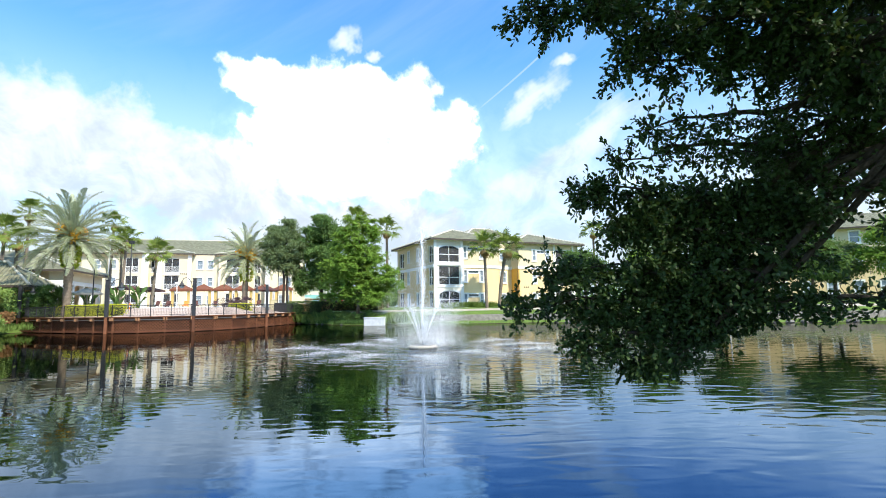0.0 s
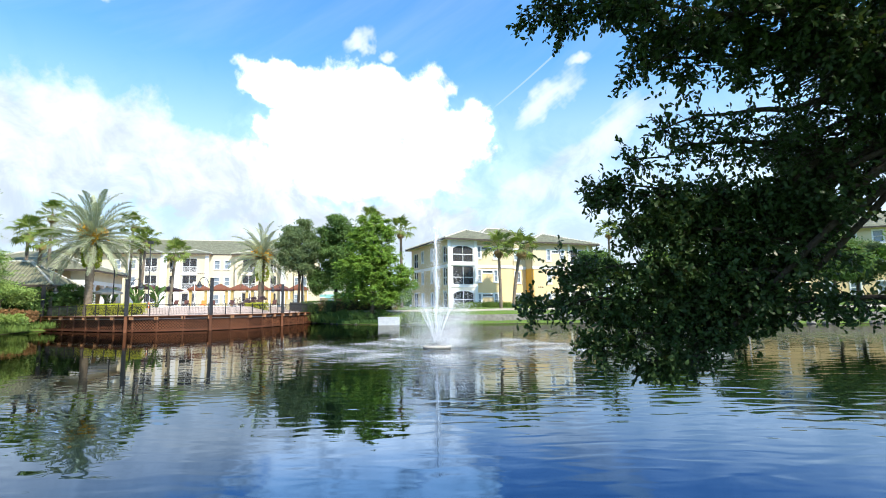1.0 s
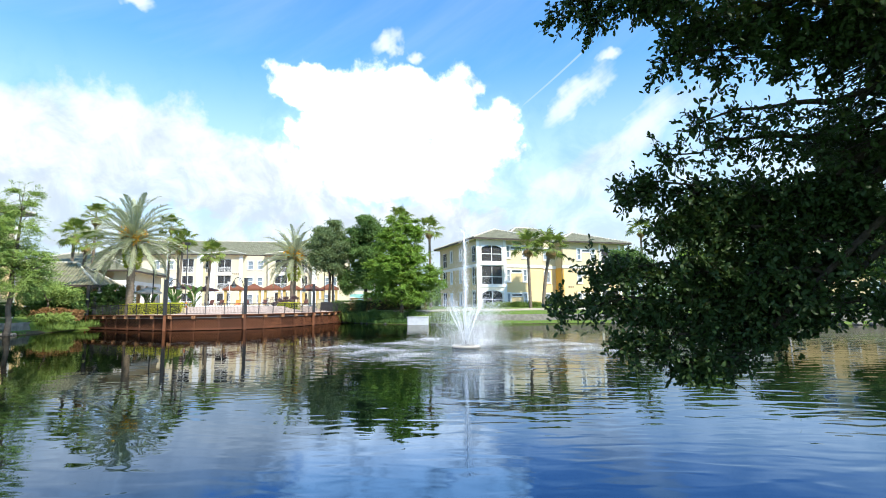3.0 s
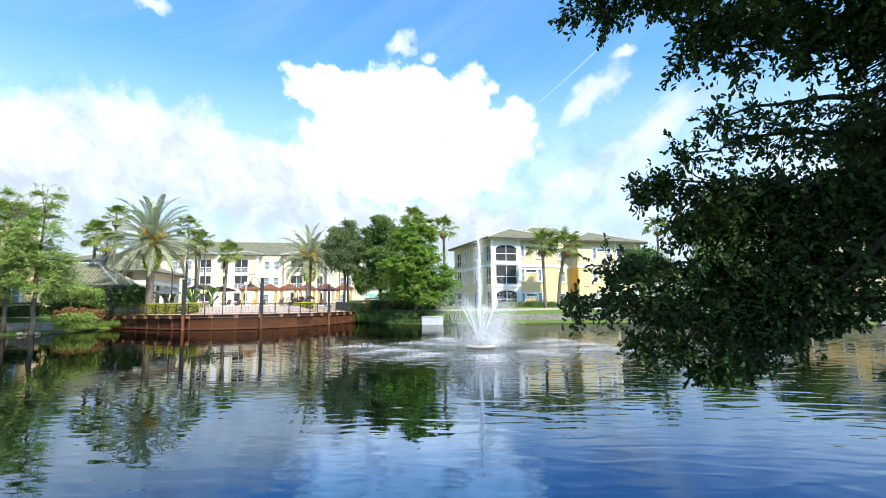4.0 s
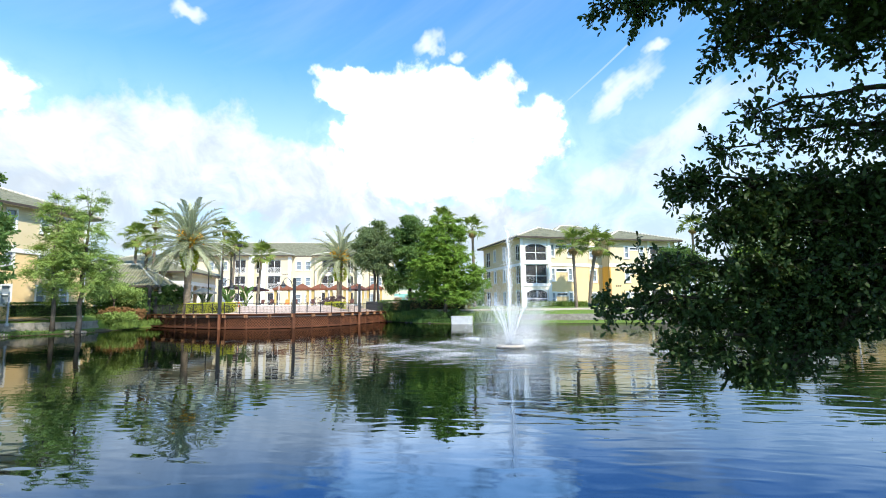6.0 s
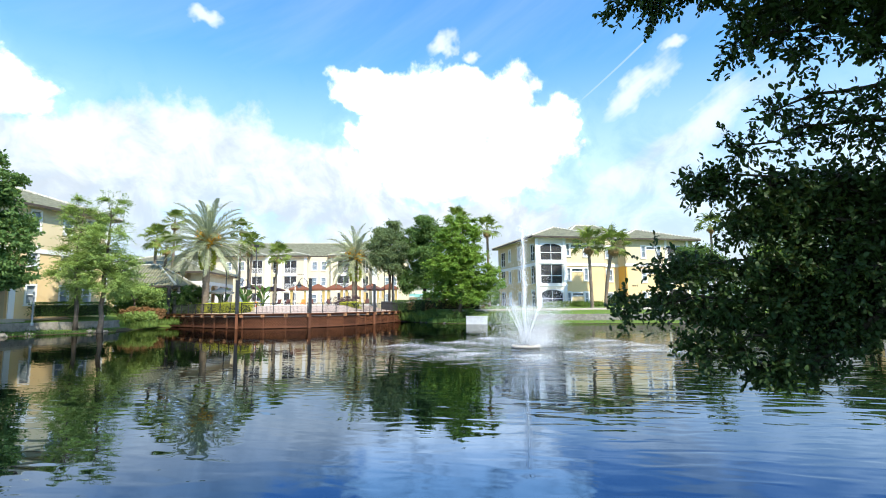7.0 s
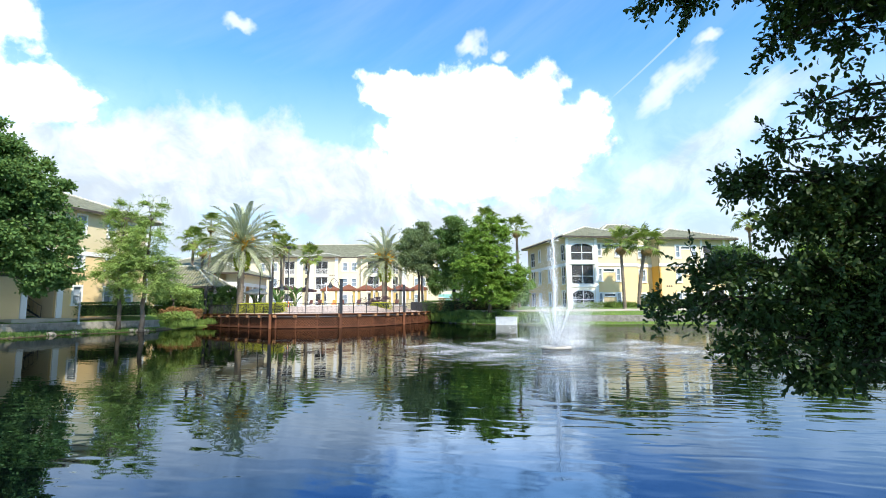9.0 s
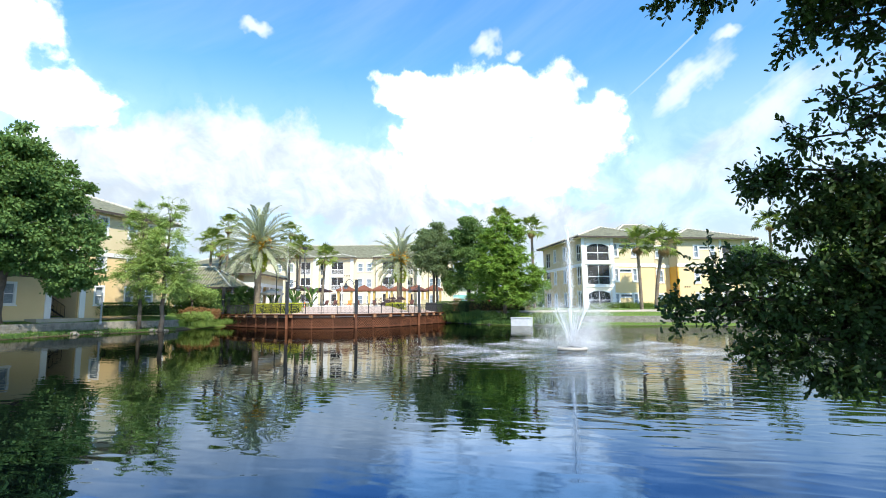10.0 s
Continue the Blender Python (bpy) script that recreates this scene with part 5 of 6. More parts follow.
def fan_palm(x, y, z, height, size=1.0, lean=(0, 0), dry=8, seed=0, green=19, label="tall fan palm with a round head of green fan leaves"):
    rng = random.Random(seed)
    t = thing("fan_palm", label, "palm tree", x, y, z, 0, "fan palms")
    top = palm_trunk(t, x, y, height, 0.19 * size, 0.15 * size, lean, 0.06, seed)
    for i in range(green):
        f = i / green
        place_frond(t, FAN_FRONDS[i % 3], top, i * 137.5 + rng.uniform(-12, 12), 84 - 125 * f + rng.uniform(-8, 8), size * rng.uniform(0.8, 1.1), rng)
    for i in range(dry):
        ob = place_frond(t, DRY_FRONDS[i % 2], top, i * 137.5 + rng.uniform(-20, 20), -58 - rng.uniform(0, 22), size * rng.uniform(0.6, 0.85), rng)
        ob["label"] = "dry hanging brown frond"


def date_palm(x, y, z, height, size, seed, lean=(0, 0), fronds=70, fruit=True, label=""):
    rng = random.Random(seed)
    nrng = np.random.default_rng(seed)
    t = thing("date_palm", label, "palm tree", x, y, z, 0, "date palms")
    top = palm_trunk(t, x, y, height, 0.34, 0.36, lean, 0.09, seed)
    for i in range(fronds):
        f = i / fronds
        place_frond(t, DATE_FRONDS[i % 3], (top[0], top[1], top[2] + 0.3 * (1 - f)), i * 137.5 + rng.uniform(-10, 10), 82 - 124 * f ** 0.78 + rng.uniform(-6, 6), size * rng.uniform(0.85, 1.1), rng)
    n = 900
    a, hgt = nrng.uniform(0, math.tau, n), nrng.uniform(0, 1, n)
    r = 0.34 + 0.34 * np.sin(np.pi * np.clip(hgt * 0.9 + 0.1, 0, 1)) * nrng.uniform(0.6, 1.2, n)
    ctr = np.array(top)
    at = np.stack([ctr[0] + np.cos(a) * r, ctr[1] + np.sin(a) * r, ctr[2] - 2.6 + 2.7 * hgt], 1)
    along = np.stack([np.cos(a), np.sin(a), nrng.normal(size=n) * 0.5 - 0.3], 1) + nrng.normal(size=(n, 3)) * 0.4
    link_mesh("fern_mass", leaves("fern_mass", nrng, at, along, 0.3, 0.12), IVY, t, "yellow-green ferns growing on the trunk")["kind"] = "stuff"
    if fruit:
        for k in range(6):
            ang = k * math.tau / 6 + 0.3
            c = np.array(top) + np.array((0.85 * math.cos(ang), 0.85 * math.sin(ang), 0.75 + 0.35 * math.sin(k * 2.1)))
            at = c + nrng.normal(size=(80, 3)) * np.array((0.2, 0.2, 0.3))
            link_mesh("fruit_stalk", leaves("fruit_stalk", nrng, at, nrng.normal(size=(80, 3)) + np.array((0, 0, -1.0)), 0.34, 0.15), FRUIT, t, "hanging cluster of orange dates")["kind"] = "stuff"


date_palm(-35.3, 47.4, DECK, 7.3, 1.42, 71, (0.08, 0.0), 74, True, "large date palm with grey-green feather fronds and orange fruit")
date_palm(-24.6, 62.6, POOL_Z, 5.9, 1.22, 72, (0.1, 0.0), 60, True, "date palm with arching grey-green fronds beside the pool")
PALMS = [(-37.0, 64.2, POOL_Z, 6.9, 1.15, (0.5, 0), 4), (-38.2, 59.9, POOL_Z, 8.2, 1.05, (0.4, 0), 14), (-41.6, 62.8, POOL_Z, 10.6, 1.0, (0.2, 0), 10), (-45.6, 54.8, DECK, 11.4, 1.1, (0.1, 0), 14),
         (-43.0, 50.3, DECK, 7.6, 1.15, (0.3, 0), 12), (-46.6, 52.9, DECK, 9.0, 1.15, (0.2, 0), 8),
         (-7.0, 63.2, 1.5, 9.9, 1.15, (-0.1, 0), 14), (-11.2, 65.2, 1.5, 11.5, 1.2, (0, 0), 6),
         (4.95, 58.4, 1.45, 7.0, 1.2, (-0.15, 0), 10), (6.45, 58.9, 1.45, 6.9, 1.3, (1.0, 0), 12), (25.6, 85.2, 1.7, 12.2, 1.3, (0, 0), 8), (-38.9, 60.8, POOL_Z, 7.5, 1.0, (-0.1, 0), 10)]
for k, (px, py, pz, ph, ps, pl, pd) in enumerate(PALMS):
    fan_palm(px, py, pz, ph, ps * 0.86, pl, pd, 80 + k)

# ---- hedges, shrubs and reeds ----


def leaf_mass(name, label, category, x, y, z, turn, lobes, mat, count, size, width, seed, group=""):
    """A shrub or hedge: a dark twiggy heart inside a skin of small leaves."""
    rng = np.random.default_rng(seed)
    t = thing(name, label, category, x, y, z, turn, group)
    at, out = crown_points(rng, lobes, count // 12, 12, 0.09, 0.8)
    keep = at[:, 2] > 0.02
    at, out = at[keep], out[keep]
    link_mesh("foliage", leaves("foliage", rng, at, out + rng.normal(size=at.shape) * 0.7, size, width), mat, t)
    bm = bmesh.new()
    for q in lobes:
        for k in range(5):
            w = rng.normal(size=2)
            tube(bm, [(q[0] * 0.9, q[1] * 0.9, -0.1), (q[0] + w[0] * q[3] * 0.2, q[1] + w[1] * q[4] * 0.2, q[2] * 0.6), (q[0] + w[0] * q[3] * 0.35, q[1] + w[1] * q[4] * 0.35, q[2] + q[5] * 0.5)], [0.03, 0.022, 0.01], 4)
    part("stem_mass", bm, BARK_DARK, t)["kind"] = "stuff"
    return t


def box_hedge(label, x, y, z, turn, length, deep, tall, mat, count, seed, name="hedge", size=0.12, width=0.07):
    """A clipped hedge: leaves over a long rounded block."""
    rng = np.random.default_rng(seed)
    t = thing(name, label, "hedge", x, y, z, turn)
    p = rng.uniform(-0.5, 0.5, (count, 3))
    face = rng.choice(4, count, p=(0.4, 0.3, 0.15, 0.15))
    p[face == 0, 1] = -0.5
    p[face == 1, 2] = 0.5
    p[(face == 2), 0] = np.sign(p[face == 2, 0]) * 0.5
    p[face == 3, 1] = 0.5
    out = p * np.array((1, 2.0, 1.5))
    lump = 1 + 0.06 * np.sin(p[:, :1] * length * 2.3 + seed) + 0.05 * rng.normal(size=(count, 1))
    at = p * np.array((length, deep, tall)) * lump + np.array((0, 0, tall / 2))
    at[:, 2] = np.maximum(at[:, 2], 0.03)
    link_mesh("foliage", leaves("foliage", rng, at, out + rng.normal(size=at.shape) * 0.5, size, width), mat, t)
    # solid block for the twigs, near-black for the shade between leaves
    part("stem_mass", boxes((-length * 0.48, length * 0.48, -deep * 0.36, deep * 0.36, 0.0, tall * 0.86), bevel=0.1), TWIG_SHADE, t)["kind"] = "stuff"


# twig colour with the hedge's inner shade painted in
TWIG_SHADE = surface("hedge_twig_shade", (0.02, 0.03, 0.012), (0.04, 0.05, 0.02), 3, 1.0, 1.0, 15, 0.05)


def blade_mass(name, label, spots, tall, mat, seed, per=40, category="grass", kind="", spread=0.4, wide=0.02):
    """Tufts of long bent blades."""
    rng = np.random.default_rng(seed)
    spots = np.array(spots)
    c = np.repeat(spots, per, 0)
    n = len(c)
    at = c + np.concatenate([rng.normal(size=(n, 2)) * spread, np.zeros((n, 1))], 1)
    lean = np.concatenate([rng.normal(size=(n, 2)) * 0.35, np.ones((n, 1))], 1)
    me = leaves(name, rng, at, lean, tall, wide, 0.12)
    return tagged(link_mesh(name, me, mat), label, category, kind=kind or "stuff")


box_hedge("lime yellow clipped hedge along the dock railing", -32.3, 46.4, DECK, -27.0, 9.2, 1.2, 1.0, LIME_LEAF, 6400, 101)
box_hedge("lime yellow clipped hedge behind the purple shrubs", -22.3, 55.6, DECK + 0.25, -50.0, 4.2, 1.1, 0.8, LIME_LEAF, 2600, 102)
box_hedge("lime green hedge at the foot of the date palm", -36.2, 50.2, DECK, 16.0, 9.0, 1.0, 1.05, LIME_LEAF, 2600, 117)
leaf_mass("shrub", "rounded purple-brown shrubs beside the pool", "shrub", -24.0, 58.5, DECK + 0.55, 0, [(0, 0, 0.6, 1.4, 1, 0.7), (-1.6, 0.6, 0.6, 1.3, 1, 0.7), (1.5, -0.4, 0.6, 1.3, 1, 0.7)], PURPLE_LEAF, 3000, 0.14, 0.07, 103)
box_hedge("dark green clipped hedge in front of the yellow house", -39.4, 36.0, 1.35, 83.0, 5.8, 1.2, 1.05, HEDGE_LEAF, 4200, 104)
box_hedge("low reddish clipped hedge behind the cypress", -11.5, 58.8, 1.45, 5.0, 8.0, 1.2, 1.3, RED_LEAF, 3600, 105)
box_hedge("dark green hedge beside the terrace", -16.0, 58.9, 1.1, -30.0, 4.6, 1.2, 1.4, HEDGE_LEAF, 3000, 106)
box_hedge("clipped green hedge under the balcony windows", 8.2, 62.9, 1.5, 21.7, 2.6, 1.0, 1.0, HEDGE_LEAF, 2200, 107)
box_hedge("clipped green hedge under the house number", 12.6, 64.2, 1.5, 21.7, 3.0, 1.0, 0.9, HEDGE_LEAF, 2200, 108)
box_hedge("long dark hedge along the far footpath", 30.0, 53.0, 1.45, -8.0, 22.0, 1.2, 1.0, HEDGE_LEAF, 7000, 109)
for k, (sx, sy, sz, sr, sh, sm, ss) in enumerate((
        (-40.6, 45.2, 1.2, 1.6, 1.8, HEDGE_LEAF, 111), (-38.6, 49.3, DECK, 1.4, 3.3, HEDGE_LEAF, 112), (-40.9, 47.3, 1.1, 1.7, 3.1, HEDGE_LEAF, 113),
        (-38.6, 42.6, 0.95, 1.5, 1.1, RED_LEAF, 114), (-37.9, 41.2, 0.75, 1.3, 0.8, YOUNG_LEAF, 115),
        (-37.3, 48.2, DECK, 1.2, 3.2, HEDGE_LEAF, 118), (-40.0, 50.4, DECK, 1.6, 2.9, HEDGE_LEAF, 119), (-43.5, 45.0, 1.3, 1.8, 2.3, HEDGE_LEAF, 120),
        (-41.6, 48.6, DECK, 1.5, 3.0, HEDGE_LEAF, 121), (-38.9, 47.6, DECK, 0.9, 2.2, HEDGE_LEAF, 122))):
    leaf_mass("shrub", ("dense dark green shrub beside the dock", "low reddish brown shrub on the bank", "bright green low shrub on the bank")[
        0 if sm is HEDGE_LEAF else 1 if sm is RED_LEAF else 2], "shrub", sx, sy, sz, 0,
        [(0, 0, sh * 0.5, sr, sr, sh * 0.5), (sr * 0.7, 0.2, sh * 0.4, sr * 0.7, sr * 0.7, sh * 0.4), (-sr * 0.7, -0.2, sh * 0.42, sr * 0.7, sr * 0.7, sh * 0.42)],
        sm, 5000, 0.19, 0.11, ss, "shrubs beside the dock")
# broad banana-like clumps on the terrace
for k, (bx, by) in enumerate(((-37.3, 53.0), (-33.6, 52.0), (-35.2, 54.4), (-32.2, 53.4))):
    rng = np.random.default_rng(130 + k)
    t = thing("bird_of_paradise", "tall clump of large paddle-shaped green leaves", "plant", bx, by, DECK, 0, "paddle-leaved clumps")
    for i in range(14):
        a = i * 2.4
        c = np.array([[0.25 * math.cos(a), 0.25 * math.sin(a), 1.2 + 0.09 * i]])
        w = np.array([[math.cos(a) * 0.75, math.sin(a) * 0.75, 0.9]])
        link_mesh("leaf", broad_leaves("leaf", rng, c, w, 0.95, 0.3), HEDGE_LEAF, t)
        part("stalk", tube(bmesh.new(), [(0, 0, 0), tuple(c[0] * np.array((0.6, 0.6, 0.6))), tuple(c[0])], [0.03, 0.025, 0.02], 5), HEDGE_LEAF, t)
reed_rng = random.Random(7)
for k, (rx, ry, rz) in enumerate(((-36.3, 41.2, 0.25), (-36.7, 43.0, 0.3), (-36.9, 44.6, 0.35), (-36.0, 40.0, 0.2))):
    blade_mass("reed_clump", "clump of long fresh green reeds at the water's edge", [(rx + reed_rng.uniform(-.5, .5), ry + reed_rng.uniform(-.6, .6), rz - 0.1) for _ in range(4)], 0.62, BLADE, 140 + k, 45, "reeds", wide=0.03)
for k, (rx, ry, rz) in enumerate(((-4.6, 51.6, 0.2), (-15.8, 58.6, 0.2), (-14.0, 56.6, 0.15), (-17.5, 60.0, 0.3))):
    blade_mass("reed_clump", "clump of dark green reeds on the bank", [(rx + reed_rng.uniform(-.7, .7), ry + reed_rng.uniform(-.3, .5), rz - 0.1) for _ in range(4)], 1.1, BLADE, 150 + k, 70, "reeds", wide=0.03)
spots = []
for i in list(range(LEFT0, LEFT1)) + list(range(RIGHT0 - 20, RIGHT1)):
    for _ in range(5):
        k = reed_rng.uniform(0.05, 2.0) if reed_rng.random() < 0.7 else reed_rng.uniform(2.5, 5.0)
        f = reed_rng.random()
        a, b = offset_point(i, k), offset_point(i + 1, k)
        x, y = a[0] + (b[0] - a[0]) * f, a[1] + (b[1] - a[1]) * f
        if not (x < -30 and k < 2.2 and reed_rng.random() < 0.7):
            spots.append((x, y, ground_z(x, y, k) - 0.02))
blade_mass("lawn_blades", "short green grass blades along the banks", spots, 0.11, BLADE, 160, 22, "grass", "stuff", 0.28, 0.02)
# waterline weeds, thickened with dark blades in place of the trees' shade
spots = []
for i in range(LEFT0, LEFT1):
    for _ in range(5):
        k, f = reed_rng.uniform(-0.1, 1.9) if reed_rng.random() < 0.4 else reed_rng.uniform(-0.1, 0.6), reed_rng.random()
        a, b = offset_point(i, k), offset_point(i + 1, k)
        x, y = a[0] + (b[0] - a[0]) * f, a[1] + (b[1] - a[1]) * f
        spots.append((x, y, max(0.0, ground_z(x, y, k) - 0.03)))
blade_mass("shore_weeds", "dark straggling weeds along the waterline, thickened for tree shade", spots, 0.2, HEDGE_LEAF, 162, 20, "weeds", "stuff", 0.22, 0.045)
spots = [(reed_rng.uniform(0.5, 7.0) * 0.93 - 0.9, 0, 0) for _ in range(60)]
spots = [(s[0] - 0.37 * -0.9 + 0.93 * 0.3, 60.0 + 0.37 * s[0] + reed_rng.uniform(-0.6, 0.3), 1.5) for s in spots]
blade_mass("border_grass", "border of long green grasses under the balconies", spots, 0.7, BLADE, 161, 40, "grass", "stuff", 0.3, 0.025)

# dark blades added to stand in for the trees' shade on this bank
spots = []
for i in range(RIGHT0 - 46, RIGHT0 - 3):
    for _ in range(5):
        k, f = reed_rng.uniform(0.0, 2.2), reed_rng.random()
        a, b = offset_point(i, k), offset_point(i + 1, k)
        x, y = a[0] + (b[0] - a[0]) * f, a[1] + (b[1] - a[1]) * f
        spots.append((x, y, max(0.0, ground_z(x, y, k) - 0.03)))
blade_mass("shade_weeds", "dark blades added for tree shade on the bank under the cypress", spots, 0.42, HEDGE_LEAF, 163, 22, "weeds", "stuff", 0.3, 0.06)

# low dark plants on the bank under the cypress
for k, (sx, sy, sz) in enumerate(((-12.6, 56.3, 0.5), (-10.6, 54.8, 0.45), (-8.6, 53.9, 0.5), (-14.6, 57.9, 0.5), (-16.4, 60.4, 0.5))):
    leaf_mass("shrub", "low dark green shrub on the shaded bank", "shrub", sx, sy, sz, 0,
              [(0, 0, 0.45, 1.3, 0.8, 0.5), (1.0, -0.3, 0.4, 0.9, 0.7, 0.4), (-1.0, 0.3, 0.4, 0.9, 0.7, 0.45)], OAK_LEAF, 2200, 0.16, 0.07, 170 + k, "shrubs on the shaded bank")

# woods far behind the houses
woods_rng = np.random.default_rng(180)
n = 420
wa = np.radians(woods_rng.uniform(-75, 70, n))
wd = woods_rng.uniform(150, 210, n)
hearts = [(float(d * math.sin(a)), float(d * math.cos(a)), float(h), 4.5, 4.5, 3.2) for a, d, h in zip(wa, wd, woods_rng.uniform(3.5, 6.5, n))]
at, out = crown_points(woods_rng, hearts, 5200, 10, 0.7, 0.3)
tagged(link_mesh("far_woods", leaves("far_woods", woods_rng, at, out + woods_rng.normal(size=at.shape), 1.0, 0.6), OAK_LEAF), "belt of far green woods behind the houses", "woods", kind="stuff")

# shore rocks
rock_rng = random.Random(17)
for k in range(34):
    i = rock_rng.choice(list(range(LEFT0 + 10, LEFT1 + 4)) + list(range(RIGHT0 - 34, RIGHT0 - 4)) + list(range(RIGHT0 + 30, RIGHT1)))
    x, y = offset_point(i, rock_rng.uniform(-0.25, 0.3))
    s = rock_rng.uniform(0.12, 0.32)
    bm = bmesh.new()
    bmesh.ops.create_icosphere(bm, subdivisions=2, radius=1.0)
    for v in bm.verts:
        v.co *= 1 + 0.35 * noise.noise(v.co * 1.4 + Vector((k * 3.1, 0, 0)))
        v.co = Vector((v.co.x * s * 1.3, v.co.y * s, v.co.z * s * 0.7))
    r = whole("rock", bm, ROCK, "rough grey rock at the water's edge", "rock", "shore rocks")
    r.matrix_basis = pose(x, y, 0.06, 0, 0, rock_rng.uniform(0, 360))

# ---- the fountain ----
FX, FY = -0.93, 22.0


def drops(name, rng, at, size, stretch, mat, parent, label=""):
    """Many small drops, each a stretched eight-sided bead."""
    n = len(at)
    s = (size * rng.uniform(0.5, 1.5, n))[:, None]
    st = np.asarray(stretch) * np.ones((n, 3))
    corner = np.array([(1, 0, 0), (-1, 0, 0), (0, 1, 0), (0, -1, 0), (0, 0, 1), (0, 0, -1)], dtype=float)
    v = at[:, None, :] + corner[None] * s[:, None, :] * st[:, None, :]
    tri = np.array([(0, 2, 4), (2, 1, 4), (1, 3, 4), (3, 0, 4), (2, 0, 5), (1, 2, 5), (3, 1, 5), (0, 3, 5)])
    loops = ((np.arange(n) * 6)[:, None, None] + tri[None]).ravel()
    ob = link_mesh(name, raw_mesh(name, v.reshape(-1, 3), loops, np.full(n * 8, 3)), mat, parent, label)
    ob["kind"] = "stuff"
    return ob


def build_fountain():
    rng = np.random.default_rng(200)
    t = thing("fountain", "floating pond fountain throwing a tall white plume and ring of jets", "fountain", FX, FY, 0.0)
    bm = bmesh.new()
    rings = []
    for i in range(40):
        a = i * math.tau / 40
        rings.append([bm.verts.new((math.cos(a) * (0.52 + 0.11 * math.cos(b)), math.sin(a) * (0.52 + 0.11 * math.cos(b)), 0.05 + 0.07 * math.sin(b))) for b in [k * math.tau / 10 for k in range(10)]])
    for i in range(40):
        for k in range(10):
            f = bm.faces.new((rings[i][k], rings[(i + 1) % 40][k], rings[(i + 1) % 40][(k + 1) % 10], rings[i][(k + 1) % 10]))
            f.smooth = True
    bmesh.ops.recalc_face_normals(bm, faces=bm.faces)
    part("float_ring", bm, FLOAT, t, "beige ring float")
    part("motor_hub", tube(bmesh.new(), [(0, 0, -0.3), (0, 0, 0.08), (0, 0, 0.14)], [0.3, 0.3, 0.1], 16), IRON, t)
    for k in range(4):
        a = k * math.pi / 2 + 0.4
        part("strut", tube(bmesh.new(), [(0.2 * math.cos(a), 0.2 * math.sin(a), 0.08), (0.5 * math.cos(a), 0.5 * math.sin(a), 0.1)], [0.025, 0.025], 6), IRON, t)
    part("nozzle", tube(bmesh.new(), [(0, 0, 0.1), (0, 0, 0.32)], [0.06, 0.035], 10), IRON, t)
    # the tall plume
    n = 9000
    h = rng.uniform(0, 1, n) ** 0.9
    z = 0.25 + 5.0 * h
    r = 0.02 + 0.14 * h ** 1.5
    at = np.stack([rng.normal(size=n) * r + 0.03 * np.sin(z * 3), rng.normal(size=n) * r, z], 1)
    keep = rng.uniform(0, 1, n) < 1.1 - h * 0.8
    drops("plume", rng, at[keep], 0.0062, (0.8, 0.8, 2.6), SPRAY, t)
    n = 62
    pts = [(0.018 * math.sin(i * 0.9) + 0.0003 * i * math.sin(i * 0.31), 0.018 * math.cos(i * 1.3), 0.25 + i * 0.078) for i in range(n)]
    part("core_jet", tube(bmesh.new(), pts, [0.018 + (0.01 + 0.0005 * i) * abs(math.sin(i * 1.7) * math.sin(i * 0.53)) for i in range(n)], 7), SPRAY, t)
    # ring of slanted jets: a thin thread of water that breaks into drops
    for k in range(12):
        a = k * math.tau / 12 + 0.2
        reach, top = 0.78 + 0.2 * math.sin(k * 1.7), 1.75 + 0.2 * math.cos(k)
        arc = lambda f: (math.cos(a) * (0.08 + reach * f), math.sin(a) * (0.08 + reach * f), 0.2 + top * (1.35 * f - 0.35 * f * f))
        pts = [arc(i / 12 * 0.7) for i in range(13)]
        jet = part("jet", tube(bmesh.new(), pts, [0.014 - 0.0007 * i for i in range(13)], 5), SPRAY, t)
        m = 900
        f = rng.uniform(0.15, 1, m)
        at = np.array([arc(v) for v in f]) + rng.normal(size=(m, 3)) * (0.008 + 0.07 * f ** 1.5)[:, None]
        drops("jet_spray", rng, at, 0.0046, (0.9, 0.9, 2.2), SPRAY, jet)
    # water falling back in a wide veil: drops, and the haze between them
    for n, size, mat in ((3200, 0.0045, SPRAY), (24000, 0.003, MIST)):
        a = rng.uniform(0, math.tau, n)
        rr = 0.2 + 1.8 * rng.uniform(0, 1, n) ** 0.8
        z = rng.uniform(0, 1, n) ** 1.2 * (4.4 - 1.3 * rr)
        at = np.stack([np.cos(a) * rr, np.sin(a) * rr, z + 0.05], 1)
        drops("veil", rng, at, size, (0.8, 0.8, 2.4), mat, t)
    # fine spray that drifts off, thickest beside the jets
    n = 34000
    f = rng.uniform(0, 1, n)
    at = np.stack([0.1 + 1.1 * f + rng.normal(size=n) * 0.3, rng.normal(size=n) * 0.5, 0.05 + rng.uniform(0, 1, n) ** 0.8 * (0.4 + 1.7 * f)], 1)
    drops("drifting_spray", rng, at, 0.0034, (1, 1, 1.6), MIST, t)
    n = 10000
    f = rng.uniform(0, 1, n)
    at = np.stack([-0.1 - 0.9 * f + rng.normal(size=n) * 0.3, rng.normal(size=n) * 0.5, 0.05 + rng.uniform(0, 1, n) ** 0.8 * (0.3 + 1.6 * f)], 1)
    drops("drifting_spray", rng, at, 0.0034, (1, 1, 1.6), MIST, t)
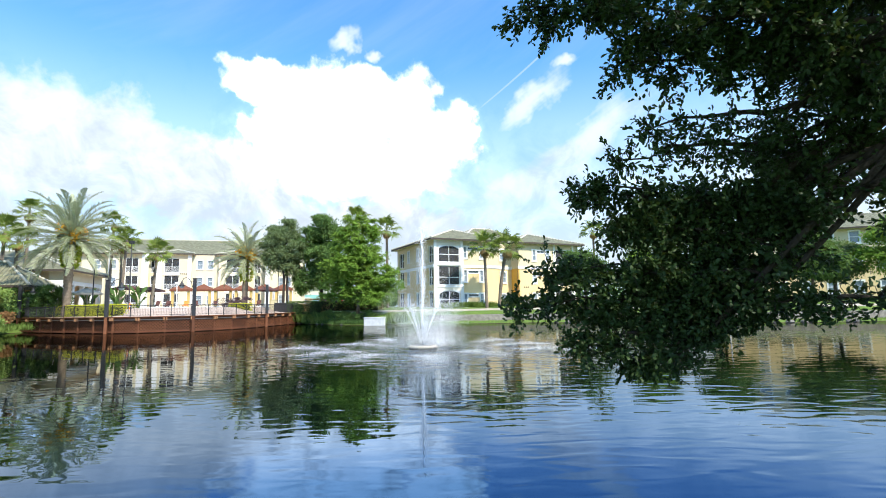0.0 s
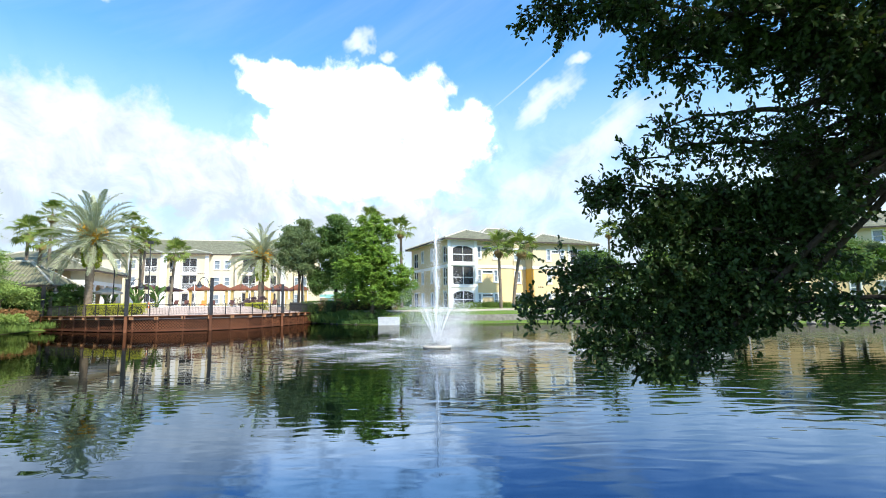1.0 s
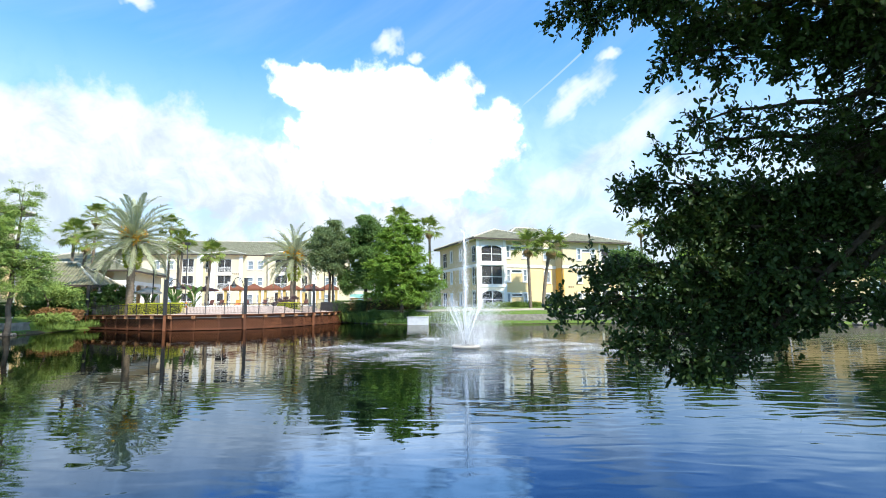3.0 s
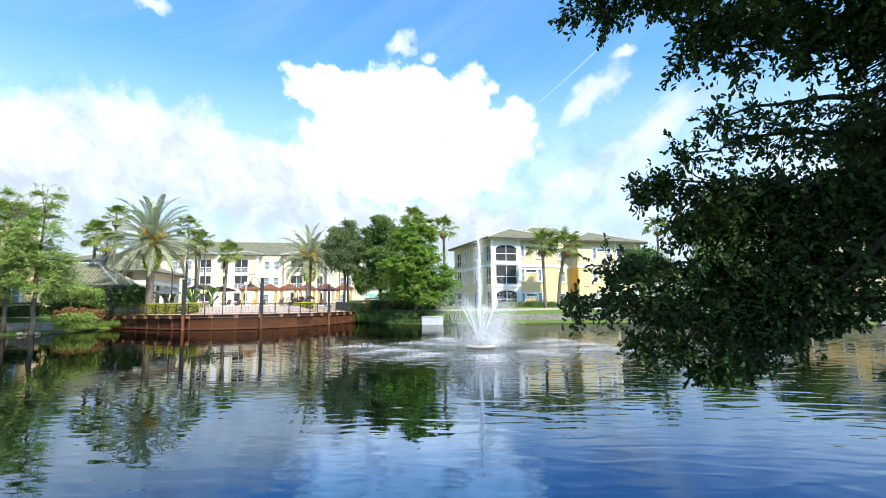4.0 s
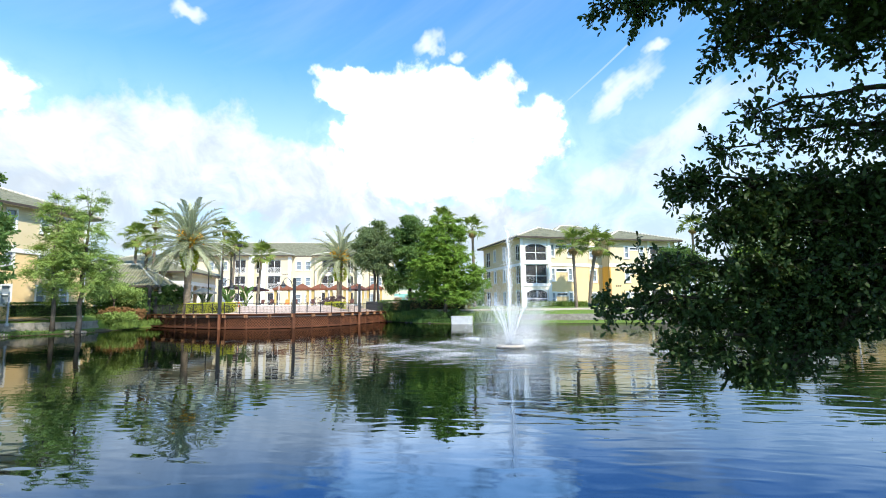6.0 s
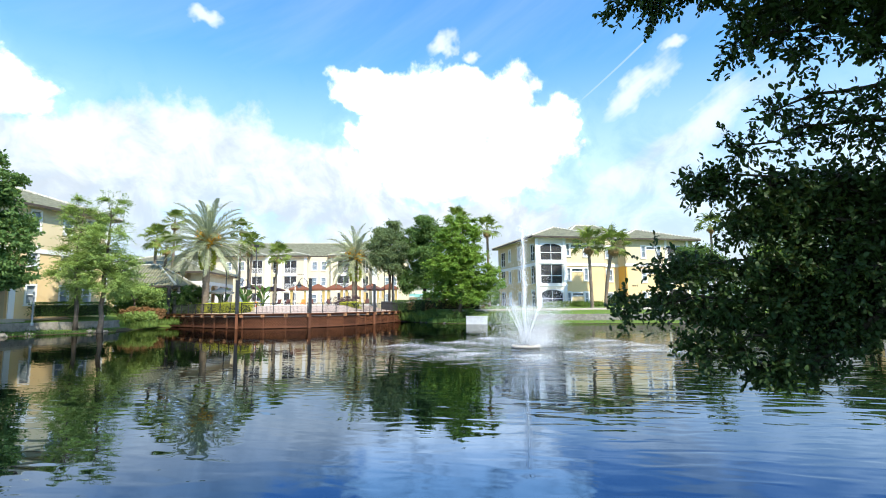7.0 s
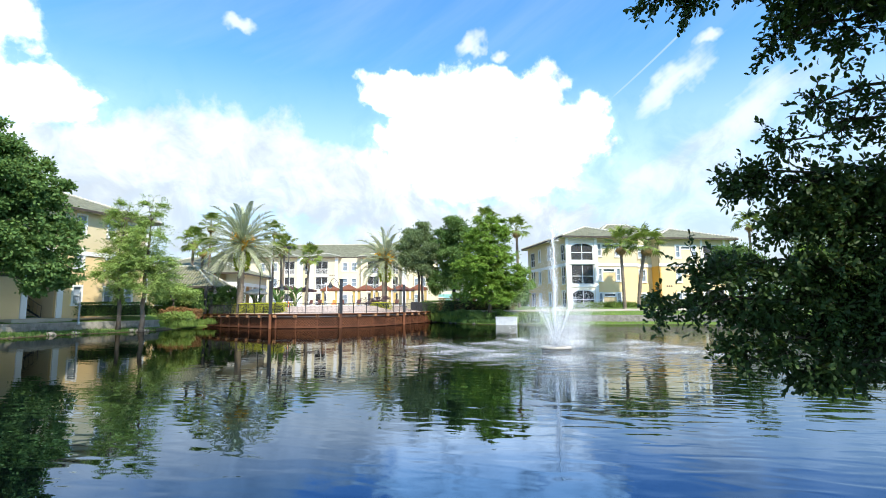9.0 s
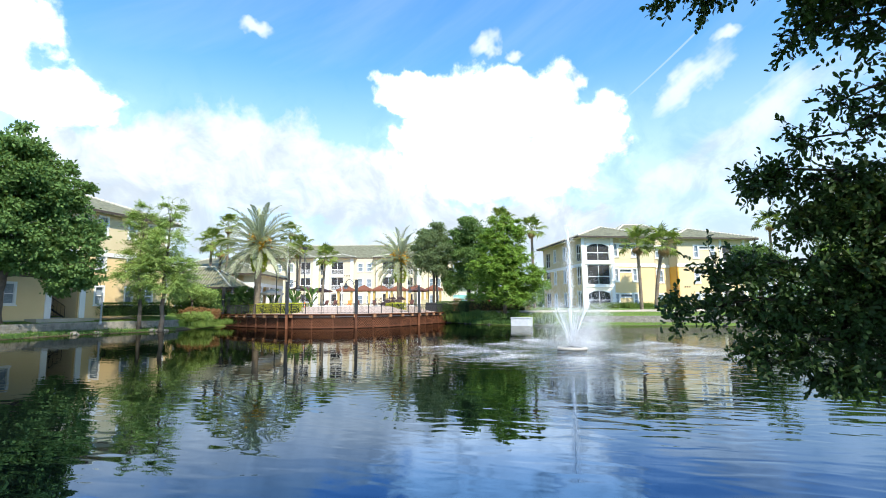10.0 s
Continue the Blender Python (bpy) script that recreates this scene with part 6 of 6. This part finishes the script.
    # thin haze of the finest drops: nested skirts of spray round the jets
    for k, (r0, r1, top) in enumerate(((0.2, 1.0, 2.1), (0.3, 1.5, 2.0), (0.4, 1.9, 2.6))):
        bm = bmesh.new()
        rows = []
        for i in range(13):
            f = i / 12
            wide = r0 + (r1 - r0) * f ** 0.8
            rows.append([bm.verts.new((math.cos(a) * wide * (1 + 0.08 * math.sin(3 * a + k)), math.sin(a) * wide, 0.03 + top * f))
                         for a in [q * math.tau / 28 for q in range(28)]])
        for a, b in zip(rows, rows[1:]):
            for q in range(28):
                bm.faces.new((a[q], a[(q + 1) % 28], b[(q + 1) % 28], b[q])).smooth = True
        part("haze", bm, haze_skirt("spray_haze", top, 0.13 - 0.03 * k), t)["kind"] = "stuff"
    # streaks of foam where the drops come down
    for k in range(11):
        ang = k * math.tau / 11 + 0.25
        rad = 4.4 + 0.9 * math.sin(k * 2.7)
        m = 2600
        u, w = rng.normal(size=m), rng.normal(size=m)
        cx, cy = rad * math.cos(ang), rad * math.sin(ang)
        px, py = cx + math.cos(ang) * u * 0.75, cy + math.sin(ang) * u * 0.75
        px, py = px - math.sin(ang) * w * 0.34, py + math.cos(ang) * w * 0.34
        at = np.stack([px, py, 0.008 + np.abs(rng.normal(size=m)) * 0.1 * np.exp(-u * u)], 1)
        drops("splash", rng, at, 0.0042, (1.6, 1.6, 0.8), FOAM, t)


build_fountain()

# ---- things on the terrace and banks ----


def umbrella(x, y, z, mat, wide, tall, label):
    t = thing("parasol", label, "parasol", x, y, z, 16.6, "parasols by the pool")
    part("pole", tube(bmesh.new(), [(0, 0, 0.0), (0, 0, tall)], [0.025, 0.025], 8), STEEL, t)
    bm = bmesh.new()
    n = 8
    tip = [bm.verts.new((0, 0, tall + dz)) for dz in (0.02, -0.02)]
    up = [bm.verts.new((wide * math.cos(i * math.tau / n), wide * math.sin(i * math.tau / n), tall - 0.5)) for i in range(n)]
    hem = [bm.verts.new((wide * math.cos(i * math.tau / n), wide * math.sin(i * math.tau / n), tall - 0.68)) for i in range(n)]
    for i in range(n):
        j = (i + 1) % n
        bm.faces.new((tip[0], up[i], up[j]))
        bm.faces.new((up[i], hem[i], hem[j], up[j]))
    part("canopy", bm, mat, t)
    part("foot", tube(bmesh.new(), [(0, 0, 0), (0, 0, 0.08)], [0.26, 0.22], 14), CONCRETE, t)


umbrella(-35.9, 50.9, DECK + 0.1, CANVAS_GREY, 1.45, 2.75, "open grey canvas parasol on the terrace")
umbrella(-41.4, 66.0, POOL_Z, CANVAS_DARK, 1.9, 3.2, "open dark maroon parasol beside the pool")
umbrella(-38.8, 66.9, POOL_Z, CANVAS_DARK, 1.8, 2.9, "open dark maroon parasol beside the pool")
umbrella(-25.0, 71.5, POOL_Z, CANVAS_DARK, 1.6, 2.9, "open dark maroon parasol beside the pool")


def build_cabanas():
    """A row of poolside cabanas, each with four posts, drapes and a peaked canvas roof."""
    first = None
    for k in range(6):
        x = -40.2 + k * 2.78
        y = 74.3 + k * 0.83
        if first is None:
            t = thing("cabana", "poolside cabana with peaked brown canvas roof and yellow drapes", "cabana", x, y, POOL_Z, 16.6, "cabanas beside the pool")
            for px in (0.06, 2.74):
                for py in (0.06, 2.6):
                    part("post", boxes((px - 0.05, px + 0.05, py - 0.05, py + 0.05, 0, 2.85), bevel=0.01), WHITE, t)
            bm = bmesh.new()
            c = [bm.verts.new(v) for v in ((-0.08, -0.1, 2.85), (2.88, -0.1, 2.85), (2.88, 2.8, 2.85), (-0.08, 2.8, 2.85))]
            ap = bm.verts.new((1.4, 1.35, 3.7))
            lo = [bm.verts.new(v) for v in ((-0.08, -0.1, 2.6), (2.88, -0.1, 2.6), (2.88, 2.8, 2.6), (-0.08, 2.8, 2.6))]
            for i in range(4):
                j = (i + 1) % 4
                bm.faces.new((c[i], c[j], ap))
                bm.faces.new((lo[i], lo[j], c[j], c[i]))
            bmesh.ops.recalc_face_normals(bm, faces=bm.faces)
            part("canopy", bm, CANVAS_BROWN, t, "brown canvas roof")
            for x0, x1 in ((0.12, 0.55), (2.25, 2.68)):
                bm = bmesh.new()
                n = 14
                top, bot = [], []
                for i in range(n + 1):
                    px = x0 + (x1 - x0) * i / n
                    py = 0.12 + 0.07 * math.sin(i * 2.1)
                    top.append(bm.verts.new((px, py, 2.75)))
                    bot.append(bm.verts.new((px, py, 0.08)))
                for i in range(n):
                    bm.faces.new((top[i], top[i + 1], bot[i + 1], bot[i]))
                part("drape", bm, DRAPE, t, "yellow canvas drape")
            first = t
        else:
            copy_thing(first, pose(x, y, POOL_Z, 0, 0, 16.6))


DRAPE = surface("yellow_canvas", (0.66, 0.54, 0.24), (0.74, 0.62, 0.3), 2, 0.9, 0.2, 30)
build_cabanas()


def lounge_chair(x, y, turn, mat, label):
    t = thing("lounge_chair", label, "chair", x, y, POOL_Z, turn, "pool chairs")
    part("seat", boxes((-0.3, 0.3, -0.6, 0.35, 0.36, 0.44), bevel=0.02), mat, t)
    ob = part("backrest", boxes((-0.3, 0.3, -0.04, 0.04, 0.0, 0.75), bevel=0.02), mat, t)
    set_at(ob, pose(0, 0.36, 0.42, -28, 0, 0))
    for lx in (-0.27, 0.27):
        for ly in (-0.52, 0.3):
            part("leg", boxes((lx - 0.02, lx + 0.02, ly - 0.02, ly + 0.02, 0, 0.36)), IRON, t)


for k, (cx, cy, cm) in enumerate(((-37.0, 72.6, CONE), (-35.6, 72.9, CANVAS_DARK), (-33.0, 73.6, CANVAS_DARK), (-30.4, 74.4, CANVAS_DARK), (-27.6, 75.2, CANVAS_DARK), (-39.8, 70.0, CANVAS_DARK), (-38.4, 70.4, CANVAS_DARK))):
    lounge_chair(cx, cy, 16 + 20 * math.sin(k), cm, "orange pool lounge chair" if cm is CONE else "dark maroon pool lounge chair")


def traffic_cone(x, y):
    t = thing("traffic_cone", "small orange traffic cone standing on the terrace", "cone", x, y, 1.75, 10)
    part("foot", boxes((-0.2, 0.2, -0.2, 0.2, 0, 0.04), bevel=0.01), CONE, t)
    part("body", tube(bmesh.new(), [(0, 0, 0.04), (0, 0, 0.85)], [0.15, 0.03], 14), CONE, t)
    part("collar", tube(bmesh.new(), [(0, 0, 0.42), (0, 0, 0.58)], [0.102, 0.074], 14), WHITE, t, "white reflecting band")


traffic_cone(-31.2, 50.4)


def light_pole(x, y, z, tall, mat, label, head=True, r=0.06):
    t = thing("light_pole", label, "pole", x, y, z, 16.6)
    part("shaft", tube(bmesh.new(), [(0, 0, -0.1), (0, 0, 0.12), (0, 0, 0.14), (0, 0, tall)], [r * 1.8, r * 1.8, r, r * 0.8], 10), mat, t)
    if head:
        part("head", boxes((-0.25, 0.25, -0.12, 0.12, tall, tall + 0.28), bevel=0.03), mat, t)


light_pole(-31.2, 50.2, DECK, 7.2, IRON, "tall thin black light pole on the terrace")
light_pole(-34.6, 49.9, DECK, 4.8, IRON, "thin black light pole beside the club house", False)
light_pole(-45.6, 68.6, POOL_Z, 9.8, STEEL, "tall pale grey light pole behind the pool", False, 0.1)
light_pole(-26.0, 66.0, POOL_Z, 5.8, IRON, "tall thin black light pole beside the pool")
light_pole(-21.6, 66.0, DECK, 5.5, IRON, "thin black light pole beside the oak")
light_pole(-20.6, 67.0, DECK, 4.9, STEEL, "thin grey light pole beside the oak")
light_pole(-37.4, 30.9, 0.8, 2.4, STEEL, "short grey metal sign post on the bank", False, 0.07)
light_pole(27.2, 48.6, 1.2, 2.4, STEEL, "short grey metal post on the far bank", False, 0.07)
light_pole(-36.4, 69.0, POOL_Z, 3.3, WHITE, "white outdoor shower post beside the pool", True, 0.05)


def cabinet(name, label, x, y, z, turn, w, d, h, mat, door=True):
    t = thing(name, label, "cabinet", x, y, z, turn)
    part("body", boxes((-w / 2, w / 2, -d / 2, d / 2, 0, h), bevel=0.03), mat, t)
    part("lid", boxes((-w / 2 - 0.04, w / 2 + 0.04, -d / 2 - 0.04, d / 2 + 0.04, h, h + 0.06), bevel=0.015), mat, t)
    if door:
        part("door", boxes((-w / 2 + 0.08, w / 2 - 0.08, -d / 2 - 0.02, -d / 2 - 0.002, 0.1, h - 0.1)), mat, t)


t = thing("pump_house", "white concrete box standing in the water at the bank", "box", -6.85, 50.3, -0.3, 2)
part("body", boxes((-1.02, 1.02, -0.5, 0.5, 0, 1.02), bevel=0.03), PUMP, t)
part("lid", boxes((-1.06, 1.06, -0.54, 0.54, 1.02, 1.1), bevel=0.02), PUMP, t)
cabinet("utility_cabinet", "beige electrical cabinet behind the railing", -20.9, 62.4, DECK, 10, 0.75, 0.6, 1.55, ELECTRIC)
cabinet("utility_cabinet", "beige electrical cabinet beside the oak stems", -16.6, 62.8, 1.35, 10, 0.7, 0.6, 1.6, ELECTRIC)
cabinet("air_conditioner", "grey air conditioning unit beside the yellow house", 10.2, 63.0, 1.5, 21.7, 0.8, 0.8, 0.8, STEEL, False)

# the dark netted fence beside the oak
t = thing("screen_fence", "dark green netted fence panel at the end of the dock", "fence", -20.3, 60.9, DECK, 20)
for k in range(5):
    part("post", boxes((k * 0.68 - 0.03, k * 0.68 + 0.03, -0.03, 0.03, 0, 1.25)), IRON, t)
part("netting", boxes((0, 2.72, 0.031, 0.04, 0.05, 1.2)), IRON, t)
t = thing("screen_fence", "black iron gate and fence in front of the shrubs", "fence", -40.0, 47.6, DECK, -30)
for k in range(16):
    part("picket", boxes((k * 0.15 - 0.012, k * 0.15 + 0.012, -0.012, 0.012, 0.05, 1.9)), IRON, t)
for zz in (0.1, 1.7):
    part("rail", boxes((-0.05, 2.3, 0.013, 0.04, zz, zz + 0.05)), IRON, t)

# pool hand rails
for rx, ry in ((-31.4, 66.7), (-30.6, 66.9)):
    t = thing("pool_handrail", "curved white metal handrail at the pool steps", "handrail", rx, ry + 2, POOL_Z, 106)
    part("bar", tube(bmesh.new(), open3([(-0.9, 0, 0.1), (-0.8, 0, 0.8), (-0.4, 0, 1.15), (0.3, 0, 0.8), (0.7, 0, 0.2)]), [0.025] * 25, 7), WHITE, t)


def stair(x, y, z, turn):
    t = thing("outside_stair", "concrete outside stair with black iron rails at the porch", "stairs", x, y, z, turn)
    for k in range(9):
        part("step", boxes((-0.6, 0.6, k * 0.28, k * 0.28 + 0.32, k * 0.18, k * 0.18 + 0.06), bevel=0.008), CONCRETE, t)
    for sx in (-0.62, 0.62):
        part("stringer", tube(bmesh.new(), [(sx, 0, 0.0), (sx, 2.6, 1.65)], [0.07, 0.07], 6), IRON, t)
        part("handrail", tube(bmesh.new(), [(sx, 0, 0), (sx, 0, 0.95), (sx, 2.6, 2.6)], [0.025, 0.025, 0.025], 6), IRON, t)
        for k in range(1, 8):
            part("baluster", tube(bmesh.new(), [(sx, k * 0.33, k * 0.21), (sx, k * 0.33, k * 0.21 + 0.92)], [0.012, 0.012], 5), IRON, t)


stair(-42.7, 31.5, 1.22, 180)

# paved apron before the porch and the lane to the path
bm = boxes((-41.9, -39.9, 27.8, 32.4, 0.8, 1.19))
whole("pavement", bm, CONCRETE, "pale concrete apron before the porch", "path", kind="structure")

# far-off things between the trees: a teal house and two parked cars


def car(x, y, z, turn, mat, label):
    t = thing("car", label, "car", x, y, z, turn, "parked cars")
    bm = bmesh.new()
    rows = []
    for px, wz, top in ((-2.2, 0.78, 0.75), (-2.1, 0.86, 0.95), (-1.3, 0.88, 1.0), (-0.7, 0.72, 1.42), (0.7, 0.72, 1.45), (1.5, 0.86, 1.02), (2.15, 0.84, 0.95), (2.25, 0.76, 0.7)):
        rows.append([bm.verts.new(v) for v in ((px, -wz, 0.3), (px, -0.88 if wz > 0.8 else -0.86, 0.75 if top > 0.8 else top * 0.9), (px, -wz * 0.88, top), (px, wz * 0.88, top), (px, 0.88 if wz > 0.8 else 0.86, 0.75 if top > 0.8 else top * 0.9), (px, wz, 0.3))])
    for a, b in zip(rows, rows[1:]):
        for c in range(6):
            bm.faces.new((a[c], b[c], b[(c + 1) % 6], a[(c + 1) % 6]))
    bm.faces.new(rows[0])
    bm.faces.new(rows[-1])
    bmesh.ops.recalc_face_normals(bm, faces=bm.faces)
    body = part("body", bm, mat, t)
    part("side_window", boxes((-0.8, 0.9, -0.89, -0.84, 1.0, 1.32), bevel=0.02), GLASS, body)
    part("side_window", boxes((-0.8, 0.9, 0.84, 0.89, 1.0, 1.32), bevel=0.02), GLASS, body)
    for wx in (-1.35, 1.4):
        for wy in (-0.8, 0.8):
            part("wheel", tube(bmesh.new(), [(wx, wy - 0.1, 0.32), (wx, wy + 0.1, 0.32)], [0.32, 0.32], 16), TYRE, t)


car(-15.6, 84.0, 1.9, 20, CAR_PAINT, "parked silver car beyond the oak stems")
car(-16.0, 72.5, 1.75, 35, RED_PAINT, "parked red car beyond the oak stems")


def far_house(x, y, turn, length, deep, tall, mat, low, storeys, label, roof=2.4):
    h = thing("apartment_building", label, "building", x, y, 1.7, turn)
    P = pose(0, 0, 0)
    wins = [(s, s + 1.1, f * 3.0 + 0.9, f * 3.0 + 2.4) for f in range(storeys) for s in np.arange(1.2, length - 1.5, 2.6)]
    wins = [tuple(float(v) for v in q) for q in wins]
    add_wall(h, P, length, -0.6, tall, wins, mat, tall * 0.62, low)
    for q in wins:
        add_window(h, P, *q)
    add_wall(h, pose(0, deep, 0) @ SIDE, deep, -0.6, tall, [], mat, tall * 0.62, low)
    add_wall(h, pose(length, 0, 0) @ pose(0, 0, 0, 0, 0, 90), deep, -0.6, tall, [], mat, tall * 0.62, low)
    add_wall(h, pose(length, deep, 0) @ pose(0, 0, 0, 0, 0, 180), length, -0.6, tall, [], mat, tall * 0.62, low)
    hip_roof(h, 0, length, 0, deep, tall, roof)


far_house(-32, 112, 12, 9, 8, 5.0, WHITE_STUCCO, TEAL, 1, "low white and teal house far beyond the trees", 1.8)
far_house(36.0, 66.0, -22, 26, 12, 8.8, CREAM, YELLOW, 3, "three-storey yellow stucco apartment house across the pond")

# ---- the great oak whose boughs hang into view ----


def hanging_oak():
    rng = np.random.default_rng(300)
    base = np.array((8.2, 0.4, 0.2))
    t = thing("oak_tree", "near oak with dark boughs of leathery leaves hanging over the water", "tree", 8.2, 0.4, 0.2)
    part("trunk", tube(bmesh.new(), limb_line(rng, (0, 0, -0.4), (-0.5, 0.6, 3.2), 0, 7, 0.04), [0.5, 0.38, 0.34, 0.32, 0.31, 0.3, 0.3, 0.28], 14), BARK_DARK, t)
    fork = np.array((-0.5, 0.6, 3.1))
    hub = np.array((4.5, 3.7, 3.7)) - base
    leaf_at, leaf_way = [], []

    def leafy_limb(start, end, r0, r1, n, c0, c1):
        """A bough from the fork past start to end, set with clouds of twigs that thin out to the tip."""
        a, b = np.array(start) - base, np.array(end) - base
        path = limb_line(rng, fork, hub, 0.2, 3, 0.1)[:-1] + limb_line(rng, hub, a, 0.1, 3, 0.1)[:-1] + limb_line(rng, a, b, 0.05, 7, 0.12)
        m = len(path)
        part("limb", tube(bmesh.new(), path, [0.042 * (1 - i / m) ** 1.2 + 0.005 for i in range(m)], 8), BARK_DARK, t)
        bm = bmesh.new()
        for i in range(n):
            f = i / (n - 1)
            r = r0 + (r1 - r0) * f
            heart = a + (b - a) * f + rng.normal(size=3) * r * 0.2
            count = int((c0 + (c1 - c0) * f) * (0.5 + 0.3 * f))
            clumps = max(3, count // 13)
            spots = unit(rng.normal(size=(clumps, 3))) * np.array((r, r * 1.1, r * 0.72)) * rng.uniform(0.1, 0.95, (clumps, 1))
            for k in range(count):
                s = spots[k % clumps]
                foot = heart + s + rng.normal(size=3) * 0.05
                d = unit((s / r + rng.normal(size=3) * 0.6 + np.array((-0.2, 0.0, -0.25)))[None])[0]
                ln = rng.uniform(0.1, 0.24)
                q = int(rng.integers(8, 13))
                leaf_at.append(foot + d * ln * np.linspace(0.1, 1.0, q)[:, None])
                leaf_way.append(d * 0.6 + rng.normal(size=(q, 3)) * 0.6)
                if k % 2 == 0:
                    tube(bm, [tuple(heart + s * 0.2), tuple(foot), tuple(foot + d * ln)], [0.005, 0.0035, 0.0015], 3, False)
        part("twig_mass", bm, BARK_DARK, t)["kind"] = "stuff"

    leafy_limb((3.33, 3.89, 4.00), (0.74, 4.19, 4.37), 0.65, 0.13, 10, 330, 45)  # top arm
    leafy_limb((3.95, 3.75, 4.5), (2.75, 4.0, 4.3), 0.6, 0.3, 5, 420, 200)  # upper arm
    leafy_limb((5.7, 5.6, 5.3), (4.7, 6.1, 4.5), 1.0, 0.65, 4, 620, 380)  # bough behind
    leafy_limb((5.2, 5.9, 3.6), (4.6, 6.2, 3.3), 0.65, 0.45, 3, 240, 170)  # bough behind
    leafy_limb((3.03, 4.22, 3.84), (1.66, 4.34, 3.86), 0.33, 0.17, 4, 130, 55)  # second arm
    leafy_limb((3.73, 4.12, 3.72), (3.40, 4.63, 3.09), 0.81, 0.47, 4, 430, 260)  # flank
    leafy_limb((3.87, 4.34, 2.74), (3.24, 4.63, 2.52), 0.6, 0.43, 4, 140, 110)  # flank
    leafy_limb((3.22, 4.59, 3.24), (1.71, 4.61, 3.09), 0.25, 0.10, 5, 55, 32)  # hanging spray
    leafy_limb((3.03, 4.50, 3.48), (1.94, 4.55, 3.36), 0.21, 0.11, 4, 42, 28)  # hanging spray
    leafy_limb((3.20, 4.64, 2.60), (1.36, 4.73, 2.85), 0.34, 0.08, 8, 210, 45)  # upper tier
    leafy_limb((3.2, 4.5, 2.25), (1.62, 4.75, 2.5), 0.28, 0.1, 10, 90, 45)  # middle tier
    leafy_limb((3.05, 4.5, 1.95), (1.06, 4.78, 2.06), 0.24, 0.06, 10, 90, 40)  # lower tier
    leafy_limb((2.78, 4.75, 1.83), (0.73, 4.84, 1.71), 0.29, 0.06, 8, 260, 38)  # low tier
    leafy_limb((2.51, 4.78, 1.57), (1.29, 4.71, 1.37), 0.24, 0.10, 5, 190, 60)  # drooping tier
    leafy_limb((2.39, 4.72, 1.44), (1.80, 4.64, 1.25), 0.20, 0.10, 3, 110, 60)  # drooping tier
    leafy_limb((2.75, 4.7, 2.6), (1.92, 4.78, 2.5), 0.3, 0.16, 4, 220, 90)  # heart
    leafy_limb((2.65, 4.78, 2.1), (1.85, 4.82, 2.02), 0.3, 0.16, 4, 220, 90)  # heart
    leafy_limb((3.72, 4.32, 1.76), (2.83, 4.60, 1.69), 0.20, 0.11, 6, 34, 26)  # fringe
    link_mesh("foliage", broad_leaves("foliage", rng, np.vstack(leaf_at), np.vstack(leaf_way), 0.053, 0.026), NEAR_LEAF_SHADED, t, "glossy leaves, green darkened for the shade under the crown")
    # unseen crown added overhead to shade the boughs below and the near bank
    hearts = []
    for i in range(29):
        x, y = -2.5 + 2.1 * (i % 6) + rng.uniform(-0.4, 0.4), -4.0 + 2.0 * (i // 6) + rng.uniform(-0.4, 0.4)
        z = 6.9 + 0.35 * math.sin(i * 1.9)
        hearts.append((x - base[0], y - base[1], z, 1.35, 1.35, 0.65))
        if i % 3 == 0:
            part("limb", tube(bmesh.new(), limb_line(rng, fork, (x - base[0], y - base[1], z), 0.3, 6, 0.1), [0.16, 0.13, 0.1, 0.08, 0.06, 0.04, 0.02], 8), BARK_DARK, t)
    at, out = crown_points(rng, hearts, 2600, 20, 0.22, 0.1)
    link_mesh("upper_foliage", broad_leaves("upper_foliage", rng, at, out + rng.normal(size=at.shape), 0.13, 0.07), NEAR_LEAF_SHADED, t)


hanging_oak()
